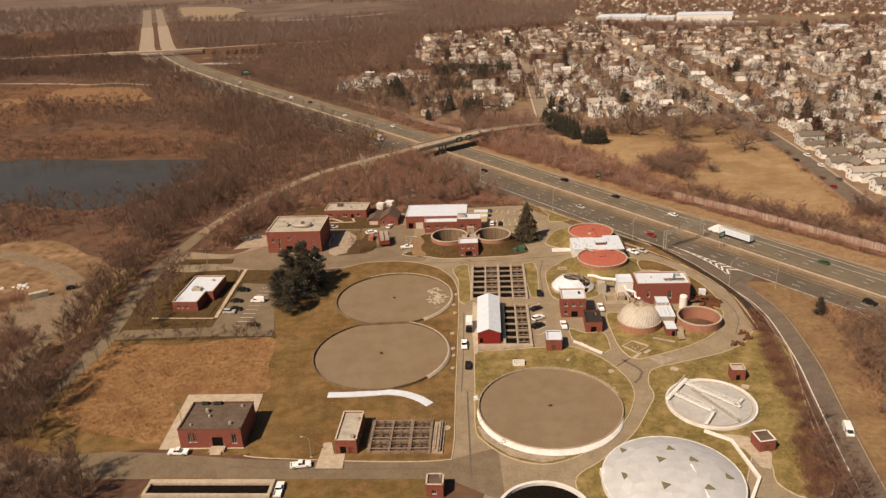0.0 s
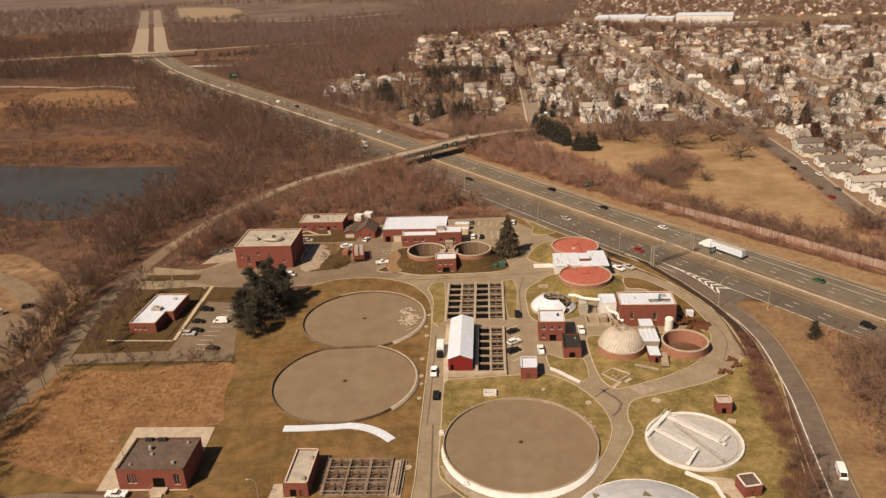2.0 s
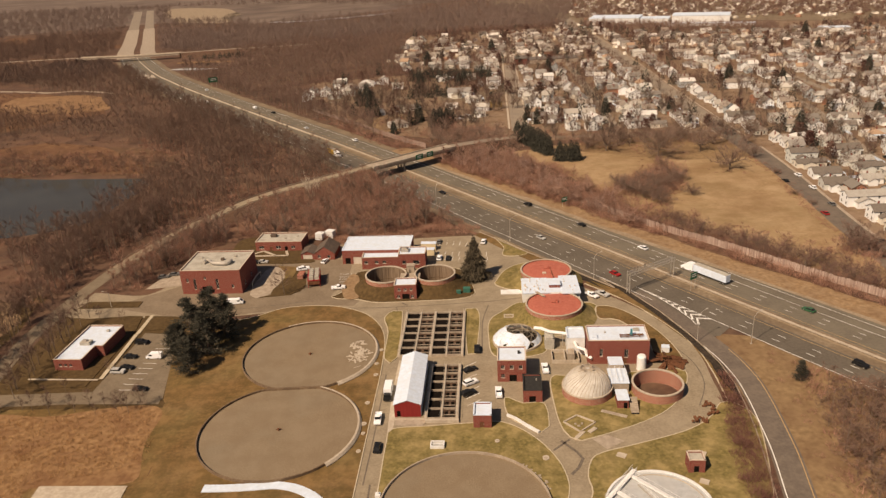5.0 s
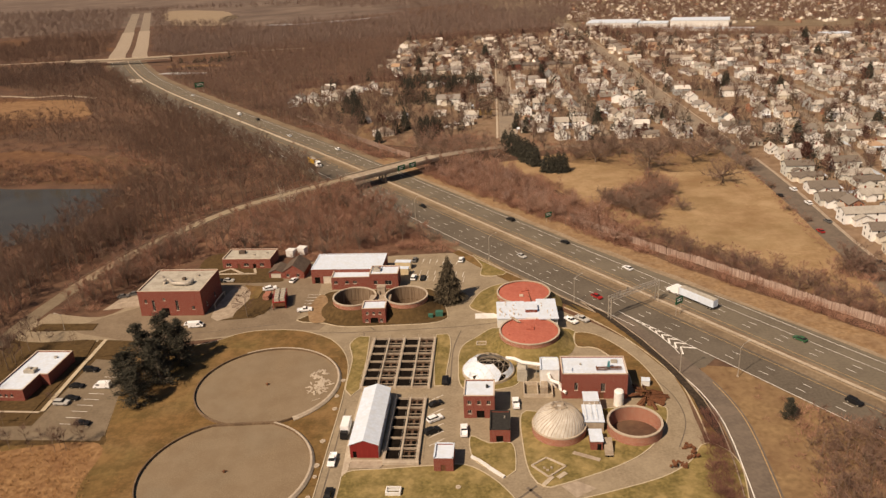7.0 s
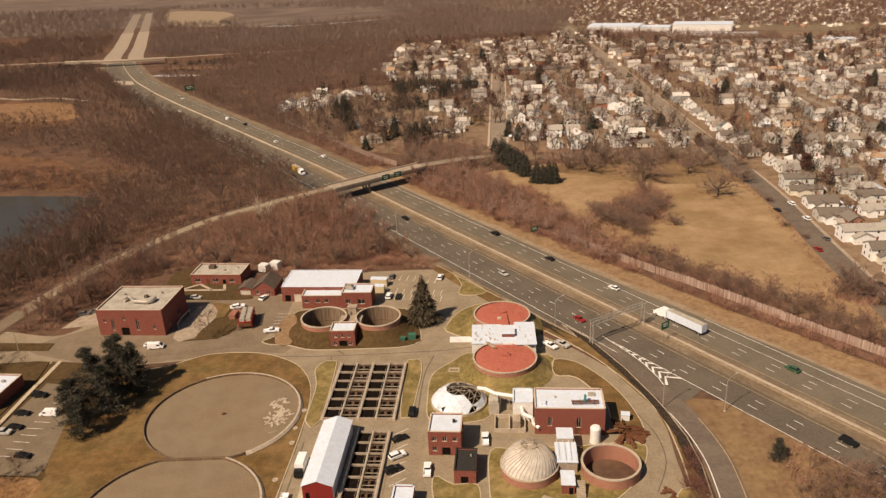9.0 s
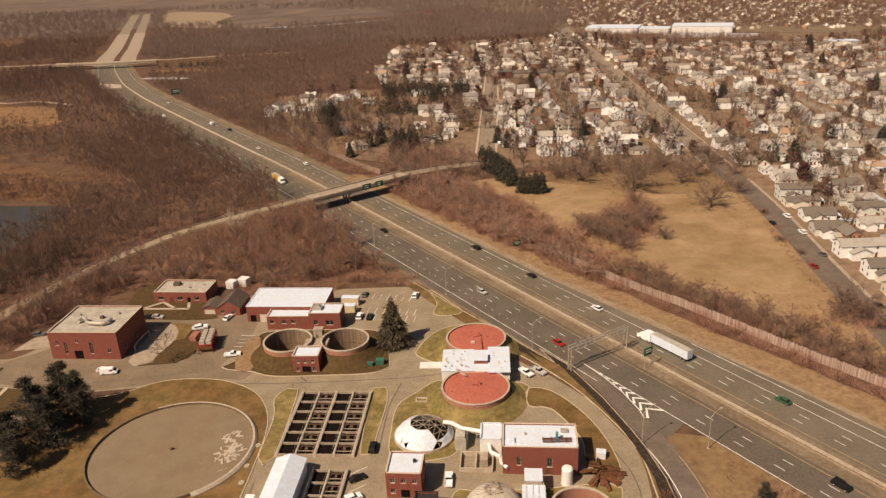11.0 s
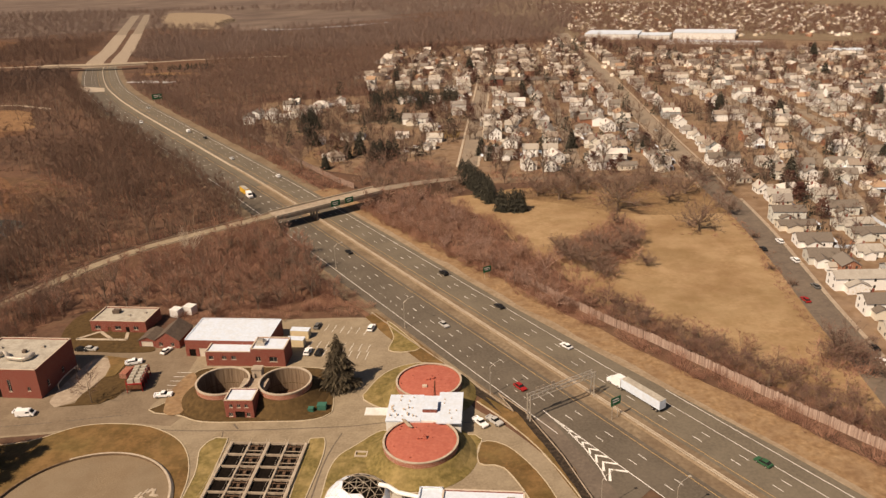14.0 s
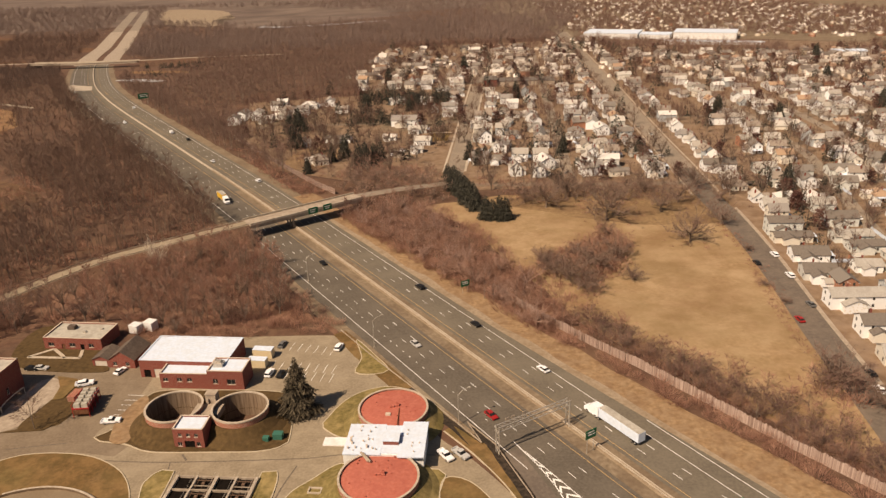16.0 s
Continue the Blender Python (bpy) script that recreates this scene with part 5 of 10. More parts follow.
building("small red brick valve house with dark roof", -7.4, 153.4, 4.3, 4.3, 4.0, -5, roof="roof_dark", front=[(1.5, 1.2, 1.1, 1.1, "window")], units=[(3.2, 3.2, 0.5, 0.5, 0.7, "metal")])
building("small red brick pump house with white roof", 7.1, 305.6, 8.4, 6.6, 6.0, -3, front=[(1.4, 3.6, 1.0, 1.1, "window"), (3.7, 3.6, 1.0, 1.1, "window"), (5.9, 3.6, 1.0, 1.1, "window"), (2.9, 0.0, 2.8, 2.3, "dark"), (1.0, 0.6, 1.1, 1.3, "window"), (6.2, 0.6, 1.1, 1.3, "window")])
building("two-storey red brick building with white roof", 41.1, 244.7, 8.7, 8.6, 7.4, -5, front=[(1.1, 4.5, 1.1, 1.3, "window"), (3.8, 4.5, 1.1, 1.3, "window"), (6.5, 4.5, 1.1, 1.3, "window"), (1.1, 1.4, 1.1, 1.3, "window"), (3.6, 0.0, 2.2, 2.5, "dark")], right=[(2, 4.5, 1.1, 1.3, "window"), (5, 4.5, 1.1, 1.3, "window")], units=[(6.2, 4.6, 0.7, 0.7, 0.8, "roof_black")])
building("tall red brick process building with white roof", 70.0, 252.2, 18.8, 10.2, 8.3, -5, front=[(3.6, 2.8, 1.0, 2.6, "window"), (11.2, 2.4, 1.2, 2.8, "window"), (10.8, 0.0, 1.3, 2.1, "door")], right=[(4, 2, 1.2, 2.0, "window")],
         units=[(1.5, 2.0, 1.6, 1.8, 0.6, "roof_white"), (5.5, 5.5, 0.5, 0.5, 0.5, "metal"), (14.8, 6.6, 1.8, 1.5, 0.5, "roof_pale")])
building("low red brick shed with black roof", 47.6, 232.8, 5.5, 9.0, 4.1, -5, roof="roof_black", cop="roof_black", front=[(1.7, 0, 1.9, 2.2, "dark")], right=[(3, 1.4, 1.0, 1.0, "window")], units=[(3.8, 6.0, 0.4, 0.4, 0.5, "metal")])
building("small white-clad annex beside the process building", 64.6, 258.8, 5.6, 7.4, 6.0, -5, wall="white_wall", name="annex", cop="roof_white", right=[(2, 2, 1, 1.2, "window")])
building("small red brick shed with white roof", 32.5, 221.7, 5.0, 6.4, 4.2, -5, cop="roof_white", front=[(1.8, 0, 1.2, 2.1, "door")])
building("tiny red brick hut with pale roof", 84.8, 198.3, 4.0, 3.8, 3.9, -5, roof="roof_pale", front=[(1.3, 0, 1.3, 2.1, "dark")])
building("small red brick hut with dark roof", 79.3, 163.9, 4.4, 4.6, 3.5, 7, roof="roof_dark", cop="white_wall", front=[(1.6, 0, 1.2, 2.1, "door")])
building("long low red brick building with pale roof", -57.3, 362.3, 21, 11.5, 4.5, -6, roof="roof_pale", front=[(1.5, 1.2, 2.2, 1.4, "window"), (6.4, 0, 1.3, 2.2, "door"), (9.2, 1.2, 2.2, 1.4, "window"), (13.2, 0.0, 1.4, 2.3, "dark"), (16.2, 1.2, 1.8, 1.4, "window")],
         units=[(5.2, 6.4, 2.6, 2.0, 1.2, "roof_dark"), (12, 4.5, 1.0, 1.0, 0.5, "metal"), (17, 7, 0.8, 0.8, 0.5, "metal")])
building("red brick office with white flat roof", -103.6, 265.4, 9.8, 24, 4.2, -6, roof="roof_white", outline=[(0, 0), (9.8, 0), (9.8, 9.2), (12.6, 9.2), (12.6, 24), (0, 24)], front=[(1.6, 1.6, 1.0, 1.0, "window"), (3.4, 1.6, 1.0, 1.0, "window"), (5.2, 1.6, 1.0, 1.0, "window")],
         units=[(3.8, 10.0, 3.6, 2.4, 1.0, "roof_pale"), (4.5, 10.6, 1.6, 1.2, 1.5, "metal"), (8.5, 19.5, 0.9, 0.9, 0.6, "metal")])

# long white-roofed workshop with its front block
building("red brick workshop front with white roof", -7.6, 336.0, 15.4, 8.0, 5.2, -4, front=[(1.0, 2.4, 1.5, 1.3, "window"), (5.4, 2.4, 1.5, 1.3, "window"), (8.6, 2.4, 1.5, 1.3, "window")])
building("red brick workshop wing with white roof", 7.6, 334.8, 11.2, 8.2, 6.4, -4, front=[(1.6, 2.0, 1.5, 1.6, "window"), (6.0, 1.8, 2.6, 1.8, "window")], units=[(1.0, 2.8, 3.0, 2.6, 1.1, "metal"), (1.6, 3.4, 1.8, 1.6, 1.7, "metal")])


def gable_hall(label, x, y, w, d, eave, apex, yaw, wall, roof, name="hall", front=(), over=0.25, gable_wall=None):
    """A hall under a pitched roof whose ridge runs away from its front."""
    b = thing(name, label, "building", at(x, y, 0.02, yaw))
    rect = [(u, u + ww, z, z + hh) for u, z, ww, hh, k in front]
    part("front_wall", wall_bm(bmesh.new(), (0, 0), (w, 0), eave, rect), gable_wall or wall, b)
    fill_openings(b, (0, 0), (w, 0), rect, [o[4] for o in front])
    for nme, p, q in (("side_wall", (w, 0), (w, d)), ("back_wall", (w, d), (0, d)), ("side_wall", (0, d), (0, 0))):
        part(nme, wall_bm(bmesh.new(), p, q, eave, []), wall, b)
    for yy, mt in ((0, gable_wall or wall), (d - 0.3, wall)):
        bm = bmesh.new()
        for k in (0, 0.3):
            bm.faces.new([bm.verts.new(v) for v in ((0, yy + k, eave), (w, yy + k, eave), (w / 2, yy + k, apex))])
        part("gable", bm, mt, b)
    s = (apex - eave) / (w / 2)
    for sx in (-1, 1):
        bm = bmesh.new()
        e = w / 2 + over
        bm2 = [bm.verts.new((w / 2 + sx * xx, yy, zz)) for xx, yy, zz in ((0, -over, apex + 0.05), (e, -over, apex + 0.05 - s * e), (e, d + over, apex + 0.05 - s * e), (0, d + over, apex + 0.05))]
        f = bm.faces.new(bm2)
        ex = bmesh.ops.extrude_face_region(bm, geom=[f])
        bmesh.ops.translate(bm, verts=[v for v in ex["geom"] if isinstance(v, bmesh.types.BMVert)], vec=(0, 0, 0.14))
        part("roof_slope", bm, roof, b)
    return b


gable_hall("long metal hall with white roof and red front", 10.3, 228.9, 7.6, 27.2, 4.2, 5.6, -4, "white_wall", "roof_white", front=[(0.7, 0, 1.0, 2.1, "dark")], gable_wall="red_metal", name="metal_hall")
building("long red workshop with flat white roof", -16.4, 342.6, 28.6, 16.0, 6.2, -5, wall="brick", roof="roof_white", cop="roof_white", parapet=0.1, front=[(1.2, 0, 2.2, 2.8, "dark"), (4.6, 0, 3.6, 3.2, "shutter")], name="workshop")
gable_hall("small brick house with brown shingle roof", -29.2, 349.0, 8.8, 11.0, 3.0, 6.0, -6, "brick", "roof_dark", front=[(1.4, 0.8, 1.3, 1.4, "window"), (5.6, 0.8, 1.3, 1.4, "window")], name="house")
gable_hall("low brick garage with brown shingle roof", -35.2, 350.0, 6.0, 8.0, 2.5, 3.8, -6, "brick", "roof_dark", front=[(0.8, 0, 4.2, 2.2, "shutter")], name="garage")

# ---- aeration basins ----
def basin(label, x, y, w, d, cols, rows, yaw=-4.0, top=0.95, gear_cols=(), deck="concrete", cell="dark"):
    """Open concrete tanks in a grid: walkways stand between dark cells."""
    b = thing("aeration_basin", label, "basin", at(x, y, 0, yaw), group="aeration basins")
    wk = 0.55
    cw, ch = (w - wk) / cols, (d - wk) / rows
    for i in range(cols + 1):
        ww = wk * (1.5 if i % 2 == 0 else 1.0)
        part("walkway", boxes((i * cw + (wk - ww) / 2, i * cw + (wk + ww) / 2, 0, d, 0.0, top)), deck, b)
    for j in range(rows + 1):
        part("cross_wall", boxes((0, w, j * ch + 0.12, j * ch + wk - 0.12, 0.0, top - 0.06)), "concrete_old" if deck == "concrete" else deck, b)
    # shallow floor; near-black colour paints the shade of a deep cell
    part("floor", boxes((0.2, w - 0.2, 0.2, d - 0.2, 0.07, 0.26)), cell, b, "dark tank floor, near-black where it paints deep shade")
    rails = bmesh.new()
    for i in range(cols + 1):
        for s in (-0.4, 0.4):
            xx = i * cw + wk / 2 + s
            bar(rails, (xx, 0, top + 1.0), (xx, d, top + 1.0), 0.03, 4)
            for k in range(rows * 2 + 1):
                yy = wk / 2 + k * ch / 2
                bar(rails, (xx, yy, top), (xx, yy, top + 1.0), 0.025, 4)
    part("handrail", rails, "metal", b, "thin steel handrail")
    src = None
    for i in gear_cols:
        for j in range(rows):
            m = Matrix.Translation((i * cw + wk, j * ch + wk, 0))
            if src is None:
                a_w, a_d = cw - wk, ch - wk
                src = part("aerator", boxes((a_w * 0.4, a_w * 0.56, a_d * 0.4, a_d * 0.56, 0.12, top + 0.1)), "gear", b, "brown aerator gear")
                src.matrix_local = m
                for k in range(3):
                    xx = a_w * (0.12 + 0.74 * k / 2)
                    part("beam", boxes((xx - 0.06, xx + 0.06, -0.1, a_d + 0.1, top - 0.45, top - 0.28)), "gear", src)
                for k in range(2):
                    yy = a_d * (k + 0.6) / 2.2
                    part("cross_beam", boxes((-0.1, a_w + 0.1, yy - 0.08, yy + 0.08, top - 0.27, top - 0.08)), "gear" if k else "concrete_old", src)
            else:
                o = again(src, "aerator", b, m)
                for ch_ob in src.children:
                    again(ch_ob, ch_ob.name.split(".")[0], o)
    return b


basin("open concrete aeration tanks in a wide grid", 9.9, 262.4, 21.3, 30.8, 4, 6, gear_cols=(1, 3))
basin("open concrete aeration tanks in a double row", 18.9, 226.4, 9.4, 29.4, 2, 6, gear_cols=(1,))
basin("small open concrete basin with nine cells", -23.2, 171.8, 17.0, 14.6, 3, 3, gear_cols=(0, 1, 2), deck="brown_concrete", cell="roof_dark")
bm = boxes((17.2, 20.3, 0.2, 14.4, 0.0, 0.5), (17.5, 18.2, 1.5, 13, 0.5, 0.85), (18.8, 19.1, 0.5, 14, 0.5, 1.3), (19.4, 19.6, 0.5, 14, 0.5, 1.3))
for k in range(9):
    box(bm, 17.3, 20.2, 1.0 + k * 1.5, 1.2 + k * 1.5, 0.5, 0.62)
ob = tagged(put("channel", bm, "concrete_old"), "stained concrete channel beside the basin", "channel")
ob.matrix_world = at(-23.2, 171.8, 0, -5)
# low concrete sill south of the basins
ob = tagged(put("concrete_sill", boxes((0, 9.6, 0, 1.0, 0, 0.9), (-8.6, 0, 1.4, 2.0, 0, 0.3)), "concrete"), "pale concrete sill in front of the tanks", "wall")
ob.matrix_world = at(18.9, 225.2, 0, -4)
ob = tagged(put("concrete_chamber", boxes((0, 3.8, 0, 0.35, 0, 0.9), (0, 3.8, 2.2, 2.55, 0, 0.9), (0, 0.35, 0.35, 2.2, 0, 0.9), (3.45, 3.8, 0.35, 2.2, 0, 0.9), (0.35, 3.45, 1.3, 1.45, 0.4, 0.8)), "white_wall"), "small open concrete chamber on the lawn", "chamber")
ob.matrix_world = at(20.4, 213.2, 0.15, -5)

# ---- round tanks ----
def ring_wall(name, b, cx, cy, r, z0, z1, material, t=0.4, n=72):
    return part(name, lathe(bmesh.new(), [(r, z0), (r, z1), (r - t, z1), (r - t, z0)], n, cx=cx, cy=cy), material, b)


def mound(name, spots, top, reach, material, label):
    """A grass bank with a level crown round one or two tanks: spots as (x, y, radius), sloping to the ground over `reach` metres."""
    ob = thing(name, label, "bank", kind="structure")
    for k, (cx, cy, r) in enumerate(spots):
        z = top - 0.004 * k
        prof = [(r, z), (r + 0.8, z - 0.05), (r + 0.3 * reach, z * 0.78), (r + 0.6 * reach, z * 0.38), (r + 0.85 * reach, z * 0.14 + 0.1), (r + reach, 0.12)]
        part("slope", lathe(bmesh.new(), prof, 72, cx=cx, cy=cy), material, ob)
    return ob


def red_tank(cx, cy, r, label, z=4.8):
    b = thing("digester_tank", label, "tank", group="red digester tanks")
    ring_wall("wall", b, cx, cy, r, 0, z - 0.2, "brick_dark")
    part("coping", lathe(bmesh.new(), [(r + 0.08, z - 0.198), (r + 0.08, z + 0.02), (r - 0.48, z + 0.02), (r - 0.48, z - 0.198)], 72, cx=cx, cy=cy), "concrete", b)
    part("cover", lathe(bmesh.new(), [(r - 0.45, z - 0.55), (r * 0.6, z - 0.28), (r * 0.2, z - 0.15), (0, z - 0.12)], 72, cx=cx, cy=cy), "red_membrane", b, "coral red tank cover")
    rr = random.Random(int(cx + cy))
    bm = bmesh.new()
    for k in range(5):
        x, y = cx + rr.uniform(-1.1, 1.3), cy + rr.uniform(-0.6, 1.2)
        box(bm, x, x + rr.uniform(0.3, 0.9), y, y + rr.uniform(0.3, 0.7), z - 0.3, z + 0.2 + rr.random() * 0.6)
    bar(bm, (cx - 0.9, cy + 0.6, z + 0.3), (cx + 1.2, cy + 0.2, z + 0.3), 0.14)
    bar(bm, (cx + 1.0, cy + 0.8, z - 0.2), (cx + 1.0, cy + 0.8, z + 1.1), 0.12)
    part("gas_fitting", bm, "red_membrane", b)
    for k in range(14):
        a, q = rr.uniform(0, 6.28), rr.uniform(2, r - 1.2)
        x, y = cx + q * math.cos(a), cy + q * math.sin(a)
        s = rr.uniform(0.08, 0.3)
        part("hatch", boxes((x, x + s, y, y + s, z - 0.5, z - 0.12 + s * 0.5)), "red_membrane", b)
    return b


rt1 = red_tank(65.85, 316.2, 9.8, "round brick tank with coral red cover")
part("cover_pipe", bar(bmesh.new(), (67.6, 315.6, 4.75), (67.6, 307.1, 4.9), 0.12), "rust", rt1)
part("hatch_box", boxes((64.0, 65.4, 312.2, 313.3, 4.3, 5.0)), "coping", rt1)
red_tank(64.55, 286.5, 10.0, "round brick tank with coral red cover")
wb = thing("control_building", "white-roofed block between the red tanks", "building", at(54.6, 294.7, 0, -3))
part("wall", boxes((0, 20.6, 0.5, 13.2, 0, 4.8)), "white_wall", wb)
part("roof", boxes((-0.15, 9.6, 0.3, 13.4, 4.802, 5.05), (14.0, 20.8, -0.6, 14.6, 4.802, 5.2), (9.6, 14.0, 1.0, 13.0, 4.802, 5.0)), "roof_white", wb)
part("penthouse", boxes((9.8, 13.8, 4.4, 8.6, 5.05, 6.2)), "brick", wb, "small red brick roof hut")
part("penthouse_roof", boxes((9.6, 14.0, 4.2, 8.8, 6.202, 6.4)), "roof_white", wb)
rr = random.Random(9)
for k in range(22):
    x, y = rr.uniform(0.6, 9.0), rr.uniform(1.5, 12)
    s = rr.uniform(0.15, 0.5)
    part("roof_fitting", boxes((x, x + s, y, y + s * 1.4, 5.05, 5.2 + rr.random() * 0.5)), "coping", wb)
for k in range(6):
    x = rr.uniform(15, 20)
    y = rr.uniform(1, 13)
    part("roof_fitting", boxes((x, x + 0.3, y, y + 0.3, 5.2, 5.6)), "coping", wb)
bm = bmesh.new()
bar(bm, (5.2, 0.5, 5.3), (7.6, -2.6, 5.0), 0.28, 8)
bar(bm, (4.6, 0.8, 5.3), (7.0, -2.4, 5.0), 0.28, 8)
part("pipe", bm, "concrete_old", wb)
part("ramp", boxes((-7.8, -0.01, 10.2, 13.8, 0, 0.35)), "white_wall", wb, "white concrete apron")
mound("grass_bank", [(65.85, 316.2, 9.7)], 3.2, 4.6, "lawn_green", "grass bank round a red-covered tank")
mound("grass_bank", [(64.55, 286.5, 9.9)], 3.2, 5.2, "lawn_green", "grass bank round a red-covered tank")


def open_tank(cx, cy, r, h, label, inner="stain_wall", wall="brick_dark", floor="soil", depth=0.32):
    b = thing("open_tank", label, "tank", group="open brick tanks")
    part("wall", lathe(bmesh.new(), [(r, 0), (r, h)], 72, cx=cx, cy=cy), wall, b)
    part("inner_wall", lathe(bmesh.new(), [(r - 0.45, h), (r - 0.45, depth)], 72, cx=cx, cy=cy), inner, b, "stained inner face")
    part("coping", lathe(bmesh.new(), [(r + 0.1, h - 0.25), (r + 0.1, h + 0.1), (r - 0.5, h + 0.1), (r - 0.5, h - 0.25)], 72, cx=cx, cy=cy), "concrete", b)
    part("floor", lathe(bmesh.new(), [(r - 0.44, depth), (r * 0.5, depth - 0.02), (0, depth - 0.03)], 72, cx=cx, cy=cy), floor, b)
    return b


open_tank(3.5, 317.5, 8.05, 5.5, "deep empty round brick tank, open at the top", depth=-2.4)
open_tank(22.6, 316.6, 7.95, 5.5, "deep empty round brick tank, open at the top", depth=-2.4)
mound("grass_bank", [(3.5, 317.5, 7.9), (22.6, 316.6, 7.8)], 3.7, 5.2, "lawn_dark", "steep dark grass bank round the open tanks, slope shade in its colour")
ob = tagged(put("stair_tower", boxes((0, 3.0, 0, 2.6, 0, 4.6), (-0.15, 3.15, -0.15, 2.75, 4.602, 4.8), (-2.4, 5.4, -5.6, -0.2, 0, 1.9), (0.3, 1.0, -0.5, -0.2, 1.95, 3.6)), "concrete_old"), "pale stained concrete stair tower between the tanks", "tower")
ob.matrix_world = at(11.6, 320.6, 2.4, -4)

open_tank(87.2, 235.4, 7.4, 3.0, "round brick tank, open and empty", inner="brick_dark", floor="soil", depth=-1.6)


def facet_dome(cx, cy, r, z0, rise, rings, seg):
    """Triangles of a ribbed dome."""
    R = (r * r + rise * rise) / (2 * rise)
    zc = z0 + rise - R
    amax = math.asin(min(1, r / R))
    P = []
    for i in range(rings + 1):
        a = amax * (1 - i / rings)
        m = max(1, round(seg * (1 - i / rings)))
        off = 0.5 * (i % 2)
        P.append([Vector((cx + R * math.sin(a) * math.cos(2 * math.pi * (k + off) / m), cy + R * math.sin(a) * math.sin(2 * math.pi * (k + off) / m), zc + R * math.cos(a))) for k in range(m)] if i < rings else [Vector((cx, cy, z0 + rise))])
    tris = []
    for i in range(rings):
        A, B = P[i], P[i + 1]
        ang = lambda v: math.atan2(v.y - cy, v.x - cx) % (2 * math.pi)
        for k in range(len(A)):
            p, q = A[k], A[(k + 1) % len(A)]
            mid = (p + q) / 2
            near = min(B, key=lambda v: (v - mid).length)
            tris.append((i, k, (p, q, near)))
        if len(B) > 1:
            for k in range(len(B)):
                p, q = B[k], B[(k + 1) % len(B)]
                mid = (p + q) / 2
                near = min(A, key=lambda v: (v - mid).length)
                tris.append((i, k + 0.5, (p, near, q)))
    return tris


def dome_parts(b, tris, material, strut, skip=None, rad=0.05, gap=0.02):
    pan, ribs, seen = bmesh.new(), bmesh.new(), set()
    for i, k, t in tris:
        if not (skip and skip(sum(t, Vector()) / 3)):
            c = sum(t, Vector()) / 3
            nrm = (t[1] - t[0]).cross(t[2] - t[0]).normalized() * 0.05
            bm = bmesh.new()
            lo = [bm.verts.new(v.lerp(c, gap) - nrm) for v in t]
            hi = [bm.verts.new(v.lerp(c, gap) + nrm) for v in t]
            bm.faces.new(lo)
            bm.faces.new(hi)
            for e in range(3):
                bm.faces.new((lo[e], lo[(e + 1) % 3], hi[(e + 1) % 3], hi[e]))
            part("panel", bm, material, b)
        if strut:
            for p, q in ((t[0], t[1]), (t[1], t[2]), (t[2], t[0])):
                key = tuple(sorted((tuple(round(x, 2) for x in p), tuple(round(x, 2) for x in q))))
                if key not in seen:
                    seen.add(key)
                    bar(ribs, p, q, rad, 4)
    pan.free()
    if strut:
        part("ribs", ribs, strut, b)


dl = thing("dome_tank", "white aluminium dome with missing panels and bare frame", "dome")
part("base_wall", lathe(bmesh.new(), [(8.2, 0), (8.2, 1.0), (7.8, 1.0)], 64, cx=49.6, cy=269.2), "concrete", dl)
dome_parts(dl, facet_dome(49.6, 269.2, 8.0, 1.0, 4.4, 5, 20), "roof_white", "concrete", lambda c: c.x - 49.6 + (c.y - 269.2) * 0.5 > 0.2 and (c.z > 2.6 or c.y < 268) and not (c.z < 2.3 and c.x > 54.5) or (c.z > 4.6), 0.07)
part("floor", lathe(bmesh.new(), [(7.8, 0.35), (0, 0.33)], 48, cx=49.6, cy=269.2), "dark", dl)
dr = thing("dome_tank", "ribbed weathered grey dome on a round brick tank", "dome")
part("wall", lathe(bmesh.new(), [(7.3, 0), (7.3, 2.5)], 72, cx=66.8, cy=236.6), "brick_dark", dr)
part("coping", lathe(bmesh.new(), [(7.4, 2.3), (7.4, 2.65), (6.7, 2.65)], 72, cx=66.8, cy=236.6), "concrete", dr)
dome_parts(dr, facet_dome(66.8, 236.6, 7.0, 2.6, 5.6, 8, 32), "dome_grey", None)
RD = (7.0 ** 2 + 5.6 ** 2) / (2 * 5.6)
for k in range(40):
    bm = bmesh.new()
    P = []
    for j in range(9):
        el = math.asin(7.0 / RD) * (1 - 0.94 * j / 8)
        az = 2 * math.pi * k / 40 + 0.9 * (j / 8) ** 1.5
        P.append((66.8 + (RD + 0.05) * math.sin(el) * math.cos(az), 236.6 + (RD + 0.05) * math.sin(el) * math.sin(az), 8.2 - RD + (RD + 0.05) * math.cos(el)))
    for p, q in zip(P, P[1:]):
        bar(bm, p, q, 0.1, 4)
    part("rib", bm, "concrete" if k % 3 else "concrete_old", dr)
vr = random.Random(17)
for k in range(22):
    a, q = vr.uniform(0, 6.28), vr.uniform(0.4, 1.9)
    part("torn_strip", bar(bmesh.new(), (66.8 + q * math.cos(a), 236.6 + q * math.sin(a), 8.1), (66.8 + (q + 0.5) * math.cos(a + 0.8), 236.6 + (q + 0.5) * math.sin(a + 0.8), vr.uniform(8.2, 8.9)), 0.09, 4), "concrete_old", dr)
# white link blocks and stairs between dome and open tank
lk = thing("link_building", "white-roofed link between the brick tanks", "building", at(73.6, 236.0, 0, -5))
part("wall", boxes((0, 5.2, -0.5, 7.5, 0, 3.3), (0.6, 4.6, 7.6, 12, 0, 4.6)), "concrete_old", lk)
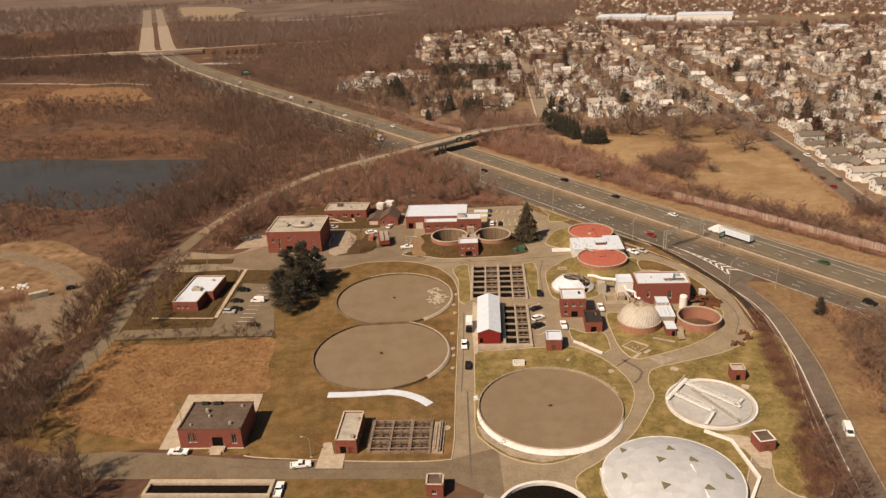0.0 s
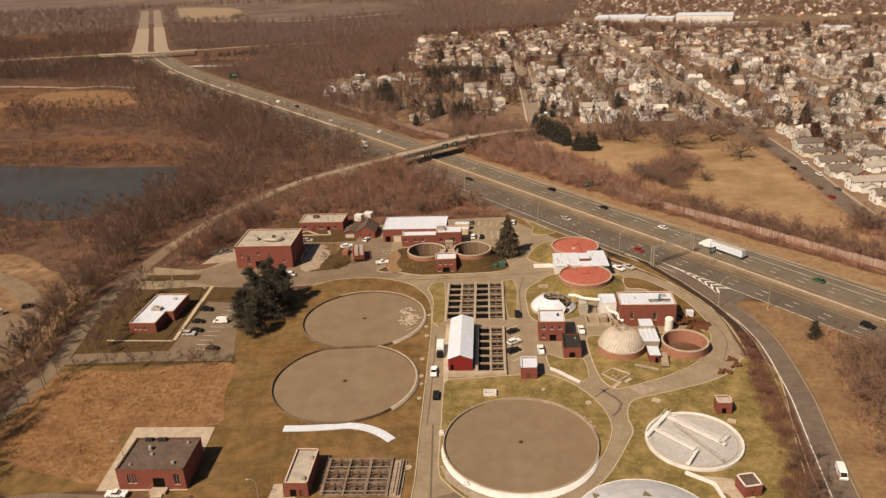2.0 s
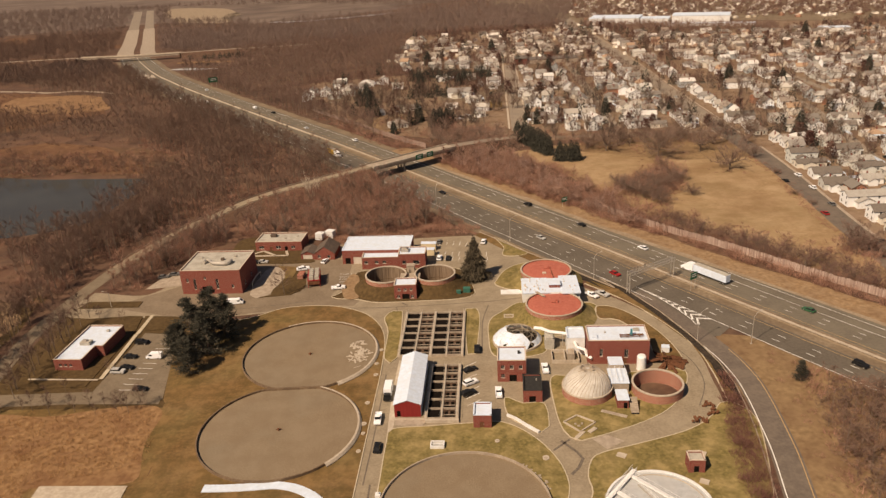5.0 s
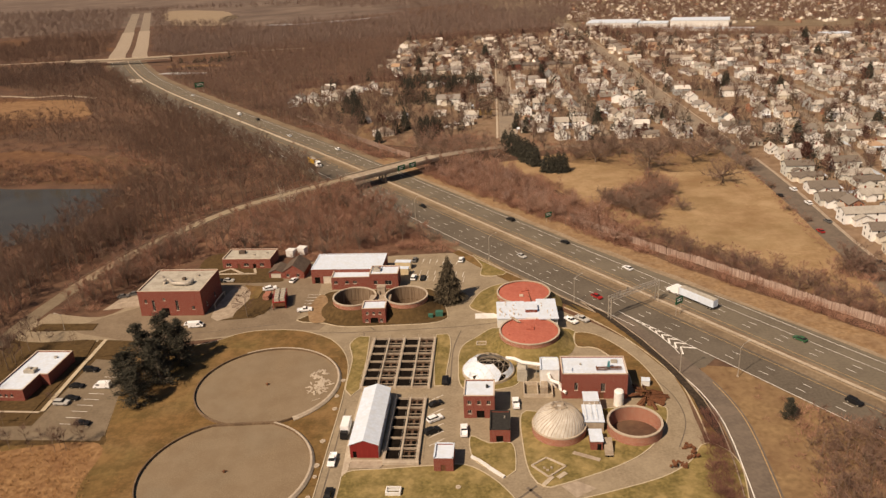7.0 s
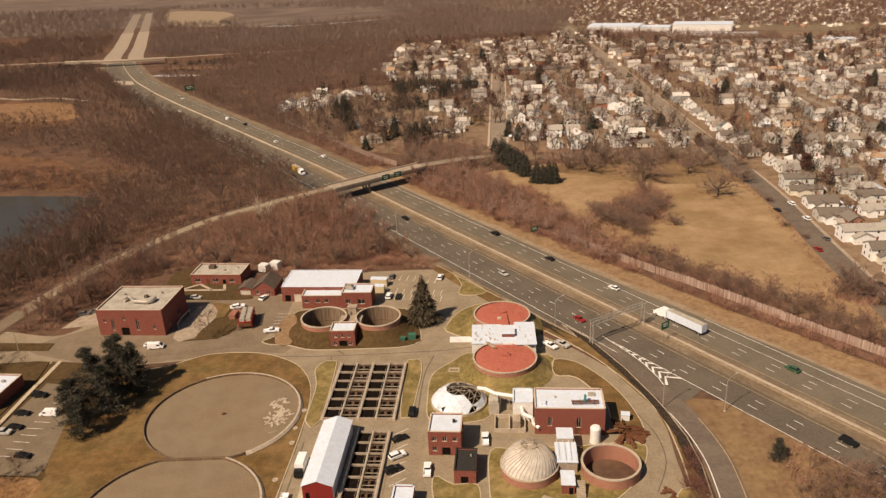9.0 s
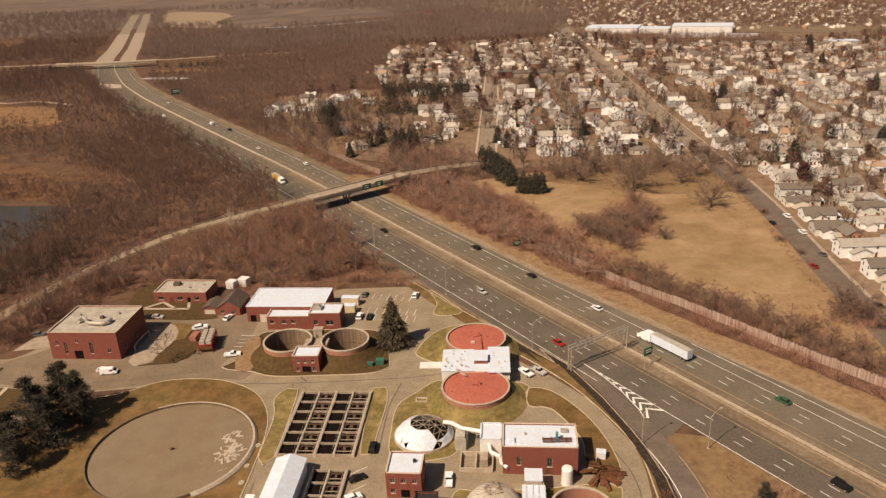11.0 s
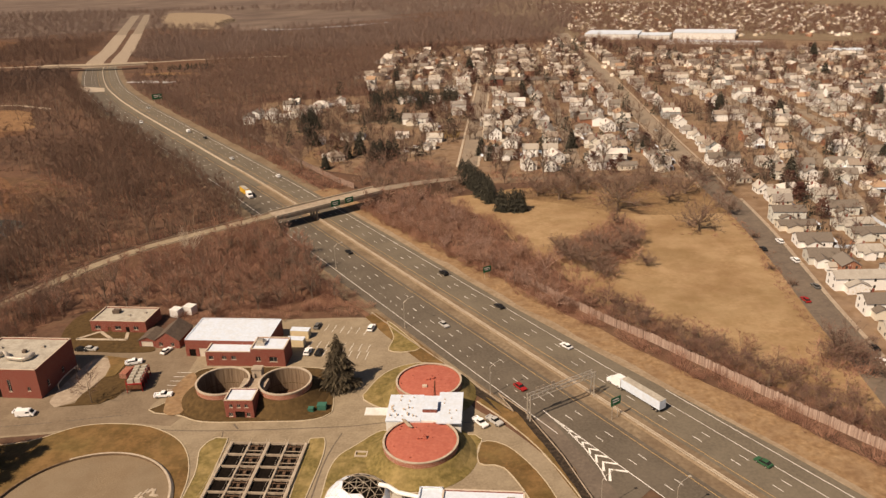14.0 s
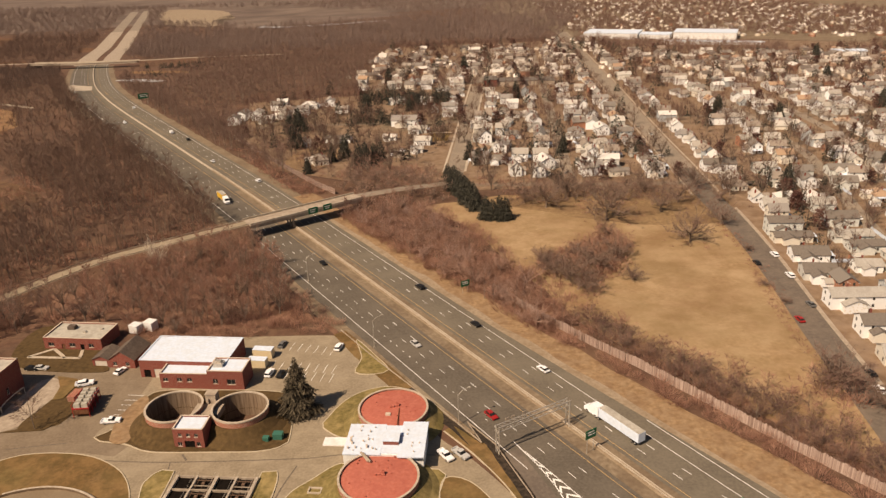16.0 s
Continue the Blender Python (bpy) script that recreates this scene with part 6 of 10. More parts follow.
part("roof", boxes((-0.2, 5.4, -0.7, 7.6, 3.302, 3.55), (0.4, 4.8, 7.61, 12.2, 4.602, 4.85)), "roof_white", lk)
part("porch_wall", boxes((0.9, 4.0, -8.6, -3.4, 0, 2.9)), "brick", lk)
part("porch_roof", boxes((0.7, 4.2, -8.8, -3.2, 2.902, 3.1)), "roof_white", lk)
part("porch_door", boxes((2.6, 3.6, -8.66, -8.58, 0, 2.1)), "dark", lk)
for k in range(10):
    part("step", boxes((4.4, 6.6, -11.5 + 0.55 * k, -11.5 + 0.55 * (k + 1), 0, 0.2 + 0.24 * k)), "concrete_old", lk)
bm = bmesh.new()
for s in (0.4, 2.0, 3.4, 4.9):
    bar(bm, (s, -0.4, 4.5), (s, 7.4, 4.5), 0.05, 4)
    for k in range(6):
        bar(bm, (s, k * 1.5, 3.5), (s, k * 1.5, 4.5), 0.04, 4)
part("handrail", bm, "pipe_white", lk)
# white vessel and ducting
ves = thing("storage_vessel", "upright white storage vessel", "tank", at(85.6, 247.6, 0, 0))
part("shell", lathe(bmesh.new(), [(1.4, 0.1), (1.4, 4.6), (1.1, 5.0), (0, 5.15)], 24), "pipe_white", ves)
part("base", lathe(bmesh.new(), [(1.6, 0.0), (1.6, 0.2), (0, 0.2)], 24), "concrete", ves)
dt = thing("duct", "white overhead duct from the dome to the annex", "duct")
bm = bmesh.new()
P = [(55.2, 268.6, 5.0), (57.5, 267.6, 5.2), (60, 265.6, 4.9), (66, 263.5, 4.9)]
for a, b_ in zip(P, P[1:]):
    bar(bm, a, b_, 0.55, 10)
part("pipe", bm, "pipe_white", dt)
bm = bmesh.new()
P = [(67, 259.5, 4.4), (67.2, 255.6, 4.4), (69.6, 253.8, 4.2), (69.8, 253.4, 2.6), (71.2, 251.6, 2.4)]
for a, b_ in zip(P, P[1:]):
    bar(bm, a, b_, 0.5, 10)
part("pipe", bm, "pipe_white", dt)
for x, y in ((58.5, 266.6), (61.5, 265), (64, 264)):
    part("support", bar(bmesh.new(), (x, y, 0), (x, y, 4.5), 0.12, 6), "metal", dt)
ob = thing("chemical_bund", "pale concrete bund with low walls", "bund", at(59.0, 253.6, 0.05, -5))
for q in ((0, 8.6, 0, 0.3, 0, 1.2), (0, 0.3, 0.3, 6.7, 0, 1.2), (4, 4.3, 0.3, 6.7, 0, 1.2), (8.3, 8.6, 0.3, 6.7, 0, 1.2), (0, 8.6, 6.7, 7, 0, 1.2)):
    part("low_wall", boxes(q), "concrete", ob)
part("pump_box", boxes((5.2, 7.2, 2.0, 5.6, 0, 2.2)), "concrete_old", ob)
ob = tagged(put("silo_box", boxes((0, 3.0, 0, 5.2, 0, 3.6), (0.3, 2.7, 0.3, 4.9, 3.6, 4.1)), "roof_pale"), "tan steel equipment box", "box")
ob.matrix_world = at(58.0, 262.5, 0.05, -5)

# ---- covered clarifier, big white cover, dark tank ----
cl = thing("clarifier", "round concrete clarifier with grey water and white walkways", "clarifier")
CX, CY, CR = 74.6, 186.6, 12.6
ring_wall("wall", cl, CX, CY, CR, 0, 1.0, "white_wall", 0.5)
part("water", lathe(bmesh.new(), [(CR - 0.45, 0.6), (0, 0.6)], 64, cx=CX, cy=CY), "ice", cl, "pale grey water surface")
part("weir", lathe(bmesh.new(), [(CR - 1.5, 0.62), (CR - 1.5, 0.85), (CR - 1.65, 0.85), (CR - 1.65, 0.62)], 64, cx=CX, cy=CY), "concrete", cl)


def walkbridge(b, a, c, w=1.1, z=1.35, rail=True, material="pipe_white"):
    a, c = Vector((*a, 0)), Vector((*c, 0))
    part("walkway", strip(bmesh.new(), [a, c], w, z - 0.3, z), material, b)
    if rail:
        bm = bmesh.new()
        d = (c - a).normalized()
        nrm = Vector((-d.y, d.x, 0)) * w / 2
        for s in (nrm, -nrm):
            for hz in (0.5, 1.0):
                bar(bm, a + s + Vector((0, 0, z + hz)), c + s + Vector((0, 0, z + hz)), 0.04, 4)
            L = (c - a).length
            for k in range(int(L / 1.5) + 1):
                p = a + d * min(L, k * 1.5) + s
                bar(bm, (p.x, p.y, z), (p.x, p.y, z + 1.0), 0.035, 4)
        part("handrail", bm, "pipe_white", b)


walkbridge(cl, (65.6, 191.5), (73.6, 181.6), 1.1)
walkbridge(cl, (70.5, 196.8), (81.8, 183.2), 1.1)
walkbridge(cl, (62.6, 189.0), (71.5, 199.2), 1.2)
walkbridge(cl, (73.6, 181.6), (69.6, 176.2), 0.9)
walkbridge(cl, (71.2, 194.0), (79.0, 176.8), 0.5, 1.1, True, "metal")
walkbridge(cl, (80.5, 183.8), (83.8, 187.0), 0.8)
cp = thing("pipeline", "white covered pipe along the lawn", "pipe")
part("pipe", strip(bmesh.new(), [(68.4, 173.9), (74.0, 169.2), (75.3, 153.8), (70.2, 146.0), (66, 138)], 0.8, 0.1, 0.9), "pipe_white", cp)
bd = thing("cover_dome", "large low white faceted tank cover with triangular vents", "dome")
DX, DY, DR = 53.6, 153.6, 17.0
part("wall", lathe(bmesh.new(), [(DR + 0.3, 0), (DR + 0.3, 1.9), (DR - 0.2, 1.9)], 96, cx=DX, cy=DY), "white_wall", bd)
dome_parts(bd, facet_dome(DX, DY, DR, 1.85, 3.4, 6, 30), "dome_white", None, gap=0.004)
for k, (x, y) in enumerate(((44.0, 164.0), (55.2, 161.9), (51.4, 157.2), (59.2, 156.7), (41.8, 153.5), (66.2, 151.4), (50, 148), (60, 147))):
    z = 1.85 + 3.4 * (1 - ((x - DX) ** 2 + (y - DY) ** 2) / DR ** 2) + 0.12
    bm = bmesh.new()
    lathe(bm, [(1.45, z - 0.3), (1.45, z + 0.02), (0.0, z + 0.1)], 3, radians(90 * (k % 2)), radians(90 * (k % 2) + 360), x, y)
    part("vent", bm, "vent_green", bd, "small olive triangular vent")
part("ridge_pipe", bar(bmesh.new(), (58.2, 154.6, 5.0), (59.5, 138.5, 3.2), 0.3, 8), "pipe_white", bd)
part("porch", boxes((36.6, 38.2, 156.6, 158.8, 0, 2.1)), "white_wall", bd)
dk = thing("round_tank", "round tank with white rim and dark water", "tank")
ring_wall("wall", dk, 20.6, 144.2, 11.6, 0, 1.6, "white_wall", 0.8)
part("water", lathe(bmesh.new(), [(10.9, 0.7), (0, 0.7)], 48, cx=20.6, cy=144.2), "dark", dk)
lt = thing("long_tank", "long concrete tank with dark water", "tank", at(-79.5, 158.6, 0, -4.5))
part("wall", boxes((0, 33, 0, 0.8, 0, 1.1), (0, 33, 4.6, 6.2, 0, 1.1), (0, 0.8, 0.8, 4.6, 0, 1.1), (32.2, 33, 0.8, 4.6, 0, 1.1)), "concrete", lt)
part("water", boxes((0.8, 32.2, 0.8, 4.6, 0.1, 0.42)), "dark", lt)

ob = thing("roof_blower", "teal blower and rusty pipes on the process building", "machine", at(70.0, 252.2, 8.0, -5))
part("motor", boxes((13.2, 14.2, 3.2, 4.4, 0, 0.5), (13.4, 14.0, 3.5, 4.1, 0.5, 2.3)), "teal", ob)
bm = bmesh.new()
for y, z in ((2.2, 0.5), (3.0, 0.5), (3.8, 0.35)):
    bar(bm, (10.0, y, z), (17.4, y + 0.4, z), 0.13, 6)
for x in (10.2, 12.4, 16.0):
    bar(bm, (x, 2.0, 0.5), (x, 4.2, 0.5), 0.1, 6)
part("pipe", bm, "rust", ob)
sf = thing("foundation_frame", "square of pale concrete kerbs on the lawn", "foundation")
Q = [(57.6, 222.0), (61.7, 224.9), (66.2, 221.1), (61.3, 217.2)]
for p, q in zip(Q, Q[1:] + Q[:1]):
    part("kerb", strip(bmesh.new(), [p, q], 0.45, 0.1, 0.5), "concrete", sf)
part("slab", strip(bmesh.new(), [(62.3, 217.4), (59.6, 214.3)], 1.1, 0.1, 0.36), "concrete", sf)
part("slab", strip(bmesh.new(), [(63.6, 216.8), (65.8, 218.6)], 1.2, 0.1, 0.4), "concrete", sf)
part("rubble", boxes((61.0, 61.8, 219.6, 220.2, 0.15, 0.45), (62.2, 62.7, 220.4, 221.1, 0.15, 0.5), (60.4, 60.9, 220.6, 221.2, 0.15, 0.4)), "concrete_old", sf)
sheet("road_patch", [(63.9, 214.1), (68.0, 215.6), (72.4, 212.5), (67.0, 209.4)], 0.075, "concrete_old", "pale patch in the road", "road", smooth=False)
tagged(put("footpath", strip(bmesh.new(), [(69.0, 226.6), (75.4, 223.0)], 1.2, 0.12, 0.34), "concrete_old"), "short pale concrete footpath", "path", kind="structure")
for x, y, w, d in ((70, 206.3, 2.4, 1.8), (87.6, 194.6, 2.2, 1.8), (90.5, 205.5, 2.2, 1.6)):
    ob = tagged(put("slab", boxes((-w / 2, w / 2, -d / 2, d / 2, 0, 0.25)), "concrete"), "small pale concrete slab on the grass", "slab")
    ob.matrix_world = at(x, y, 0.18, -30)
tagged(put("retaining_wall", strip(bmesh.new(), curve_pts([(42.3, 226.6), (44.5, 224.6), (47, 221.4), (50.2, 217.8)], False, 1.5), 0.7, 0.1, 0.75), "white_wall"), "low white retaining wall round the lawn", "wall")
sheet("concrete_apron", [(69.8, 173.3), (78.9, 170.9), (82.4, 163.2), (79.6, 157.0), (77.4, 158), (76.2, 165)], 0.33, "concrete", "pale concrete apron beside the hut", "pavement", smooth=False)

du = thing("roof_duct", "curved pale duct on the brick plant building", "duct", at(-77.6, 320.6, 9.7, -5))
bm = bmesh.new()
P = curve_pts([(7.6, 7.0), (7.9, 9.0), (9.6, 8.4), (11.4, 6.2), (14.2, 5.6), (16.6, 5.4), (18.2, 6.4), (18.2, 9.0)], False, 0.7)
rings = []
for k, p in enumerate(P):
    d = (P[min(k + 1, len(P) - 1)] - P[max(k - 1, 0)]).normalized()
    rings.append([bm.verts.new((p.x - d.y * 0.62 * math.cos(a), p.y + d.x * 0.62 * math.cos(a), 1.0 + 0.62 * math.sin(a))) for a in [j * math.pi / 5 for j in range(10)]])
for r_, q in zip(rings, rings[1:]):
    for j in range(10):
        bm.faces.new((r_[j], r_[(j + 1) % 10], q[(j + 1) % 10], q[j]))
bm.faces.new(rings[0])
bm.faces.new(rings[-1])
part("pipe", bm, "metal", du)
for x, y in ((7.6, 7.0), (11.4, 6.2), (16.6, 5.4), (18.2, 9.0)):
    part("stand", boxes((x - 0.3, x + 0.3, y - 0.3, y + 0.3, 0, 0.7)), "metal", du)
pa = thing("pipe_arch", "bent pale steel pipe beside the brick building", "pipe")
bm = bmesh.new()
P = [(-50.5, 323.2, 0.1), (-50.5, 323.2, 2.2), (-50.3, 327.0, 2.6), (-49.8, 331.0, 2.6), (-49.6, 334.5, 2.2), (-49.6, 334.5, 0.1)]
for a, b_ in zip(P, P[1:]):
    bar(bm, a, b_, 0.16, 6)
part("pipe", bm, "metal", pa)

ob = thing("porch", "pale concrete entrance porch before the brick building", "porch", at(-75.4, 178.8, 0.2, -4))
part("landing", boxes((8.6, 12.8, -2.2, -0.02, 0, 0.6)), "concrete", ob)
for k in range(3):
    part("step", boxes((9.2, 12.2, -2.2 - 0.35 * (k + 1), -2.2 - 0.35 * k, 0, 0.45 - 0.15 * k)), "concrete", ob)
bm = bmesh.new()
for x in (8.7, 12.7):
    bar(bm, (x, -2.1, 1.6), (x, -0.1, 1.6), 0.04, 4)
    bar(bm, (x, -2.1, 0.6), (x, -2.1, 1.6), 0.04, 4)
part("handrail", bm, "metal", ob)

# ---- plants ----
RNG = np.random.default_rng(11)


def prisms(A, B, ra, rb, n=3):
    """Thin tapered bars from the points A to B (k x 3 each)."""
    d = B - A
    d = d / np.maximum(np.linalg.norm(d, axis=1, keepdims=True), 1e-6)
    ref = np.where(np.abs(d[:, 2:3]) > 0.9, np.array([[1.0, 0, 0]]), np.array([[0, 0, 1.0]]))
    x = np.cross(d, ref)
    x /= np.maximum(np.linalg.norm(x, axis=1, keepdims=True), 1e-6)
    y = np.cross(d, x)
    k = len(A)
    ang = np.arange(n) * 2 * np.pi / n
    off = x[:, None, :] * np.cos(ang)[None, :, None] + y[:, None, :] * np.sin(ang)[None, :, None]
    V = np.concatenate([A[:, None] + off * np.reshape(ra, (-1, 1, 1)), B[:, None] + off * np.reshape(rb, (-1, 1, 1))], 1).reshape(-1, 3)
    F = []
    for i in range(n):
        j = (i + 1) % n
        F += [(i, j, n + j), (i, n + j, n + i)]
    F = (np.array(F)[None] + (np.arange(k) * 2 * n)[:, None, None]).reshape(-1, 3)
    return V, F


def slivers(A, B, w, rng):
    """One narrow triangle from each A to B."""
    side = np.cross(B - A, rng.normal(size=A.shape))
    side /= np.maximum(np.linalg.norm(side, axis=1, keepdims=True), 1e-6)
    V = np.stack([A + side * w, A - side * w, B], 1).reshape(-1, 3)
    return V, np.arange(len(A) * 3).reshape(-1, 3)


def join(*parts):
    V, F, I, o = [], [], [], 0
    for v, f, i in parts:
        V.append(v)
        F.append(f + o)
        I.append(np.full(len(f), i) if np.isscalar(i) else i)
        o += len(v)
    return np.concatenate(V), np.concatenate(F), np.concatenate(I)


def bare_tree(rng, h, spread, limbs, twigs, tw, low=0.25, up=0.8, loose=0.55, reach=1.0, limb_mat=0):
    """A leafless tree: trunk, limbs and a fan of twigs."""
    bend = rng.normal(size=(4, 2)) * h * 0.02
    T = np.array([[bend[i, 0] * i / 3, bend[i, 1] * i / 3, h * f] for i, f in enumerate((0, 0.3, 0.6, 0.92))])
    rad = h * np.array([0.011, 0.0085, 0.0055, 0.0018])
    p1 = prisms(T[:-1], T[1:], rad[:-1], rad[1:], 4)
    f = rng.uniform(low, 0.88, limbs)
    base = np.stack([np.interp(f, (0, 0.3, 0.6, 0.92), T[:, i]) for i in range(3)], 1)
    az = rng.uniform(0, 2 * np.pi, limbs)
    ln = spread * (1.15 - 0.75 * f) * rng.uniform(0.65, 1.15, limbs)
    lift = rng.uniform(0.35, 1.0, limbs) * up
    tip = base + np.stack([np.cos(az) * ln, np.sin(az) * ln, lift * ln], 1)
    r0 = h * 0.0042 * (1.1 - f)
    p2 = prisms(base, tip, r0, r0 * 0.25, 3)
    k = rng.integers(0, limbs, twigs)
    s = rng.uniform(0.25, 1.0, twigs)[:, None]
    a = base[k] * (1 - s) + tip[k] * s
    d = (tip - base)[k]
    d /= np.linalg.norm(d, axis=1, keepdims=True)
    d = d * 0.55 + rng.normal(size=(twigs, 3)) * loose + np.array([0, 0, 0.9 - loose])
    b = a + d * (h * reach * rng.uniform(0.08, 0.2, twigs))[:, None]
    b[:, 2] = np.maximum(b[:, 2], 0.1)
    p3 = slivers(a, b, tw * rng.uniform(0.5, 1.2, (twigs, 1)), rng)
    return join((*p1, 0), (*p2, limb_mat), (*p3, 1))


def spreading_tree(rng, h, spread, limbs, subs, twigs, tw, low=0.12, rise=0.55):
    """A broad bare tree: short trunk, long limbs that fork twice, and short twigs at their ends."""
    fork = np.array([0, 0, h * 0.22])
    parts = [(*prisms(np.array([[0, 0, 0.0]]), fork[None], np.array([h * 0.024]), np.array([h * 0.018]), 6), 0)]
    az = np.arange(limbs) * 2 * np.pi / limbs + rng.normal(size=limbs) * 0.3
    el = rng.uniform(low, 1.25, limbs)
    ln = spread * rng.uniform(0.7, 1.1, limbs)
    d = np.stack([np.cos(az) * np.cos(el), np.sin(az) * np.cos(el), np.sin(el) * h * 0.95 / spread * rise + 0.12], 1)
    base = np.repeat(fork[None], limbs, 0) * rng.uniform(0.7, 1.3, (limbs, 1))
    mid = base + d * (ln * 0.5)[:, None] + rng.normal(size=(limbs, 3)) * 0.05 * spread
    tip = mid + d * (ln * 0.5)[:, None] * np.array([1, 1, 0.8]) + rng.normal(size=(limbs, 3)) * 0.08 * spread
    r0 = np.full(limbs, h * 0.011)
    parts.append((*prisms(base, mid, r0, r0 * 0.6, 4), 0))
    parts.append((*prisms(mid, tip, r0 * 0.6, r0 * 0.2, 3), 0))
    k = rng.integers(0, limbs, subs)
    q = rng.uniform(0.15, 1.0, subs)[:, None]
    a = np.where(q < 0.5, base[k] * (1 - 2 * q) + mid[k] * 2 * q, mid[k] * (2 - 2 * q) + tip[k] * (2 * q - 1))
    dd = d[k] * 0.6 + rng.normal(size=(subs, 3)) * 0.5 + np.array([0, 0, 0.25])
    b = a + dd * (spread * rng.uniform(0.14, 0.34, subs))[:, None]
    b[:, 2] = np.maximum(b[:, 2], 0.3)
    parts.append((*prisms(a, b, np.full(subs, h * 0.0042), np.full(subs, h * 0.0012), 3), 0))
    k = rng.integers(0, subs, twigs)
    q = rng.uniform(0.15, 1.05, twigs)[:, None]
    a2 = a[k] * (1 - q) + b[k] * q
    b2 = a2 + ((b - a)[k] * 0.18 + rng.normal(size=(twigs, 3)) * 0.045 * spread)
    b2[:, 2] = np.maximum(b2[:, 2], 0.1)
    parts.append((*slivers(a2, b2, tw * rng.uniform(0.6, 1.3, (twigs, 1)), rng), 1))
    return join(*parts)


def shrub_clump(rng, h, r, n, w):
    az = rng.uniform(0, 2 * np.pi, n)
    q = np.sqrt(rng.uniform(0, 1, n)) * r
    a = np.stack([np.cos(az) * q * 0.6, np.sin(az) * q * 0.6, np.zeros(n)], 1)
    t = rng.uniform(0.0, 0.7, n)
    b = a + np.stack([np.cos(az) * q * 0.8, np.sin(az) * q * 0.8, np.sqrt(np.maximum(0, 1 - (q / r) ** 2 * 0.7)) * h * rng.uniform(0.6, 1.1, n)], 1) + rng.normal(size=(n, 3)) * 0.12 * r
    a = a * (1 - t[:, None]) + b * t[:, None]
    b[:, 2] = np.maximum(b[:, 2], 0.15)
    v, f = slivers(a, b, w * rng.uniform(0.5, 1.3, (n, 1)), rng)
    return v, f, np.ones(len(f), int)


def conifer(rng, h, r, n, w, full=0.12, power=0.8, uneven=1.0):
    """A needle tree: drooping sprays round a trunk, in uneven tiers."""
    v1, f1 = prisms(np.array([[0, 0, 0.0]]), np.array([[0, 0, h * 0.97]]), np.array([h * 0.016]), np.array([0.02]), 5)
    z = h * (full + (1 - full) * (1 - np.sqrt(rng.uniform(0, 1, n))))
    tier = 1 + 0.18 * np.sin(z / h * 40 + rng.uniform(0, 6))
    az = rng.uniform(0, 2 * np.pi, n)
    lump = 1 + uneven * (0.2 * np.sin(az * 3 + z * 0.9) + 0.14 * np.sin(az * 5 - z * 1.7))
    ro = r * (1 - z / h) ** power * tier * lump + 0.15
    q = rng.uniform(0.35, 1.0, n)
    a = np.stack([np.cos(az) * ro * q * 0.75, np.sin(az) * ro * q * 0.75, z + 0.02 * h], 1)
    az2 = az + rng.normal(size=n) * 0.25
    b = np.stack([np.cos(az2) * ro * q * 1.1, np.sin(az2) * ro * q * 1.1, z - ro * 0.16 + rng.normal(size=n) * 0.012 * h], 1)
    v2, f2 = slivers(b, a, w * rng.uniform(0.6, 1.3, (n, 1)), rng)
    return join((v1, f1, 0), (v2, f2, 1))


def pine(rng, h, r, n, w, low=0.05):
    """A full old pine: uneven clumps of short sprays on level boughs."""
    v1, f1 = prisms(np.array([[0, 0, 0.0]]), np.array([[0, 0, h * 0.95]]), np.array([h * 0.018]), np.array([0.04]), 6)
    boughs = 85
    z = h * (low + (0.98 - low) * np.linspace(0, 1, boughs) ** 0.85)
    s = z / h
    az = rng.uniform(0, 2 * np.pi, boughs)
    ro = r * (1.02 - s) ** 0.6 * np.minimum(1.0, 0.6 + 2.2 * s) * rng.uniform(0.4, 1.2, boughs) + 0.25
    tip = np.stack([np.cos(az) * ro, np.sin(az) * ro, z + 0.02 * ro], 1)
    root = np.stack([np.zeros(boughs), np.zeros(boughs), z - 0.1 * ro], 1)
    v2, f2 = prisms(root, tip, np.full(boughs, 0.1), np.full(boughs, 0.03), 3)
    k = rng.integers(0, boughs, n)
    q = rng.uniform(0.25, 1.02, n) ** 0.7
    size = (0.3 + 0.12 * ro[k])[:, None]
    a = root[k] * (1 - q[:, None]) + tip[k] * q[:, None] + rng.normal(size=(n, 3)) * size * np.array([0.9, 0.9, 0.35])
    d = rng.normal(size=(n, 3)) * 0.5 + np.stack([np.cos(az[k]) * 0.5, np.sin(az[k]) * 0.5, np.full(n, 0.25)], 1)
    b = a + d * rng.uniform(0.5, 1.1, (n, 1))
    a[:, 2] = np.maximum(a[:, 2], 0.2)
    b[:, 2] = np.maximum(b[:, 2], 0.1)
    v3, f3 = slivers(a, b, w * rng.uniform(0.6, 1.3, (n, 1)), rng)
    return join((v1, f1, 0), (v2, f2, 0), (v3, f3, 1))


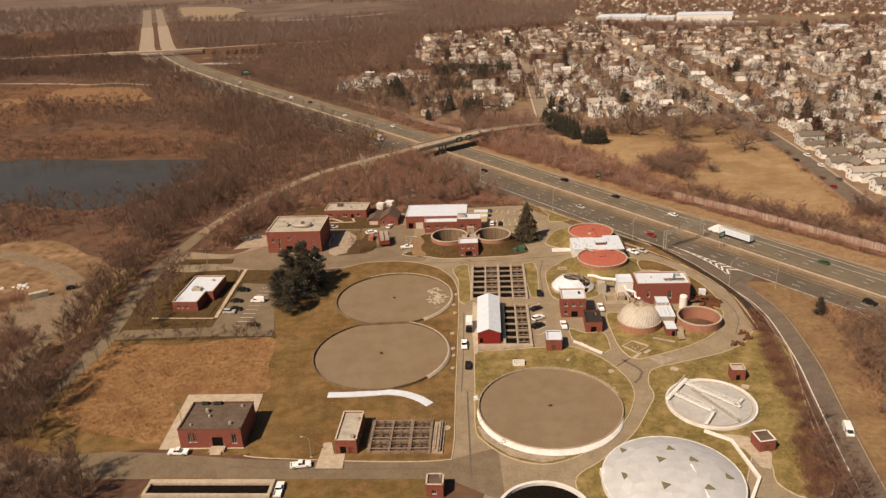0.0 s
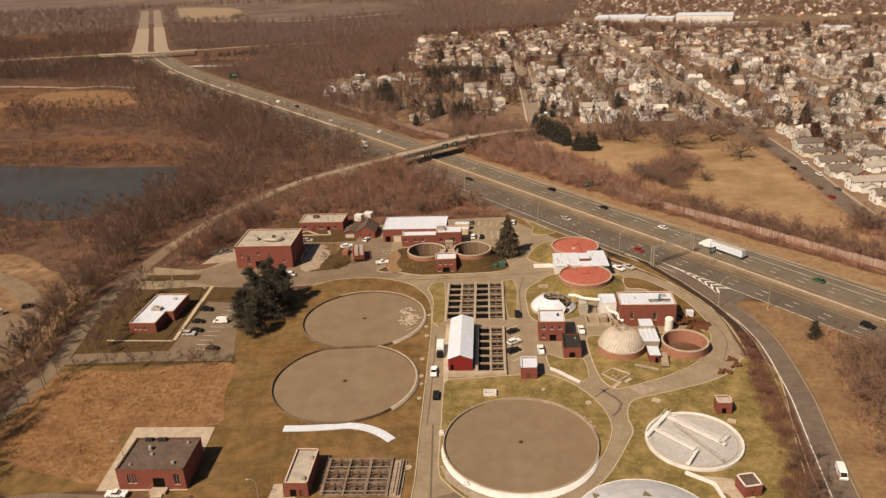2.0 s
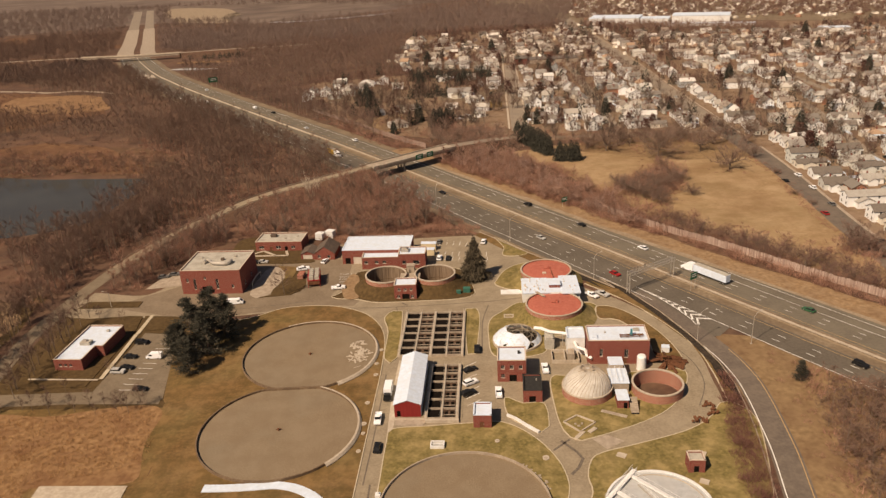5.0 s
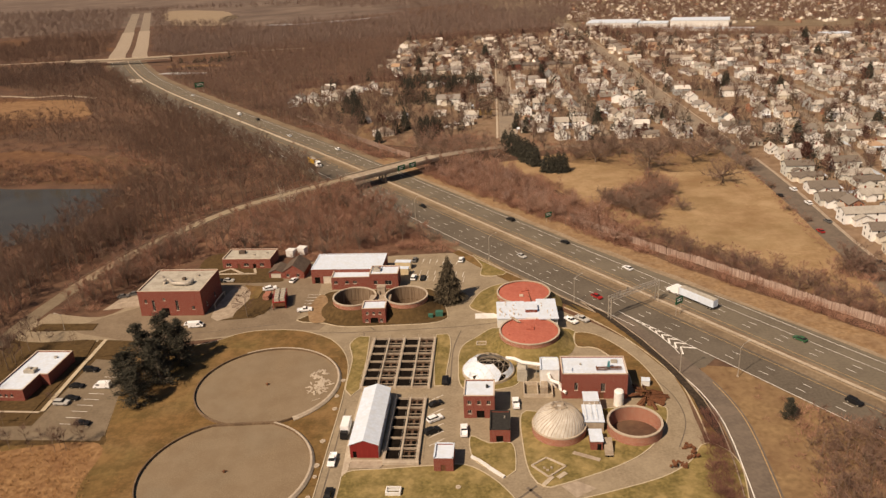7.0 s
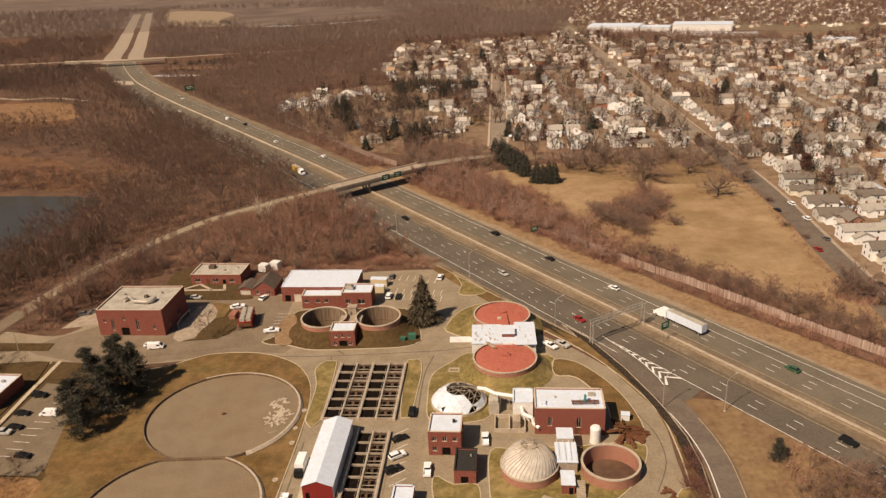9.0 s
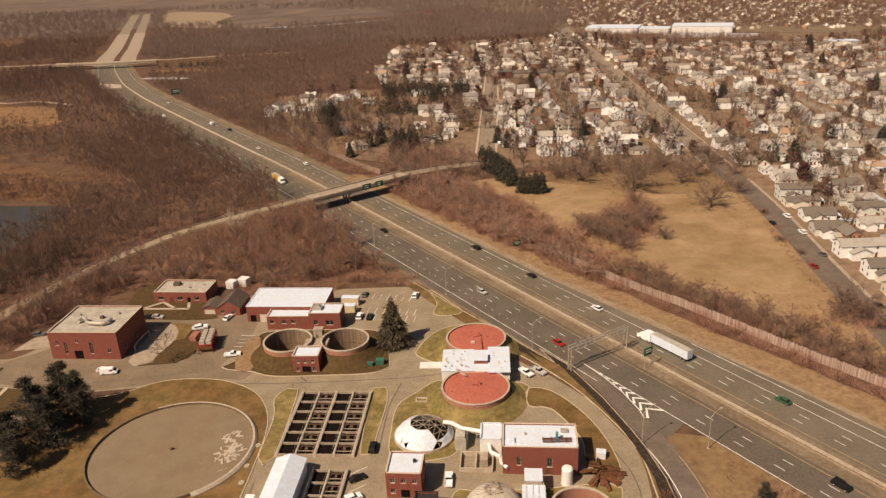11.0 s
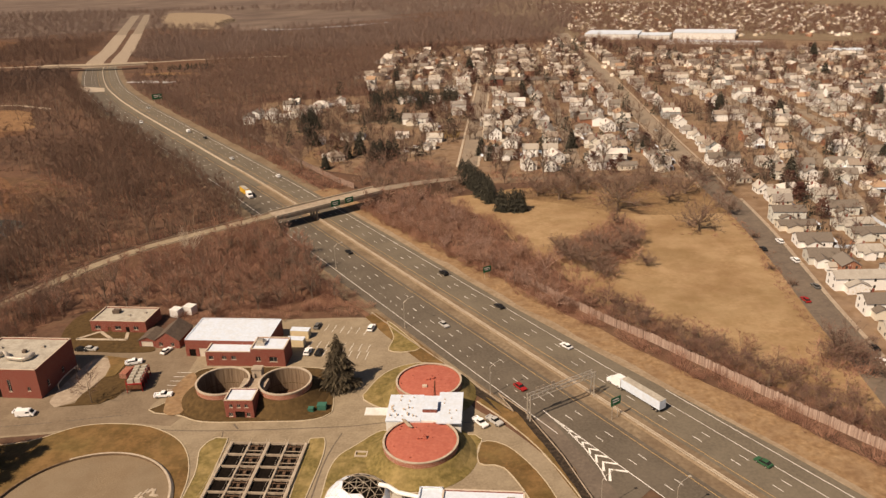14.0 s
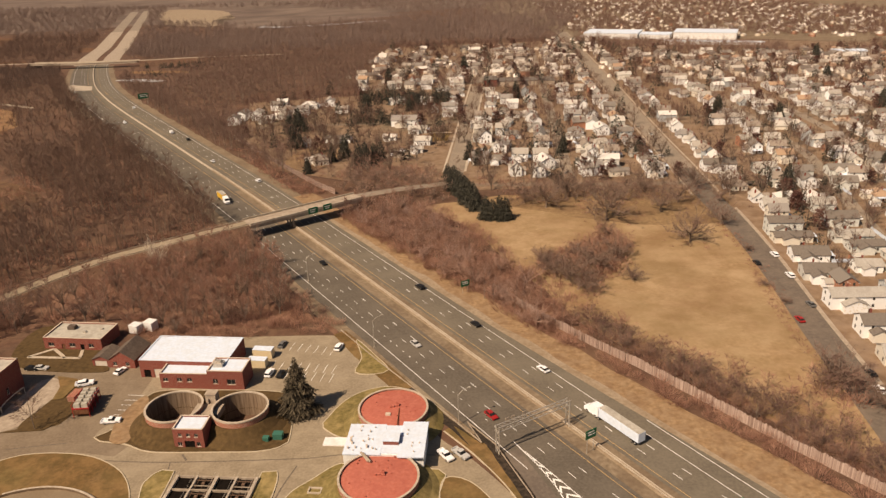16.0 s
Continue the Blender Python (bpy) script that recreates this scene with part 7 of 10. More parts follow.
def plant_out(protos, P, rng, lo=0.8, hi=1.25):
    """All trees of a wood in one mesh."""
    parts = []
    pick = rng.integers(0, len(protos), len(P))
    for i, (v, f, m) in enumerate(protos):
        Q = P[pick == i]
        if not len(Q):
            continue
        a = rng.uniform(0, 2 * np.pi, len(Q))
        s = rng.uniform(lo, hi, len(Q))
        c, sn = np.cos(a) * s, np.sin(a) * s
        x = v[None, :, 0] * c[:, None] - v[None, :, 1] * sn[:, None] + Q[:, 0:1]
        y = v[None, :, 0] * sn[:, None] + v[None, :, 1] * c[:, None] + Q[:, 1:2]
        z = v[None, :, 2] * (s * rng.uniform(0.85, 1.15, len(Q)))[:, None]
        V = np.stack([x, y, z], 2).reshape(-1, 3)
        F = (f[None] + (np.arange(len(Q)) * len(v))[:, None, None]).reshape(-1, 3)
        parts.append((V, F, np.tile(m, len(Q))))
    return join(*parts)


def wood(name, polys, spacing, protos, label, mats=("bark", "twig"), lo=0.75, hi=1.25, clear=(), category="woods"):
    P = np.concatenate([scatter(p, spacing, RNG) for p in polys])
    for c in clear:
        P = P[~inside(P, c)]
    # clearings and thick places
    keep = np.array([noise.noise(Vector((x * 0.02, y * 0.02, 3.0))) for x, y in P]) + RNG.uniform(-0.25, 0.6, len(P)) > -0.12
    P = P[keep]
    v, f, m = plant_out(protos, P, RNG, lo, hi)
    return arrays(name, v, f, m, mats, label, category)


NEAR = [bare_tree(RNG, 12.5, 3.2, 18, 560, 0.026, 0.2, 1.3, 0.4) for _ in range(6)]
MID = [bare_tree(RNG, 14.5, 3.6, 9, 290, 0.034, 0.3, 1.4, 0.42, 0.85, 1) for _ in range(6)]
MIDF = [bare_tree(RNG, 14.5, 3.8, 6, 130, 0.066, 0.3, 1.4, 0.4, 0.9, 1) for _ in range(6)]


def far_tree(rng, h, r, n, w):
    """A distant bare tree: a stem and a loose crown of twigs."""
    v1, f1 = prisms(np.array([[0, 0, 0.0]]), np.array([[0, 0, h * 0.8]]), np.array([0.1]), np.array([0.04]), 3)
    az, q = rng.uniform(0, 2 * np.pi, n), np.sqrt(rng.uniform(0, 1, n)) * r
    top = np.sqrt(1 - 0.75 * (q / r) ** 2) * h * rng.uniform(0.75, 1.05, n)
    a = np.stack([np.cos(az) * q * 0.55, np.sin(az) * q * 0.55, top * rng.uniform(0.35, 0.7, n)], 1)
    b = np.stack([np.cos(az) * q, np.sin(az) * q, top], 1) + rng.normal(size=(n, 3)) * 0.35
    v2, f2 = slivers(a, b, w * rng.uniform(0.5, 1.3, (n, 1)), rng)
    v2[:, 2] = np.maximum(v2[:, 2], 0.3)
    return join((v1, f1, 0), (v2, f2, 1))


FARW = [far_tree(RNG, 13, 4.6, 30, 0.15) for _ in range(6)]
FARM = [far_tree(RNG, 11, 4.8, 30, 0.13) for _ in range(6)]
SCRUB = [shrub_clump(RNG, 3.4, 2.5, 210, 0.036) for _ in range(6)]
LOW = [shrub_clump(RNG, 2.6, 2.6, 46, 0.085) for _ in range(5)]
ROADS = [[(x - 9, y) for x, y, z in ACC] + [(x + 9, y) for x, y, z in reversed(ACC)]]
POND = [(-325, 470), (-300, 500), (-250, 503), (-180, 492), (-150, 484), (-153, 450), (-160, 415), (-190, 402), (-228, 416), (-290, 430)]
BRUSH = [(-108, 352), (-93, 385), (-72, 412), (-45, 432), (-12, 452), (8, 432), hw2(-330, 237), hw2(-285, 236), (36, 378), (10, 377), (-18, 368), (-36, 379), (-66, 382), (-84, 362)]
BRUSH3 = [(-40, 374), (-18, 363), (10, 367), (46, 372), (36, 386), (10, 382), (-36, 384)]
BRUSH2 = [(-117, 322), (-107, 352), (-90, 364), (-74, 357), (-81, 348), (-92, 345), (-99, 326)]
sheet("wood_floor", BRUSH, 0.03, "litter_red", "red-brown leaf litter under the bare trees", "ground", ragged=4)
wood("near_woods", [BRUSH, BRUSH2], 5.6, NEAR, "tangled bare reddish trees behind the plant", ("bark", "shrub"), lo=0.55, hi=1.25, clear=ROADS)
wood("near_crowns", [BRUSH, BRUSH2], 8.5, [spreading_tree(RNG, 8.5, 4.6, 14, 90, 760, 0.036, 0.3, 1.0) for _ in range(5)], "round bare lilac-brown trees behind the plant", ("bark", "twig_lilac"), lo=0.7, hi=1.5, clear=ROADS)
wood("slope_trees", [[(-120, 350), (-112, 386), (-96, 402), (-78, 406), (-64, 384), (-84, 366), (-93, 350)], [(-150, 345), (-132, 345), (-122, 385), (-108, 412), (-126, 420), (-140, 400)]], 5.0, NEAR, "bare brown trees on the slope beside the access road", ("bark", "twig"), lo=0.7, hi=1.15, clear=ROADS)
wood("near_scrub", [BRUSH, BRUSH2, BRUSH3, [(-140, 306), (-128, 300), (-130, 340), (-165, 348), (-150, 330)]], 5.6, SCRUB, "low reddish scrub between the bare trees", ("bark", "shrub"), clear=ROADS, category="scrub")
W2 = [(-132, 335), (-112, 395), (-74, 446), (-40, 470), hw2(-400, 235), hw2(-470, 238), hw2(-520, 239), hw2(-580, 239), hw2(-640, 239), (-160, 640), (-200, 580), (-140, 535), (-128, 500), (-140, 440), (-150, 400), (-170, 385), (-160, 350)]
wood("pond_woods", [W2], 4.6, MID, "bare brown woods between pond and highway", ("bark", "twig_grey"), clear=ROADS + [POND])
wood("bank_trees", [[(-330, 508), (-250, 512), (-180, 503), (-146, 494), (-143, 455), (-136, 455), (-136, 505), (-180, 518), (-250, 525), (-330, 520)]], 4.6, MID, "bare trees along the pond's bank", ("bark", "twig_grey"), lo=0.5, hi=0.9)
wood("west_woods", [[(-160, 350), (-175, 388), (-235, 405), (-300, 420), (-420, 430), (-420, 330), (-300, 300), (-215, 350)]], 6.0, MID, "bare grey-brown woods west of the pond", ("bark", "twig_grey"), clear=[POND])
W3 = [(-160, 640), hw2(-640, 238), hw2(-720, 239), hw2(-800, 239), hw2(-885, 238), hw2(-940, 234), (-430, 900), (-380, 830), (-260, 720), (-230, 640)]
wood("north_woods", [W3, [(-480, 560), (-330, 520), (-330, 560), (-280, 660), (-400, 620)]], 7.0, MIDF, "bare brown woods along the highway", ("bark", "twig_grey"))
EASTW = [hw2(-480, 297), hw2(-560, 292), hw2(-640, 290), hw2(-700, 290), hw2(-800, 290), hw2(-880, 291), hw2(-950, 300), (-262, 940), (-225, 925), (-195, 1040), (-250, 1110), (-150, 1160), (-60, 1150), (-20, 1190), (-8, 1050), (-5, 830), (-60, 800), (-100, 790), (-100, 740), (-75, 690), (-60, 640)]
wood("east_edge_trees", [hws(-480, -900, 289.5, 40) + hws(-900, -480, 303, 40)], 5.2, MID, "tall bare trees along the highway verge", ("bark", "twig"), lo=0.8, hi=1.15)
wood("west_edge_trees", [hws(-420, -930, 239.5, 40) + hws(-930, -420, 226, 40)], 5.2, MID, "tall bare trees along the highway verge", ("bark", "twig_grey"), lo=0.8, hi=1.2)
wood("east_woods", [EASTW], 7.0, MIDF, "bare brown woods between highway and town", ("bark", "twig"))
YOUNG_EDGE = [shrub_clump(RNG, 3.6, 2.4, 130, 0.045) for _ in range(5)]
VERGEW = [hw2(-395, 289.6), hw2(-330, 290.6), hw2(-290, 292.6), hw2(-240, 294.6), hw2(-242, 312), (100, 432), (84, 458), (72, 490), (58, 508), (42, 500)]
sheet("wood_floor", VERGEW, 0.04, "litter_red", "red-brown leaf litter under the verge trees", "ground", ragged=3)
wood("meadow_edge_brush", [[(64, 505), (76, 500), (92, 474), (104, 440), (118, 406), (112, 398), (98, 432), (86, 464), (70, 492)]], 3.4, YOUNG_EDGE, "ragged bare brush at the meadow's edge", ("bark", "shrub"), lo=0.5, hi=1.2, category="scrub")
wood("verge_trees", [VERGEW], 7.5, NEAR, "bare reddish trees along the highway verge", ("bark", "shrub"), lo=0.55, hi=0.95)
CROWN = [spreading_tree(RNG, 6.5, 4.4, 18, 90, 620, 0.045, 0.15, 0.85) for _ in range(5)]
wood("verge_bushes", [VERGEW], 6.6, CROWN, "round bare reddish bushes along the verge", ("twig_lilac", "twig_lilac"), lo=0.75, hi=1.6, category="bushes")
wood("verge_scrub", [VERGEW, [hw2(-245, 296), hw2(-100, 304), hw2(40, 318), hw2(40, 322), hw2(-100, 309), hw2(-245, 300)], [hw2(-245, 307), hw2(-100, 314), hw2(20, 322), hw2(20, 329), hw2(-100, 320), hw2(-200, 314), hw2(-245, 312)]], 3.3, SCRUB, "low dark red scrub along the fence", ("bark", "shrub"), lo=0.55, hi=1.5, category="scrub")
YOUNG = [bare_tree(RNG, 5.5, 2.6, 12, 230, 0.035, 0.05, 0.8) for _ in range(5)]
wood("meadow_brush", [[(116, 402), (128, 396), (146, 404), (158, 424), (150, 440), (126, 434), (112, 420)], [(140, 470), (166, 468), (176, 486), (160, 498), (138, 492)], [(200, 380), (205, 380), (210, 440), (206, 470), (202, 440)], [(168, 440), (190, 436), (198, 450), (178, 458)], [(196, 320), (206, 318), (206, 345), (198, 342)]], 3.6, LOW, "low red-brown brush on the meadow", ("bark", "shrub"), lo=0.2, hi=0.6, category="scrub")
wood("fence_thicket", [[hw2(-250, 306), hw2(-100, 313), hw2(20, 321), hw2(20, 336), hw2(-60, 329), hw2(-100, 326), hw2(-200, 319), hw2(-250, 315)]], 2.4, YOUNG, "tall dark red brush behind the fence", ("bark", "scrub_purple"), lo=0.5, hi=1.35, category="scrub")
wood("fence_bushes", [[hw2(-250, 308), hw2(-100, 315), hw2(20, 323), hw2(20, 332), hw2(-100, 323), hw2(-200, 317), hw2(-250, 315)]], 5.2, CROWN, "round bare bushes behind the fence", ("bark", "scrub_purple"), lo=0.5, hi=1.05, category="bushes")
wood("ramp_scrub", [[(107.5, 250), (107.0, 240), (103.5, 224), (99.5, 207), (96.5, 193), (93, 178), (89.5, 165), (84.5, 150), (82, 140), (92, 140), (95.6, 156), (99, 172), (102.6, 190), (105.6, 208), (107.8, 222), (109.2, 236), (108.6, 250)]], 1.9, SCRUB, "dark red scrub between plant and ramp", ("bark", "scrub_red"), lo=0.4, hi=0.95, category="scrub")
wood("ramp_tufts", [[(122, 250), (128, 255), (150, 232), (170, 196), (165, 150), (108, 150), (112, 175), (119, 205), (122, 225)]], 5.0, LOW, "low brown tufts beside the ramp", ("bark", "shrub"), lo=0.2, hi=0.55, category="scrub")
wood("ramp_trees", [[(97, 178), (88, 140), (97, 140), (104, 180)], [(128, 222), (136, 236), (160, 226), (175, 190), (165, 150), (118, 150), (118, 175), (124, 200)]], 3.2, YOUNG, "bare grey-brown trees beside the ramp", ("bark", "twig_grey"), lo=0.8, hi=1.7)
wood("corner_trees", [[(-121, 200), (-116, 186), (-104, 178), (-93, 171), (-92, 140), (-160, 140), (-175, 250), (-140, 240), (-128, 222), (-118, 200)], [(-135, 195), (-129.5, 195), (-127.5, 250), (-133, 250)], [(-123.5, 205), (-118, 200), (-116.5, 240), (-118.5, 243)]], 3.9, NEAR, "bare grey trees in the corner of the grounds", ("bark", "twig_grey"), lo=0.8, hi=1.2, clear=[[(-135, 168), (-94, 168), (-94, 181), (-135, 181)]])
wood("dirt_lot_scrub", [[(-230, 300), (-168, 285), (-160, 262), (-150, 250), (-160, 235), (-230, 240)]], 4.5, SCRUB, "dark scrub beside the dirt clearing", ("bark", "shrub"), category="scrub")
wood("access_trees", [[(-140, 300), (-136, 345), (-128, 345), (-128, 240), (-134, 240)], [(-112, 246), (-113, 310), (-108, 310), (-107, 246)]], 3.7, NEAR, "thin bare trees along the access road", ("bark", "twig_grey"), lo=0.8, hi=1.25)
wood("drive_trees", [[(-118, 239), (-64, 237), (-64, 243), (-118, 244)], [(-116, 253), (-88, 251.5), (-88, 254), (-116, 256)]], 4.6, NEAR, "small bare trees along the drive", ("bark", "twig_grey"), lo=0.35, hi=0.65)
wood("pond_scrub", [W2, [(-150, 395), (-128, 440), (-128, 500), (-135, 540), (-200, 560), (-330, 575), (-420, 540), (-420, 500), (-330, 508), (-200, 503), (-148, 492), (-142, 450)], [(-160, 350), (-175, 388), (-235, 402), (-300, 420), (-420, 430), (-420, 330), (-300, 300), (-215, 350)]], 5.0, LOW, "low reddish scrub round the pond", ("bark", "shrub"), clear=ROADS + [POND], category="scrub")
wood("marsh_band_woods", [[(-370, 702), (-300, 692), (-255, 672), (-215, 655), (-180, 610), (-175, 585), (-235, 606), (-330, 640)]], 6.0, MIDF, "bare grey-brown woods across the marsh", ("bark", "twig_grey"), lo=0.6, hi=0.95)
wood("marsh_scrub", [[(-330, 512), (-240, 515), (-150, 505), (-140, 540), (-240, 575), (-330, 558)], [(-480, 560), (-330, 560), (-200, 575), (-170, 640), (-240, 700), (-260, 730), (-380, 830), (-480, 840)]], 9.0, LOW, "low brown scrub on the marsh", ("bark", "twig_grey"), lo=0.6, hi=1.3, category="scrub")
wood("east_scrub", [EASTW], 7.5, LOW, "low brown scrub under the woods", ("bark", "twig"), category="scrub")
wood("dirt_edge_scrub", [[(-215, 350), (-190, 353), (-160, 332), (-140, 320), (-130, 305), (-131, 262), (-136, 238), (-128, 238), (-127, 345), (-165, 352)], [(-215, 290), (-168, 262), (-150, 249), (-160, 240), (-215, 270)]], 4.0, LOW, "low brown scrub beside the dirt clearing", ("bark", "twig_grey"), lo=0.4, hi=1.0, category="scrub")
FW = [[(-1100, 1200), (-600, 1165), (-450, 1145), (-560, 1620), (-1100, 1620)], [(-300, 1145), (-150, 1195), (-60, 1150), (-12, 1190), (110, 1196), (225, 1205), (235, 1290), (300, 1620), (-520, 1620), (-390, 1230)], [(-900, 600), (-480, 600), (-480, 830), (-430, 930), (-420, 980), (-700, 970), (-900, 980)]]
HCLEAR = hws(-560, -2400, 232, 60) + hws(-2400, -560, 303, 60)
CLEAR = [HCLEAR, [(-581, 1900), (-740, 2400), (-400, 2340), (-10, 1840), (-40, 1660), (-316, 1690), (-430, 1830)], [(-870, 1710), (-790, 1690), (-730, 1555), (-800, 1545)], [(-590, 1450), (-520, 1465), (-492, 1375), (-570, 1385)], [(-590, 1245), (-525, 1248), (-482, 1165), (-550, 1165)], [(-480, 1128), (-440, 1140), (-310, 1130), (-225, 1172), (-222, 1145), (-300, 1096), (-440, 1105)], [(-290, 968), (-225, 930), (-210, 1030), (-300, 1052)]]
wood("far_dark_woods", [FW[0], FW[2]], 8.5, FARW, "far bare grey-brown woods", ("bark", "twig_grey"), lo=0.9, hi=1.5, clear=CLEAR)
# farthest woods, greyed by haze in the twig colour
wood("distant_woods", [[(-1500, 1620), (340, 1620), (340, 2300), (-1500, 2600)]], 15.0, FARW, "distant bare woods with haze in their grey-brown colour", ("bark", "twig_hazed"), lo=1.0, hi=1.7, clear=CLEAR)
wood("far_woods", [FW[1]], 8.5, FARW, "far bare woods with haze in their grey-brown colour", ("bark", "twig_hazed"), lo=0.9, hi=1.5, clear=CLEAR)
wood("dark_band_woods", [[(-700, 1130), (-600, 1120), (-470, 1100), hw2(-1120, 232), hw2(-1060, 232), hw2(-1000, 232), hw2(-940, 231), (-377, 870), (-420, 875), (-560, 930)]], 6.5, FARW, "dark purple-brown woods beside the far road", ("bark", "twig_dark"), lo=0.7, hi=1.1)
wood("mall_woods", [[(236, 1170), (250, 1120), (330, 1060), (440, 985), (460, 1050), (345, 1115), (262, 1195), (240, 1205)]], 6.0, FARW, "bare trees before the shopping centre", ("bark", "twig"))


def tree_thing(name, proto, x, y, label, mats, category="tree", group="", s=1.0, rot=0.0, z=0.0):
    """One tree of its own: trunk and crown."""
    t = thing(name, label, category, Matrix.Translation((x, y, z)) @ Matrix.Rotation(rot, 4, "Z") @ Matrix.Scale(s, 4), group)
    if proto not in TREE_MESH:
        v, f, m = TREES[proto]
        obs = []
        for i, nm in ((0, "trunk"), (1, "crown")):
            sel = f[m == i]
            used, inv = np.unique(sel, return_inverse=True)
            obs.append(arrays(nm, v[used], inv.reshape(-1, 3), None, [mats[i]], "", "", parent=t))
        TREE_MESH[proto] = [o.data for o in obs]
    else:
        for nm, me in zip(("trunk", "crown"), TREE_MESH[proto]):
            new(nm, me).parent = t
    return t


TREE_MESH = {}
TREES = {"pine_a": pine(RNG, 18.5, 6.6, 8200, 0.12), "pine_b": pine(RNG, 15.5, 6.2, 7400, 0.12), "spruce": conifer(RNG, 18.5, 5.4, 7500, 0.15, 0.04), "cypress": conifer(RNG, 11, 3.0, 3600, 0.12, 0.02, 0.55),
         "oak": spreading_tree(RNG, 13, 9.5, 22, 260, 3000, 0.045), "oak_b": spreading_tree(RNG, 12, 8.6, 20, 230, 2700, 0.045), "yard": bare_tree(RNG, 9, 3.6, 16, 420, 0.03), "thicket": spreading_tree(RNG, 9, 7.2, 34, 420, 4200, 0.045, 0.05, 0.7)}
for x, y, k, s, r in ((-56, 285.2, "pine_a", 1.0, 0.3), (-50.8, 282.5, "pine_a", 0.9, 1.3), (-61, 276.5, "pine_a", 1.0, 2.4), (-54, 271, "pine_b", 1.05, 4.0), (-62, 266.5, "pine_b", 0.95, 5.1), (-57.5, 259.5, "pine_b", 0.82, 0.9)):
    tree_thing("pine_tree", k, x, y, "tall dark evergreen pine beside the car park", ("bark", "pine_needle"), group="pines by the car park", s=s, rot=r)
tree_thing("spruce_tree", "spruce", 38.2, 321.0, "tall brown-green spruce beside the open tank", ("bark", "spruce_needle"))
rr = random.Random(3)
for k in range(9):
    tree_thing("evergreen_tree", "cypress", 79 + 1.75 * k + rr.uniform(-0.6, 0.6), 540 - 5.6 * k + rr.uniform(-1, 1), "dense dark evergreen in a row beside the meadow", ("bark", "needle"), group="evergreen row", s=rr.uniform(1.0, 1.35), rot=rr.uniform(0, 6))
for x, y in ((97.5, 482.5), (100.7, 481.5), (104, 481.2), (107, 481)):
    tree_thing("evergreen_tree", "cypress", x, y, "dense dark evergreen at the meadow's edge", ("bark", "needle"), group="evergreen row", s=rr.uniform(0.95, 1.15), rot=rr.uniform(0, 6))
for x, y, k, s in ((181.9, 486.6, "oak_b", 1.1), (185.3, 447.5, "oak", 1.1), (205.0, 467.3, "oak_b", 0.8), (154.5, 478, "oak", 1.5), (179.4, 517, "oak_b", 1.1), (128, 497, "oak", 1.1), (118, 505, "oak_b", 1.0), (165, 505, "oak_b", 1.0), (208, 522, "oak", 1.0), (140, 512, "oak", 1.0), (150, 455, "oak_b", 0.7), (194, 500, "oak_b", 0.9)):
    tree_thing("bare_tree", k, x, y, "broad bare tree on the dry meadow", ("bark", "twig"), group="meadow trees", s=s * 1.15, rot=rr.uniform(0, 6))
for x, y, s in ((196, 330, 1.35), (140, 419, 1.35), (150, 430, 1.05), (128, 408, 1.3), (133, 398, 1.0), (122, 416, 1.1), (152, 408, 0.7), (203, 318, 1.0), (120, 425, 1.0), (134, 432, 0.8), (200, 400, 0.35), (202, 385, 0.35), (206, 435, 0.4)):
    tree_thing("thicket", "thicket", x, y, "dense bare thicket on the meadow", ("bark", "twig"), category="bush", group="thickets", s=s, rot=rr.uniform(0, 6))
tree_thing("evergreen_tree", "pine_b", 130, 237.5, "small dark evergreen beside the ramp", ("bark", "pine_needle"), s=0.42)
tree_thing("bare_tree", "yard", -36.4, 315, "bare tree beside the yard", ("bark", "twig_grey"), s=1.5)
TREES["sycamore"] = spreading_tree(RNG, 15, 7.5, 14, 150, 700, 0.05, 0.5, 1.0)
tree_thing("sycamore_tree", "sycamore", -40.5, 424, "pale-barked bare tree standing out of the brown wood", ("pale_bark", "pale_bark"))
TREES["leafy"] = pine(RNG, 9, 4.6, 3600, 0.13, 0.12)
tree_thing("dead_leaf_tree", "leafy", 245.6, 485, "round tree with dark red dead leaves among the houses", ("bark", "red_leaf"))
for x, y, s in ((222.5, 513.4, 1.0), (233.2, 524.4, 1.1), (214.5, 500, 0.8), (266, 502, 1.0), (275, 470, 0.8)):
    tree_thing("bare_tree", "oak_b", x, y, "bare tree among the street houses", ("bark", "twig"), group="street trees", s=s, rot=rr.uniform(0, 6))
for x, y, s in ((-84, 262, 0.6), (-94, 300, 0.6), (-104, 303, 0.6), (-70, 246.5, 0.5), (-78, 242, 0.6), (-66, 241, 0.5)):
    tree_thing("bare_tree", "yard", x, y, "small bare tree near the car park", ("bark", "twig_grey"), group="car park trees", s=s, rot=rr.uniform(0, 6))
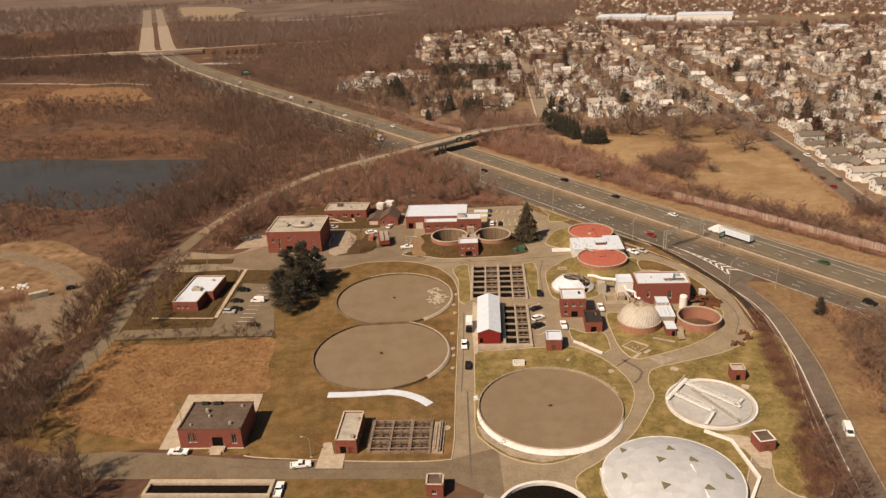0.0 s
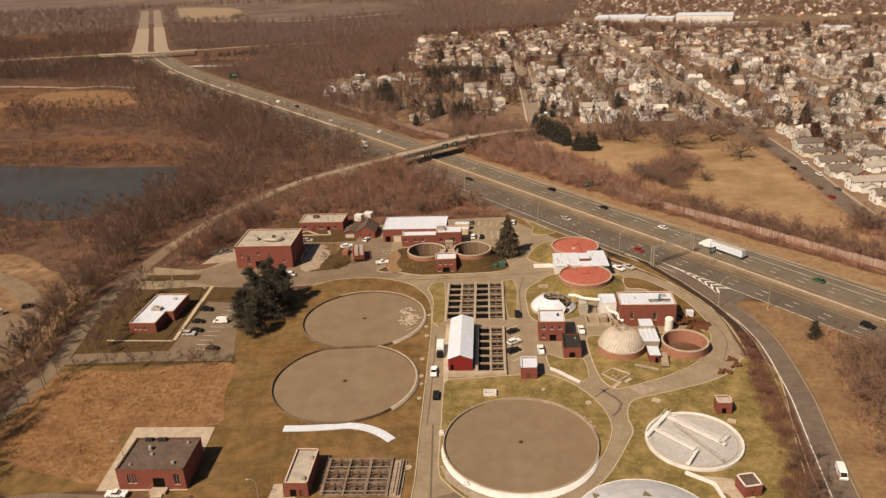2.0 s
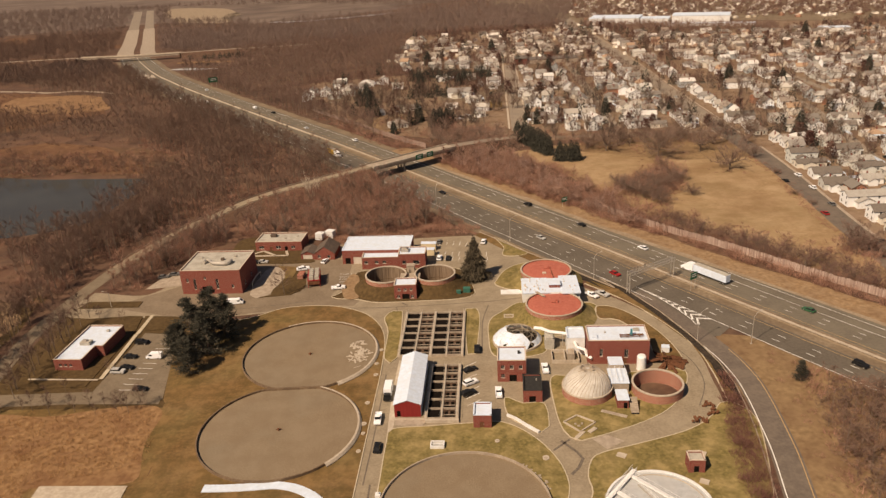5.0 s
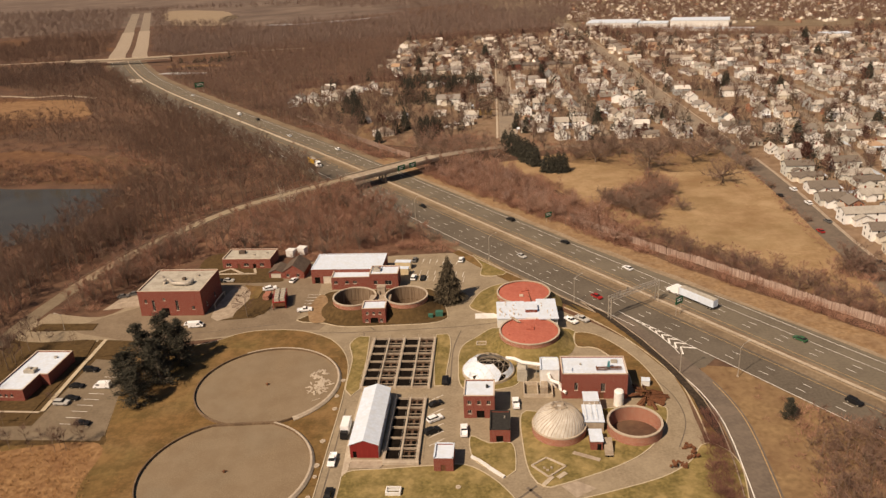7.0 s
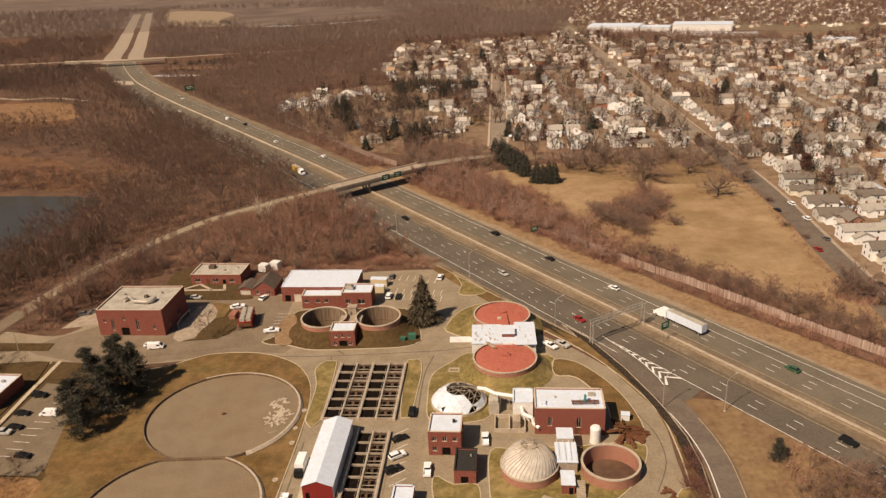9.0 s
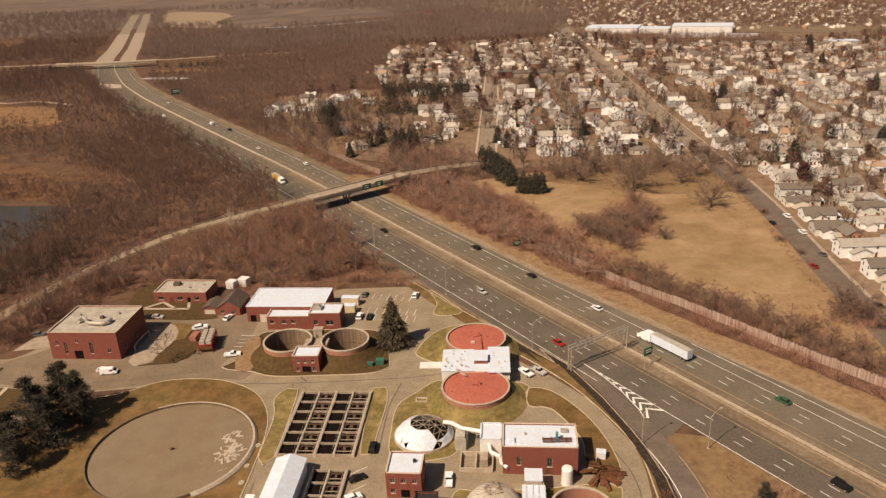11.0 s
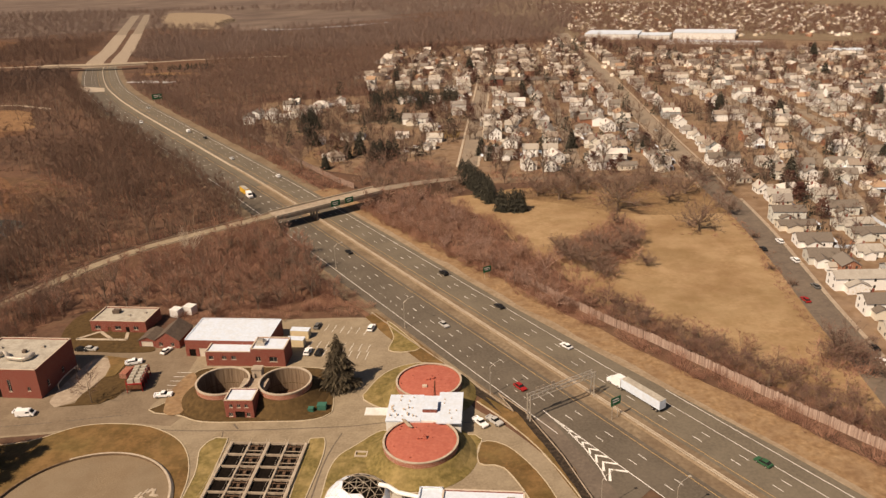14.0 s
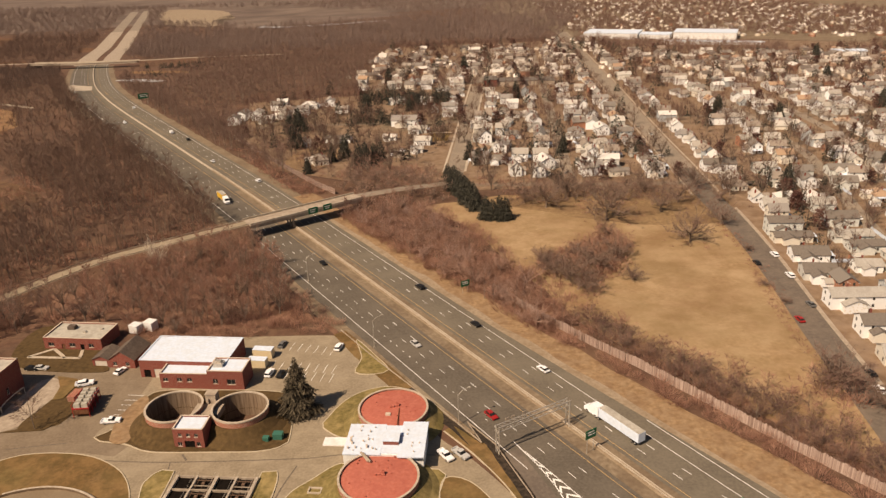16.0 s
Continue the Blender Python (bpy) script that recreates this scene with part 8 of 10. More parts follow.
for x, y, s in ((-31, 680, 1.6), (-36, 674, 1.3), (28.6, 581, 1.4), (24, 586, 1.2), (33, 588, 1.2), (12.7, 604, 1.3), (-4.4, 569, 0.9), (96.5, 579, 1.1), (12.3, 738, 1.4), (52, 744.6, 1.3), (46, 740, 1.1), (90.8, 931, 1.6), (100.5, 582, 1.0), (91.3, 591, 1.1), (132.8, 778, 1.4), (149.6, 601.6, 1.1), (194, 584, 0.9), (138.6, 528.7, 0.9), (18.8, 869, 1.4), (274, 696, 1.4), (251.5, 511, 1.45), (310.7, 675.6, 1.2), (192.4, 586, 1.0), (457, 957, 1.5), (399, 708, 1.3), (318, 544, 1.2), (267, 504, 1.0), (407, 819, 1.4), (-26, 634, 1.3), (-20, 628, 1.0), (6, 594, 1.0), (232, 366, 0.6)):
    tree_thing("evergreen_tree", "cypress", x, y, "dark evergreen among the houses", ("bark", "needle"), group="town evergreens", s=s, rot=rr.uniform(0, 6))

# reed tufts on the golden field
P = scatter([(-117, 239), (-62, 238), (-58, 224), (-57, 212), (-82, 207), (-85, 183), (-104, 188), (-118, 198), (-119, 214)], 1.7, RNG)
v, f, m = plant_out([shrub_clump(RNG, 1.0, 0.9, 26, 0.05) for _ in range(5)], P, RNG, 0.6, 1.3)
arrays("reed_tufts", v, f, np.zeros(len(f), int), ["reed_tuft"], "golden dry reed tufts", "reeds")

# ---- town ----
MAIN = [(240, 1330), (230, 1097), (221, 873), (216.5, 725), (214, 629), (213, 560), (211.6, 510), (212.0, 458), (209.5, 410), (205, 362), (202.5, 326), (200, 290), (198, 240)]
road("main_street", MAIN[:6], 12, 0.08, "asphalt_old", "wide grey town street", step=8)
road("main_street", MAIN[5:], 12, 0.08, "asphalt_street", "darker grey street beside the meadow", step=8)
tagged(put("pavement", strip(bmesh.new(), curve_pts([(219.0, 490), (218.0, 460), (216.2, 429), (213.4, 397), (210.8, 369), (208.4, 330)], False, 4), 1.6, 0.05, 0.16), "concrete_old"), "pale concrete pavement along the street", "pavement", kind="structure")
for s in (-1, 1):
    tagged(put("pavement", strip(bmesh.new(), curve_pts(MAIN[:7], False, 10), 1.3, 0.05, 0.17, side=7.4 * s), "concrete_old"), "pale concrete pavement along the main street", "pavement", kind="structure")
STREETS = [(-62, 690, -40, 785), (10, 832, 25, 1130), (68, 826, 84, 1030), (82, 560, 124, 1150), (146, 545, 176, 1120), (244, 330, 292, 580), (292, 580, 302, 1060)] + [(271 + 58 * k, 250 - 8 * k, 275 + 58 * k, 1040 - 10 * k) for k in range(1, 7)]
for x, a, x1, b_ in STREETS:
    road("street", [(x + (x1 - x) * k / 24, a + (b_ - a) * k / 24) for k in range(25)], 10.5 if x == 82 else 7.0, 0.07, "asphalt_old", "narrow grey town street", smooth=False)
for s_ in (-1, 1):
    tagged(put("pavement", strip(bmesh.new(), [(82 + s_ * 6.3 + 42 * k / 20, 565 + 585 * k / 20) for k in range(21)], 1.4, 0.05, 0.17), "concrete"), "pale concrete pavement along the town street", "pavement", kind="structure")
tagged(put("pavement", strip(bmesh.new(), [(62, 664), (80, 662)], 1.4, 0.05, 0.17), "concrete"), "pale concrete footpath before the houses", "pavement", kind="structure")
for y, a, b_ in ((530, 90, 420), (690, -30, 900), (850, -10, 900), (600, 271, 900), (420, 271, 900), (1010, 0, 700)):
    road("street", [(a + (b_ - a) * k / 24, y + 8 - 18 * k / 24) for k in range(25)], 6.0, 0.075, "town_asphalt", "narrow grey cross street", smooth=False)


def house_parts(t, w, d, h, pitch, porch, plain=False, hip=False, wall="siding", roof="shingle"):
    """A small house: walls, gabled or hipped roof, windows, door, chimney."""
    apex = h + pitch * w / 2
    bm = boxes((-w / 2, w / 2, -d / 2, d / 2, 0, h))
    for yy in () if hip else (-d / 2, d / 2 - 0.12):
        for k in (0, 0.12):
            bm.faces.new([bm.verts.new(q) for q in ((-w / 2, yy + k, h), (w / 2, yy + k, h), (0, yy + k, apex))])
    part("wall", bm, wall, t)
    bm = bmesh.new()
    e = w / 2 + 0.4
    if hip:
        rim = [bm.verts.new((sx * e, sy * (d / 2 + 0.4), h - 0.12)) for sx, sy in ((-1, -1), (1, -1), (1, 1), (-1, 1))]
        p, q = bm.verts.new((0, -d / 2 + w * 0.42, apex)), bm.verts.new((0, d / 2 - w * 0.42, apex))
        for f in ((rim[0], rim[1], p), (rim[1], rim[2], q, p), (rim[2], rim[3], q), (rim[3], rim[0], p, q), rim[::-1]):
            bm.faces.new(f)
    else:
        rows_ = []
        for yy in (-d / 2 - 0.4, d / 2 + 0.4):
            rows_.append([bm.verts.new((x, yy, z)) for x, z in ((-e, apex + 0.03 - pitch * e), (0, apex + 0.03), (e, apex + 0.03 - pitch * e), (e, apex + 0.2 - pitch * e), (0, apex + 0.2), (-e, apex + 0.2 - pitch * e))])
        for k in range(6):
            bm.faces.new((rows_[0][k], rows_[0][(k + 1) % 6], rows_[1][(k + 1) % 6], rows_[1][k]))
        for r_ in rows_:
            bm.faces.new((r_[0], r_[1], r_[4], r_[5]))
            bm.faces.new((r_[1], r_[2], r_[3], r_[4]))
    part("roof", bm, roof, t)
    if plain:
        for x in (-w * 0.26, w * 0.24):
            part("window", boxes((x - 0.45, x + 0.45, -d / 2 - 0.05, -d / 2 + 0.02, 0.9, 2.2)), "pane", t)
        part("chimney", boxes((w * 0.2, w * 0.2 + 0.6, d * 0.1, d * 0.1 + 0.6, h, apex + 0.7)), "brick", t)
        return
    for s in (-1, 1):
        y0, y1 = sorted((s * (d / 2 - 0.02), s * (d / 2 + 0.05)))
        for z in ((0.9, 3.6) if h > 4 else (0.9,)):
            for x in (-w * 0.28, w * 0.24):
                part("window", boxes((x - 0.4, x + 0.4, y0, y1, z, z + 1.2)), "pane", t)
        x0, x1 = sorted((s * (w / 2 - 0.02), s * (w / 2 + 0.05)))
        for z in ((0.9, 3.6) if h > 4 else (0.9,)):
            for y in (-d * 0.25, d * 0.25):
                part("window", boxes((x0, x1, y - 0.4, y + 0.4, z, z + 1.2)), "pane", t)
    part("door", boxes((-0.45, 0.45, -d / 2 - 0.06, -d / 2 + 0.02, 0, 2.1)), "rust", t)
    part("chimney", boxes((w * 0.2, w * 0.2 + 0.6, d * 0.1, d * 0.1 + 0.6, h, apex + 0.7)), "brick", t)
    # a lower wing with a roof across the main one
    side = 1 if int(w * 10) % 2 else -1
    ww, wd, wh = w * 0.42, d * 0.42, h * (0.62 if h > 4 else 0.92)
    wy, wa = d * 0.12, wh + pitch * wd / 2
    x0, x1 = sorted((side * (w / 2 - 0.01), side * (w / 2 + ww)))
    bm = boxes((x0, x1, wy - wd / 2, wy + wd / 2, 0, wh))
    xe = side * (w / 2 + ww)
    bm.faces.new([bm.verts.new(q) for q in ((xe, wy - wd / 2, wh), (xe, wy + wd / 2, wh), (xe, wy, wa))])
    part("wing", bm, wall, t)
    bm = bmesh.new()
    e = wd / 2 + 0.35
    xi, xo = side * w * 0.1, side * (w / 2 + ww + 0.3)
    for k in (-1, 1):
        rim = [(xi, wy, wa + 0.18), (xo, wy, wa + 0.18), (xo, wy + k * e, wa + 0.18 - pitch * e), (xi, wy + k * e, wa + 0.18 - pitch * e)]
        low = [bm.verts.new((a, b, c - 0.16)) for a, b, c in rim]
        top = [bm.verts.new(q) for q in rim]
        bm.faces.new(top)
        bm.faces.new(low)
        for j in range(4):
            bm.faces.new((top[j], top[(j + 1) % 4], low[(j + 1) % 4], low[j]))
    part("wing_roof", bm, roof, t)
    if porch:
        part("porch", boxes((-w * 0.4, w * 0.4, -d / 2 - 2.2, -d / 2 - 0.01, 2.4, 2.6), (-w * 0.4, -w * 0.4 + 0.15, -d / 2 - 2.2, -d / 2 - 2.05, 0, 2.4), (w * 0.4 - 0.15, w * 0.4, -d / 2 - 2.2, -d / 2 - 2.05, 0, 2.4)), "roof_white", t)


MODELS = []
for k, (w, d, h, pitch, porch) in enumerate(((6.8, 9.6, 5.0, 0.75, True), (7.6, 10.6, 2.9, 0.6, False), (6.2, 8.6, 5.2, 0.85, True), (8, 11.4, 3.0, 0.5, True), (7.2, 9, 4.8, 0.6, False), (5.8, 8, 2.9, 0.9, False), (8.4, 12, 5.0, 0.5, False))):
    MODELS.append((w, d, h, pitch, porch))
first = {}
second = {}
SPOTS = []
hr = random.Random(21)


def main_x(y):
    P = sorted((q[1], q[0]) for q in MAIN)
    return float(np.interp(y, [a for a, b_ in P], [b_ for a, b_ in P]))


for x0, a, x1, b_ in STREETS:
    for s in (-1, 1):
        y = a + 8
        while y < b_:
            x = x0 + (x1 - x0) * (y - a) / (b_ - a)
            SPOTS.append((x + s * hr.uniform(12, 18), y, -90 * s + hr.gauss(0, 7)))
            if hr.random() < 0.5:
                SPOTS.append((x + s * hr.uniform(24, 30), y + hr.uniform(-3, 3), hr.choice((0, 90)) + hr.gauss(0, 8)))
            y += hr.uniform(12, 18) if hr.random() < 0.85 else hr.uniform(24, 34)
for s in (-1, 1):
    y = 300 if s > 0 else 545
    while y < 1250:
        SPOTS.append((main_x(y) + s * hr.uniform(17, 20), y, -90 * s + hr.gauss(0, 3)))
        y += hr.uniform(14, 18)
SPOTS += [(218 + 13.5 * i + hr.uniform(-2, 2), 330 + 13 * j + hr.uniform(-2, 2), hr.choice((0, 90))) for i in (1, 2, 3) for j in range(14)]
SPOTS = [p for p in SPOTS if abs(p[0] - main_x(p[1])) > 12 and not (p[0] < 97 and p[1] < 705) and not (55 < p[0] < 208 and p[1] < 540) and not (100 < p[0] < 190 and 815 < p[1] < 885)]
ROWS = ((236, 487, 11, 7.5, 3.4, 0.55, False), (228, 455.5, 14.5, 8, 6.0, 0.45, False), (228, 445.8, 16, 7, 3.0, 0.35, True), (227, 426, 14, 9, 3.2, 0.5, True), (223, 408, 12, 9, 3.4, 0.5, False), (225, 383, 19, 8, 5.0, 0.45, False), (257, 483, 10, 8, 4.4, 0.6, False), (257, 464.5, 14, 8, 4.2, 0.55, False), (253, 445, 16, 8, 3.0, 0.45, False), (253.5, 433.5, 14, 7, 3.0, 0.45, False), (244, 413, 10, 7, 3.0, 0.5, False), (254, 549, 12, 8, 3.6, 0.5, True), (231, 556, 18, 9, 4.2, 0.5, False), (270, 538, 10, 8, 4.2, 0.6, False), (292, 541, 14, 9, 3.6, 0.5, False), (284, 519, 12, 8, 3.6, 0.55, False), (246, 392, 12, 8, 3.2, 0.5, False), (222, 362, 11, 8, 5.0, 0.55, True), (243, 368, 13, 8, 3.2, 0.5, False), (221, 344, 12, 8, 3.4, 0.5, False))
for x, y, ln, sp, h, pitch, porch in ROWS:
    t = thing("house", "white sided house with a grey ridged roof beside the street", "house", pose(x, y, 0.03, 0, 0, 90 + hr.gauss(-3, 2)), "street houses")
    house_parts(t, sp, ln, h, pitch, porch, wall="siding_grey" if x > 250 or y == 455.5 else "siding", roof="roof_grey" if y in (455.5, 445.8, 426, 408, 464.5, 433.5, 556, 362) else "shingle_grey" if x < 260 else "shingle")
SPOTS = [p for p in SPOTS if all(abs(p[0] - q[0]) > 14 or abs(p[1] - q[1]) > 10.5 for q in ROWS)]
# the houses that stand apart at the near end of the town
LEFT = ((-1, 591, 12, 9, 3.4, 0.5, 20), (3, 645, 17, 8, 2.9, 0.4, 88), (-18, 636, 9, 7, 3.0, 0.6, 10), (-50, 724, 12, 9, 4.6, 0.6, 0), (-62, 712, 11, 8, 3.4, 0.6, 84), (-37, 762, 13, 9, 3.6, 0.5, 88), (-52, 748, 12, 9, 3.2, 0.5, 80), (-22, 770, 10, 8, 4.4, 0.6, 5),
        (46, 690, 20, 11, 4.6, 0.5, 86), (56, 666, 13, 8, 3.0, 0.45, 88), (61, 632, 11, 7.5, 3.2, 0.6, 80), (58, 612, 8, 6, 2.6, 0.5, 88), (38, 646, 9, 6, 2.6, 0.5, 86), (102, 634, 11, 8, 5.4, 0.8, 4), (99, 676, 11, 8, 3.2, 0.5, 86), (103, 698, 12, 8.5, 4.6, 0.6, 88), (34, 772, 14, 9, 3.4, 0.5, 86), (58, 770, 12, 8, 3.2, 0.5, 80), (-8, 742, 10, 8, 3.2, 0.5, 88))
for x, y, ln, sp, h, pitch, yaw in LEFT:
    t = thing("house", "pale house standing among bare trees and evergreens", "house", pose(x, y, 0.03, 0, 0, yaw), "town houses")
    house_parts(t, sp, ln, h, pitch, ln > 12, hip=sp == 9)
SPOTS = [p for p in SPOTS if all(math.hypot(p[0] - q[0], p[1] - q[1]) > 13 for q in LEFT)]
kept = []
for p in sorted(SPOTS, key=lambda q: math.hypot(q[0] - 60, q[1] - 80)):
    if all(abs(p[0] - q[0]) > 9.0 or abs(p[1] - q[1]) > 10 for q in kept[-400:]):
        kept.append(p)
far_v, far_f, far_m, off = [], [], [], 0
sheds = []
SHED = None
for k in range(46):
    x, y = hr.uniform(222, 300), hr.uniform(325, 540)
    if any(abs(x - q[0]) < 10 and abs(y - q[1]) < 7.5 for q in kept + list(ROWS)) or abs(x - 271) < 5:
        continue
    m = pose(x, y, 0.03, 0, 0, hr.choice((0, 90)) + hr.gauss(0, 6))
    if SHED is None:
        SHED = thing("garden_shed", "small pale shed in a back yard", "shed", m, "garden sheds")
        part("wall", boxes((-1.6, 1.6, -2.2, 2.2, 0, 2.2)), "siding", SHED)
        bm = bmesh.new()
        for sx in (-1, 1):
            bm.faces.new([bm.verts.new(v) for v in ((0, -2.4, 3.1), (sx * 1.9, -2.4, 2.1), (sx * 1.9, 2.4, 2.1), (0, 2.4, 3.1))])
        part("roof", bm, "shingle", SHED)
        part("door", boxes((-0.5, 0.5, -2.26, -2.2, 0, 1.9)), "frame", SHED)
    else:
        copy_thing(SHED, m)
FEN = None
for k in range(40):
    x, y = 229 + 13 * hr.randrange(6) + hr.uniform(-1, 1), hr.uniform(325, 530)
    m = pose(x, y, 0.03, 0, 0, hr.choice((0, 90, 90)))
    if any(abs(x - q[0]) < 13 and abs(y - q[1]) < 6 for q in kept + list(ROWS)):
        continue
    if FEN is None:
        FEN = thing("yard_fence", "low white board fence between the yards", "fence", m, "yard fences")
        part("rail", boxes((-7, 7, -0.04, 0.04, 0.5, 0.6), (-7, 7, -0.04, 0.04, 1.2, 1.3)), "roof_white", FEN)
        part("boarding", boxes((-7, 7, 0.045, 0.08, 0.05, 1.6)), "roof_white", FEN)
        for j in range(5):
            part("post", boxes((-7 + 3.4 * j, -6.85 + 3.4 * j, -0.08, 0.04, 0, 1.7)), "roof_white", FEN)
    else:
        copy_thing(FEN, m)
kept = [p for p in kept if p[0] < np.interp(p[1], (350, 547, 791, 1167), (250, 347, 471, 665))]
for i, (x, y, yaw) in enumerate(kept):
    k = hr.randrange(len(MODELS))
    if hr.random() < 0.35:
        yaw += 90
    w, d, h, pitch, porch = MODELS[k]
    if i < 92:
        m = pose(x, y, 0.03, 0, 0, yaw)
        if k not in first:
            t = thing("house", "pale sided gabled house in the town", "house", m, "town houses")
            house_parts(t, w, d, h, pitch, porch, hip=k in (1, 3))
            first[k] = t
        else:
            copy_thing(first[k], m)
        continue
    if i < 270:
        m = pose(x, y, 0.03, 0, 0, yaw)
        if k not in second:
            t = thing("house", "small pale gabled house farther into town", "house", m, "town houses")
            house_parts(t, w, d, h, pitch, False, True, k in (1, 3))
            second[k] = t
        else:
            copy_thing(second[k], m)
        continue
    if y > 1215 or x > np.interp(y, (350, 547, 791, 1167), (250, 347, 471, 665)):
        continue
    sheds.append((x + hr.uniform(-13, 13), y + hr.uniform(-9, 9), hr.uniform(0, 180)))
    apex = h + pitch * w / 2
    c, s = math.cos(radians(yaw)), math.sin(radians(yaw))
    V = np.array([(-w / 2, -d / 2, 0), (w / 2, -d / 2, 0), (w / 2, d / 2, 0), (-w / 2, d / 2, 0), (-w / 2, -d / 2, h), (w / 2, -d / 2, h), (w / 2, d / 2, h), (-w / 2, d / 2, h), (0, -d / 2, apex), (0, d / 2, apex),
                  (-w / 2 - 0.4, -d / 2 - 0.4, h - 0.2), (0, -d / 2 - 0.4, apex + 0.1), (0, d / 2 + 0.4, apex + 0.1), (-w / 2 - 0.4, d / 2 + 0.4, h - 0.2), (w / 2 + 0.4, -d / 2 - 0.4, h - 0.2), (w / 2 + 0.4, d / 2 + 0.4, h - 0.2)])
    F = np.array([(0, 1, 5), (0, 5, 4), (1, 2, 6), (1, 6, 5), (2, 3, 7), (2, 7, 6), (3, 0, 4), (3, 4, 7), (4, 5, 8), (6, 7, 9), (10, 11, 12), (10, 12, 13), (11, 14, 15), (11, 15, 12)])
    V = np.stack([V[:, 0] * c - V[:, 1] * s + x, V[:, 0] * s + V[:, 1] * c + y, V[:, 2]], 1)
    far_v.append(V)
    far_f.append(F + off)
    far_m.append(np.array([0] * 10 + [1] * 4))
    off += len(V)
for x, y, yaw in sheds:
    c, s = math.cos(radians(yaw)), math.sin(radians(yaw))
    V = np.array([(-1, -1, 0), (1, -1, 0), (1, 1, 0), (-1, 1, 0), (-1, -1, 1), (1, -1, 1), (1, 1, 1), (-1, 1, 1), (0, -1, 1.5), (0, 1, 1.5)]) * (hr.uniform(1.6, 2.8), hr.uniform(2, 3.4), 2.4)
    V = np.stack([V[:, 0] * c - V[:, 1] * s + x, V[:, 0] * s + V[:, 1] * c + y, V[:, 2]], 1)
    F = np.array([(0, 1, 5), (0, 5, 4), (1, 2, 6), (1, 6, 5), (2, 3, 7), (2, 7, 6), (3, 0, 4), (3, 4, 7), (4, 5, 8), (6, 7, 9), (4, 8, 9), (4, 9, 7), (8, 5, 6), (8, 6, 9)])
    far_v.append(V)
    far_f.append(F + off)
    far_m.append(np.array([0] * 10 + [1] * 4))
    off += len(V)
arrays("far_houses", np.concatenate(far_v), np.concatenate(far_f), np.concatenate(far_m), ["siding_far", "shingle_far"], "far pale gabled houses of the town", "houses")
# bare trees between the houses
TOWN = [(-70, 640), (20, 575), (95, 545), (200, 530), (222, 500), (225, 330), (245, 340), (345, 547), (470, 791), (620, 1080), (430, 1010), (330, 1060), (235, 1190), (0, 1200), (-5, 830), (-95, 790)]
TOWN_CROWN = [spreading_tree(RNG, 9.5, 4.8, 11, 60, 520, 0.05, 0.4, 0.95) for _ in range(4)]
TT = [bare_tree(RNG, 12, 4.6, 8, 120, 0.075, 0.2, 1.1, 0.42, 1.0, 1) for _ in range(5)]
STREET_GAP = [(x - 5, y) for x, y in MAIN] + [(x + 5, y) for x, y in reversed(MAIN)]
NEAR_TOWN = [(-70, 640), (20, 575), (95, 545), (200, 530), (222, 500), (225, 330), (245, 340), (345, 547), (415, 685), (-70, 690)]
wood("edge_woods", [[(30, 537), (-8, 572), (-38, 620), (-70, 668), (-76, 700), (-60, 680), (-20, 612), (20, 566), (60, 565), (92, 552), (60, 528)], [(98, 505), (150, 528), (206, 520), (204, 500), (150, 508), (110, 494)]], 5.6, YOUNG, "bare brown trees at the edge of the town", ("bark", "twig"), lo=0.8, hi=1.8)
wood("town_trees", [NEAR_TOWN], 15.0, TT, "bare brown trees between the houses", ("bark", "twig_town"), lo=0.5, hi=1.2, clear=[STREET_GAP])
wood("town_crowns", [NEAR_TOWN, [(90, 552), (205, 530), (206, 512), (150, 500), (100, 520)]], 13.5, TOWN_CROWN, "broad bare reddish trees in the yards", ("bark", "twig_town"), lo=0.7, hi=1.5, clear=[STREET_GAP])
sheet("house_lot", [(38, 600), (54, 597), (57, 618), (40, 620)], 0.09, "concrete_old", "pale worn car park behind the houses", "parking", smooth=False)
sheet("house_lot", [(63, 640), (77, 638), (79, 662), (66, 664)], 0.085, "lawn", "tan winter lawn before a house", "lawn", smooth=False)
sheet("house_lot", [(-24, 596), (-8, 577), (10, 596), (8, 620), (-14, 630)], 0.085, "verge", "pale worn yard behind the noise fence", "yard")
YARDS = [[(x - 8, y - 9), (x + 8, y - 9), (x + 8, y + 7), (x - 8, y + 7)] for x, y, *_ in LEFT]
wood("yard_crowns", [[(-62, 690), (-40, 640), (-22, 606), (0, 572), (18, 552), (60, 566), (77, 590), (80, 720), (-50, 725)]], 11.5, TOWN_CROWN, "broad bare red-brown trees round the houses", ("bark", "twig_town"), lo=0.7, hi=1.45, clear=YARDS)
sheet("house_lot", [(30, 676), (68, 672), (74, 700), (36, 706)], 0.088, "verge_dull", "pale dry lawn round a white house", "lawn")
sheet("house_lot", [(-66, 700), (-30, 708), (-24, 760), (-60, 752)], 0.088, "verge_dull", "pale dry lawns round the houses", "lawn")
wood("bridge_crowns", [[(20, 534), (34, 520), (44, 505), (60, 498), (84, 500), (80, 522), (76, 545), (52, 560), (24, 562)]], 7.0, CROWN, "round bare lilac-brown trees beside the bridge", ("bark", "twig_lilac"), lo=0.8, hi=1.5, clear=[[(x - 4.5, y - 2) for x, y, *_ in ACE] + [(x + 4.5, y + 2) for x, y, *_ in reversed(ACE)]])
wood("yard_brush", [[(-50, 640), (-22, 600), (0, 566), (18, 548), (60, 562), (77, 578), (78, 590), (40, 580), (10, 580), (-30, 640)]], 6.5, LOW, "red-brown brush behind the noise fence", ("bark", "shrub"), lo=0.6, hi=1.3, clear=YARDS, category="scrub")
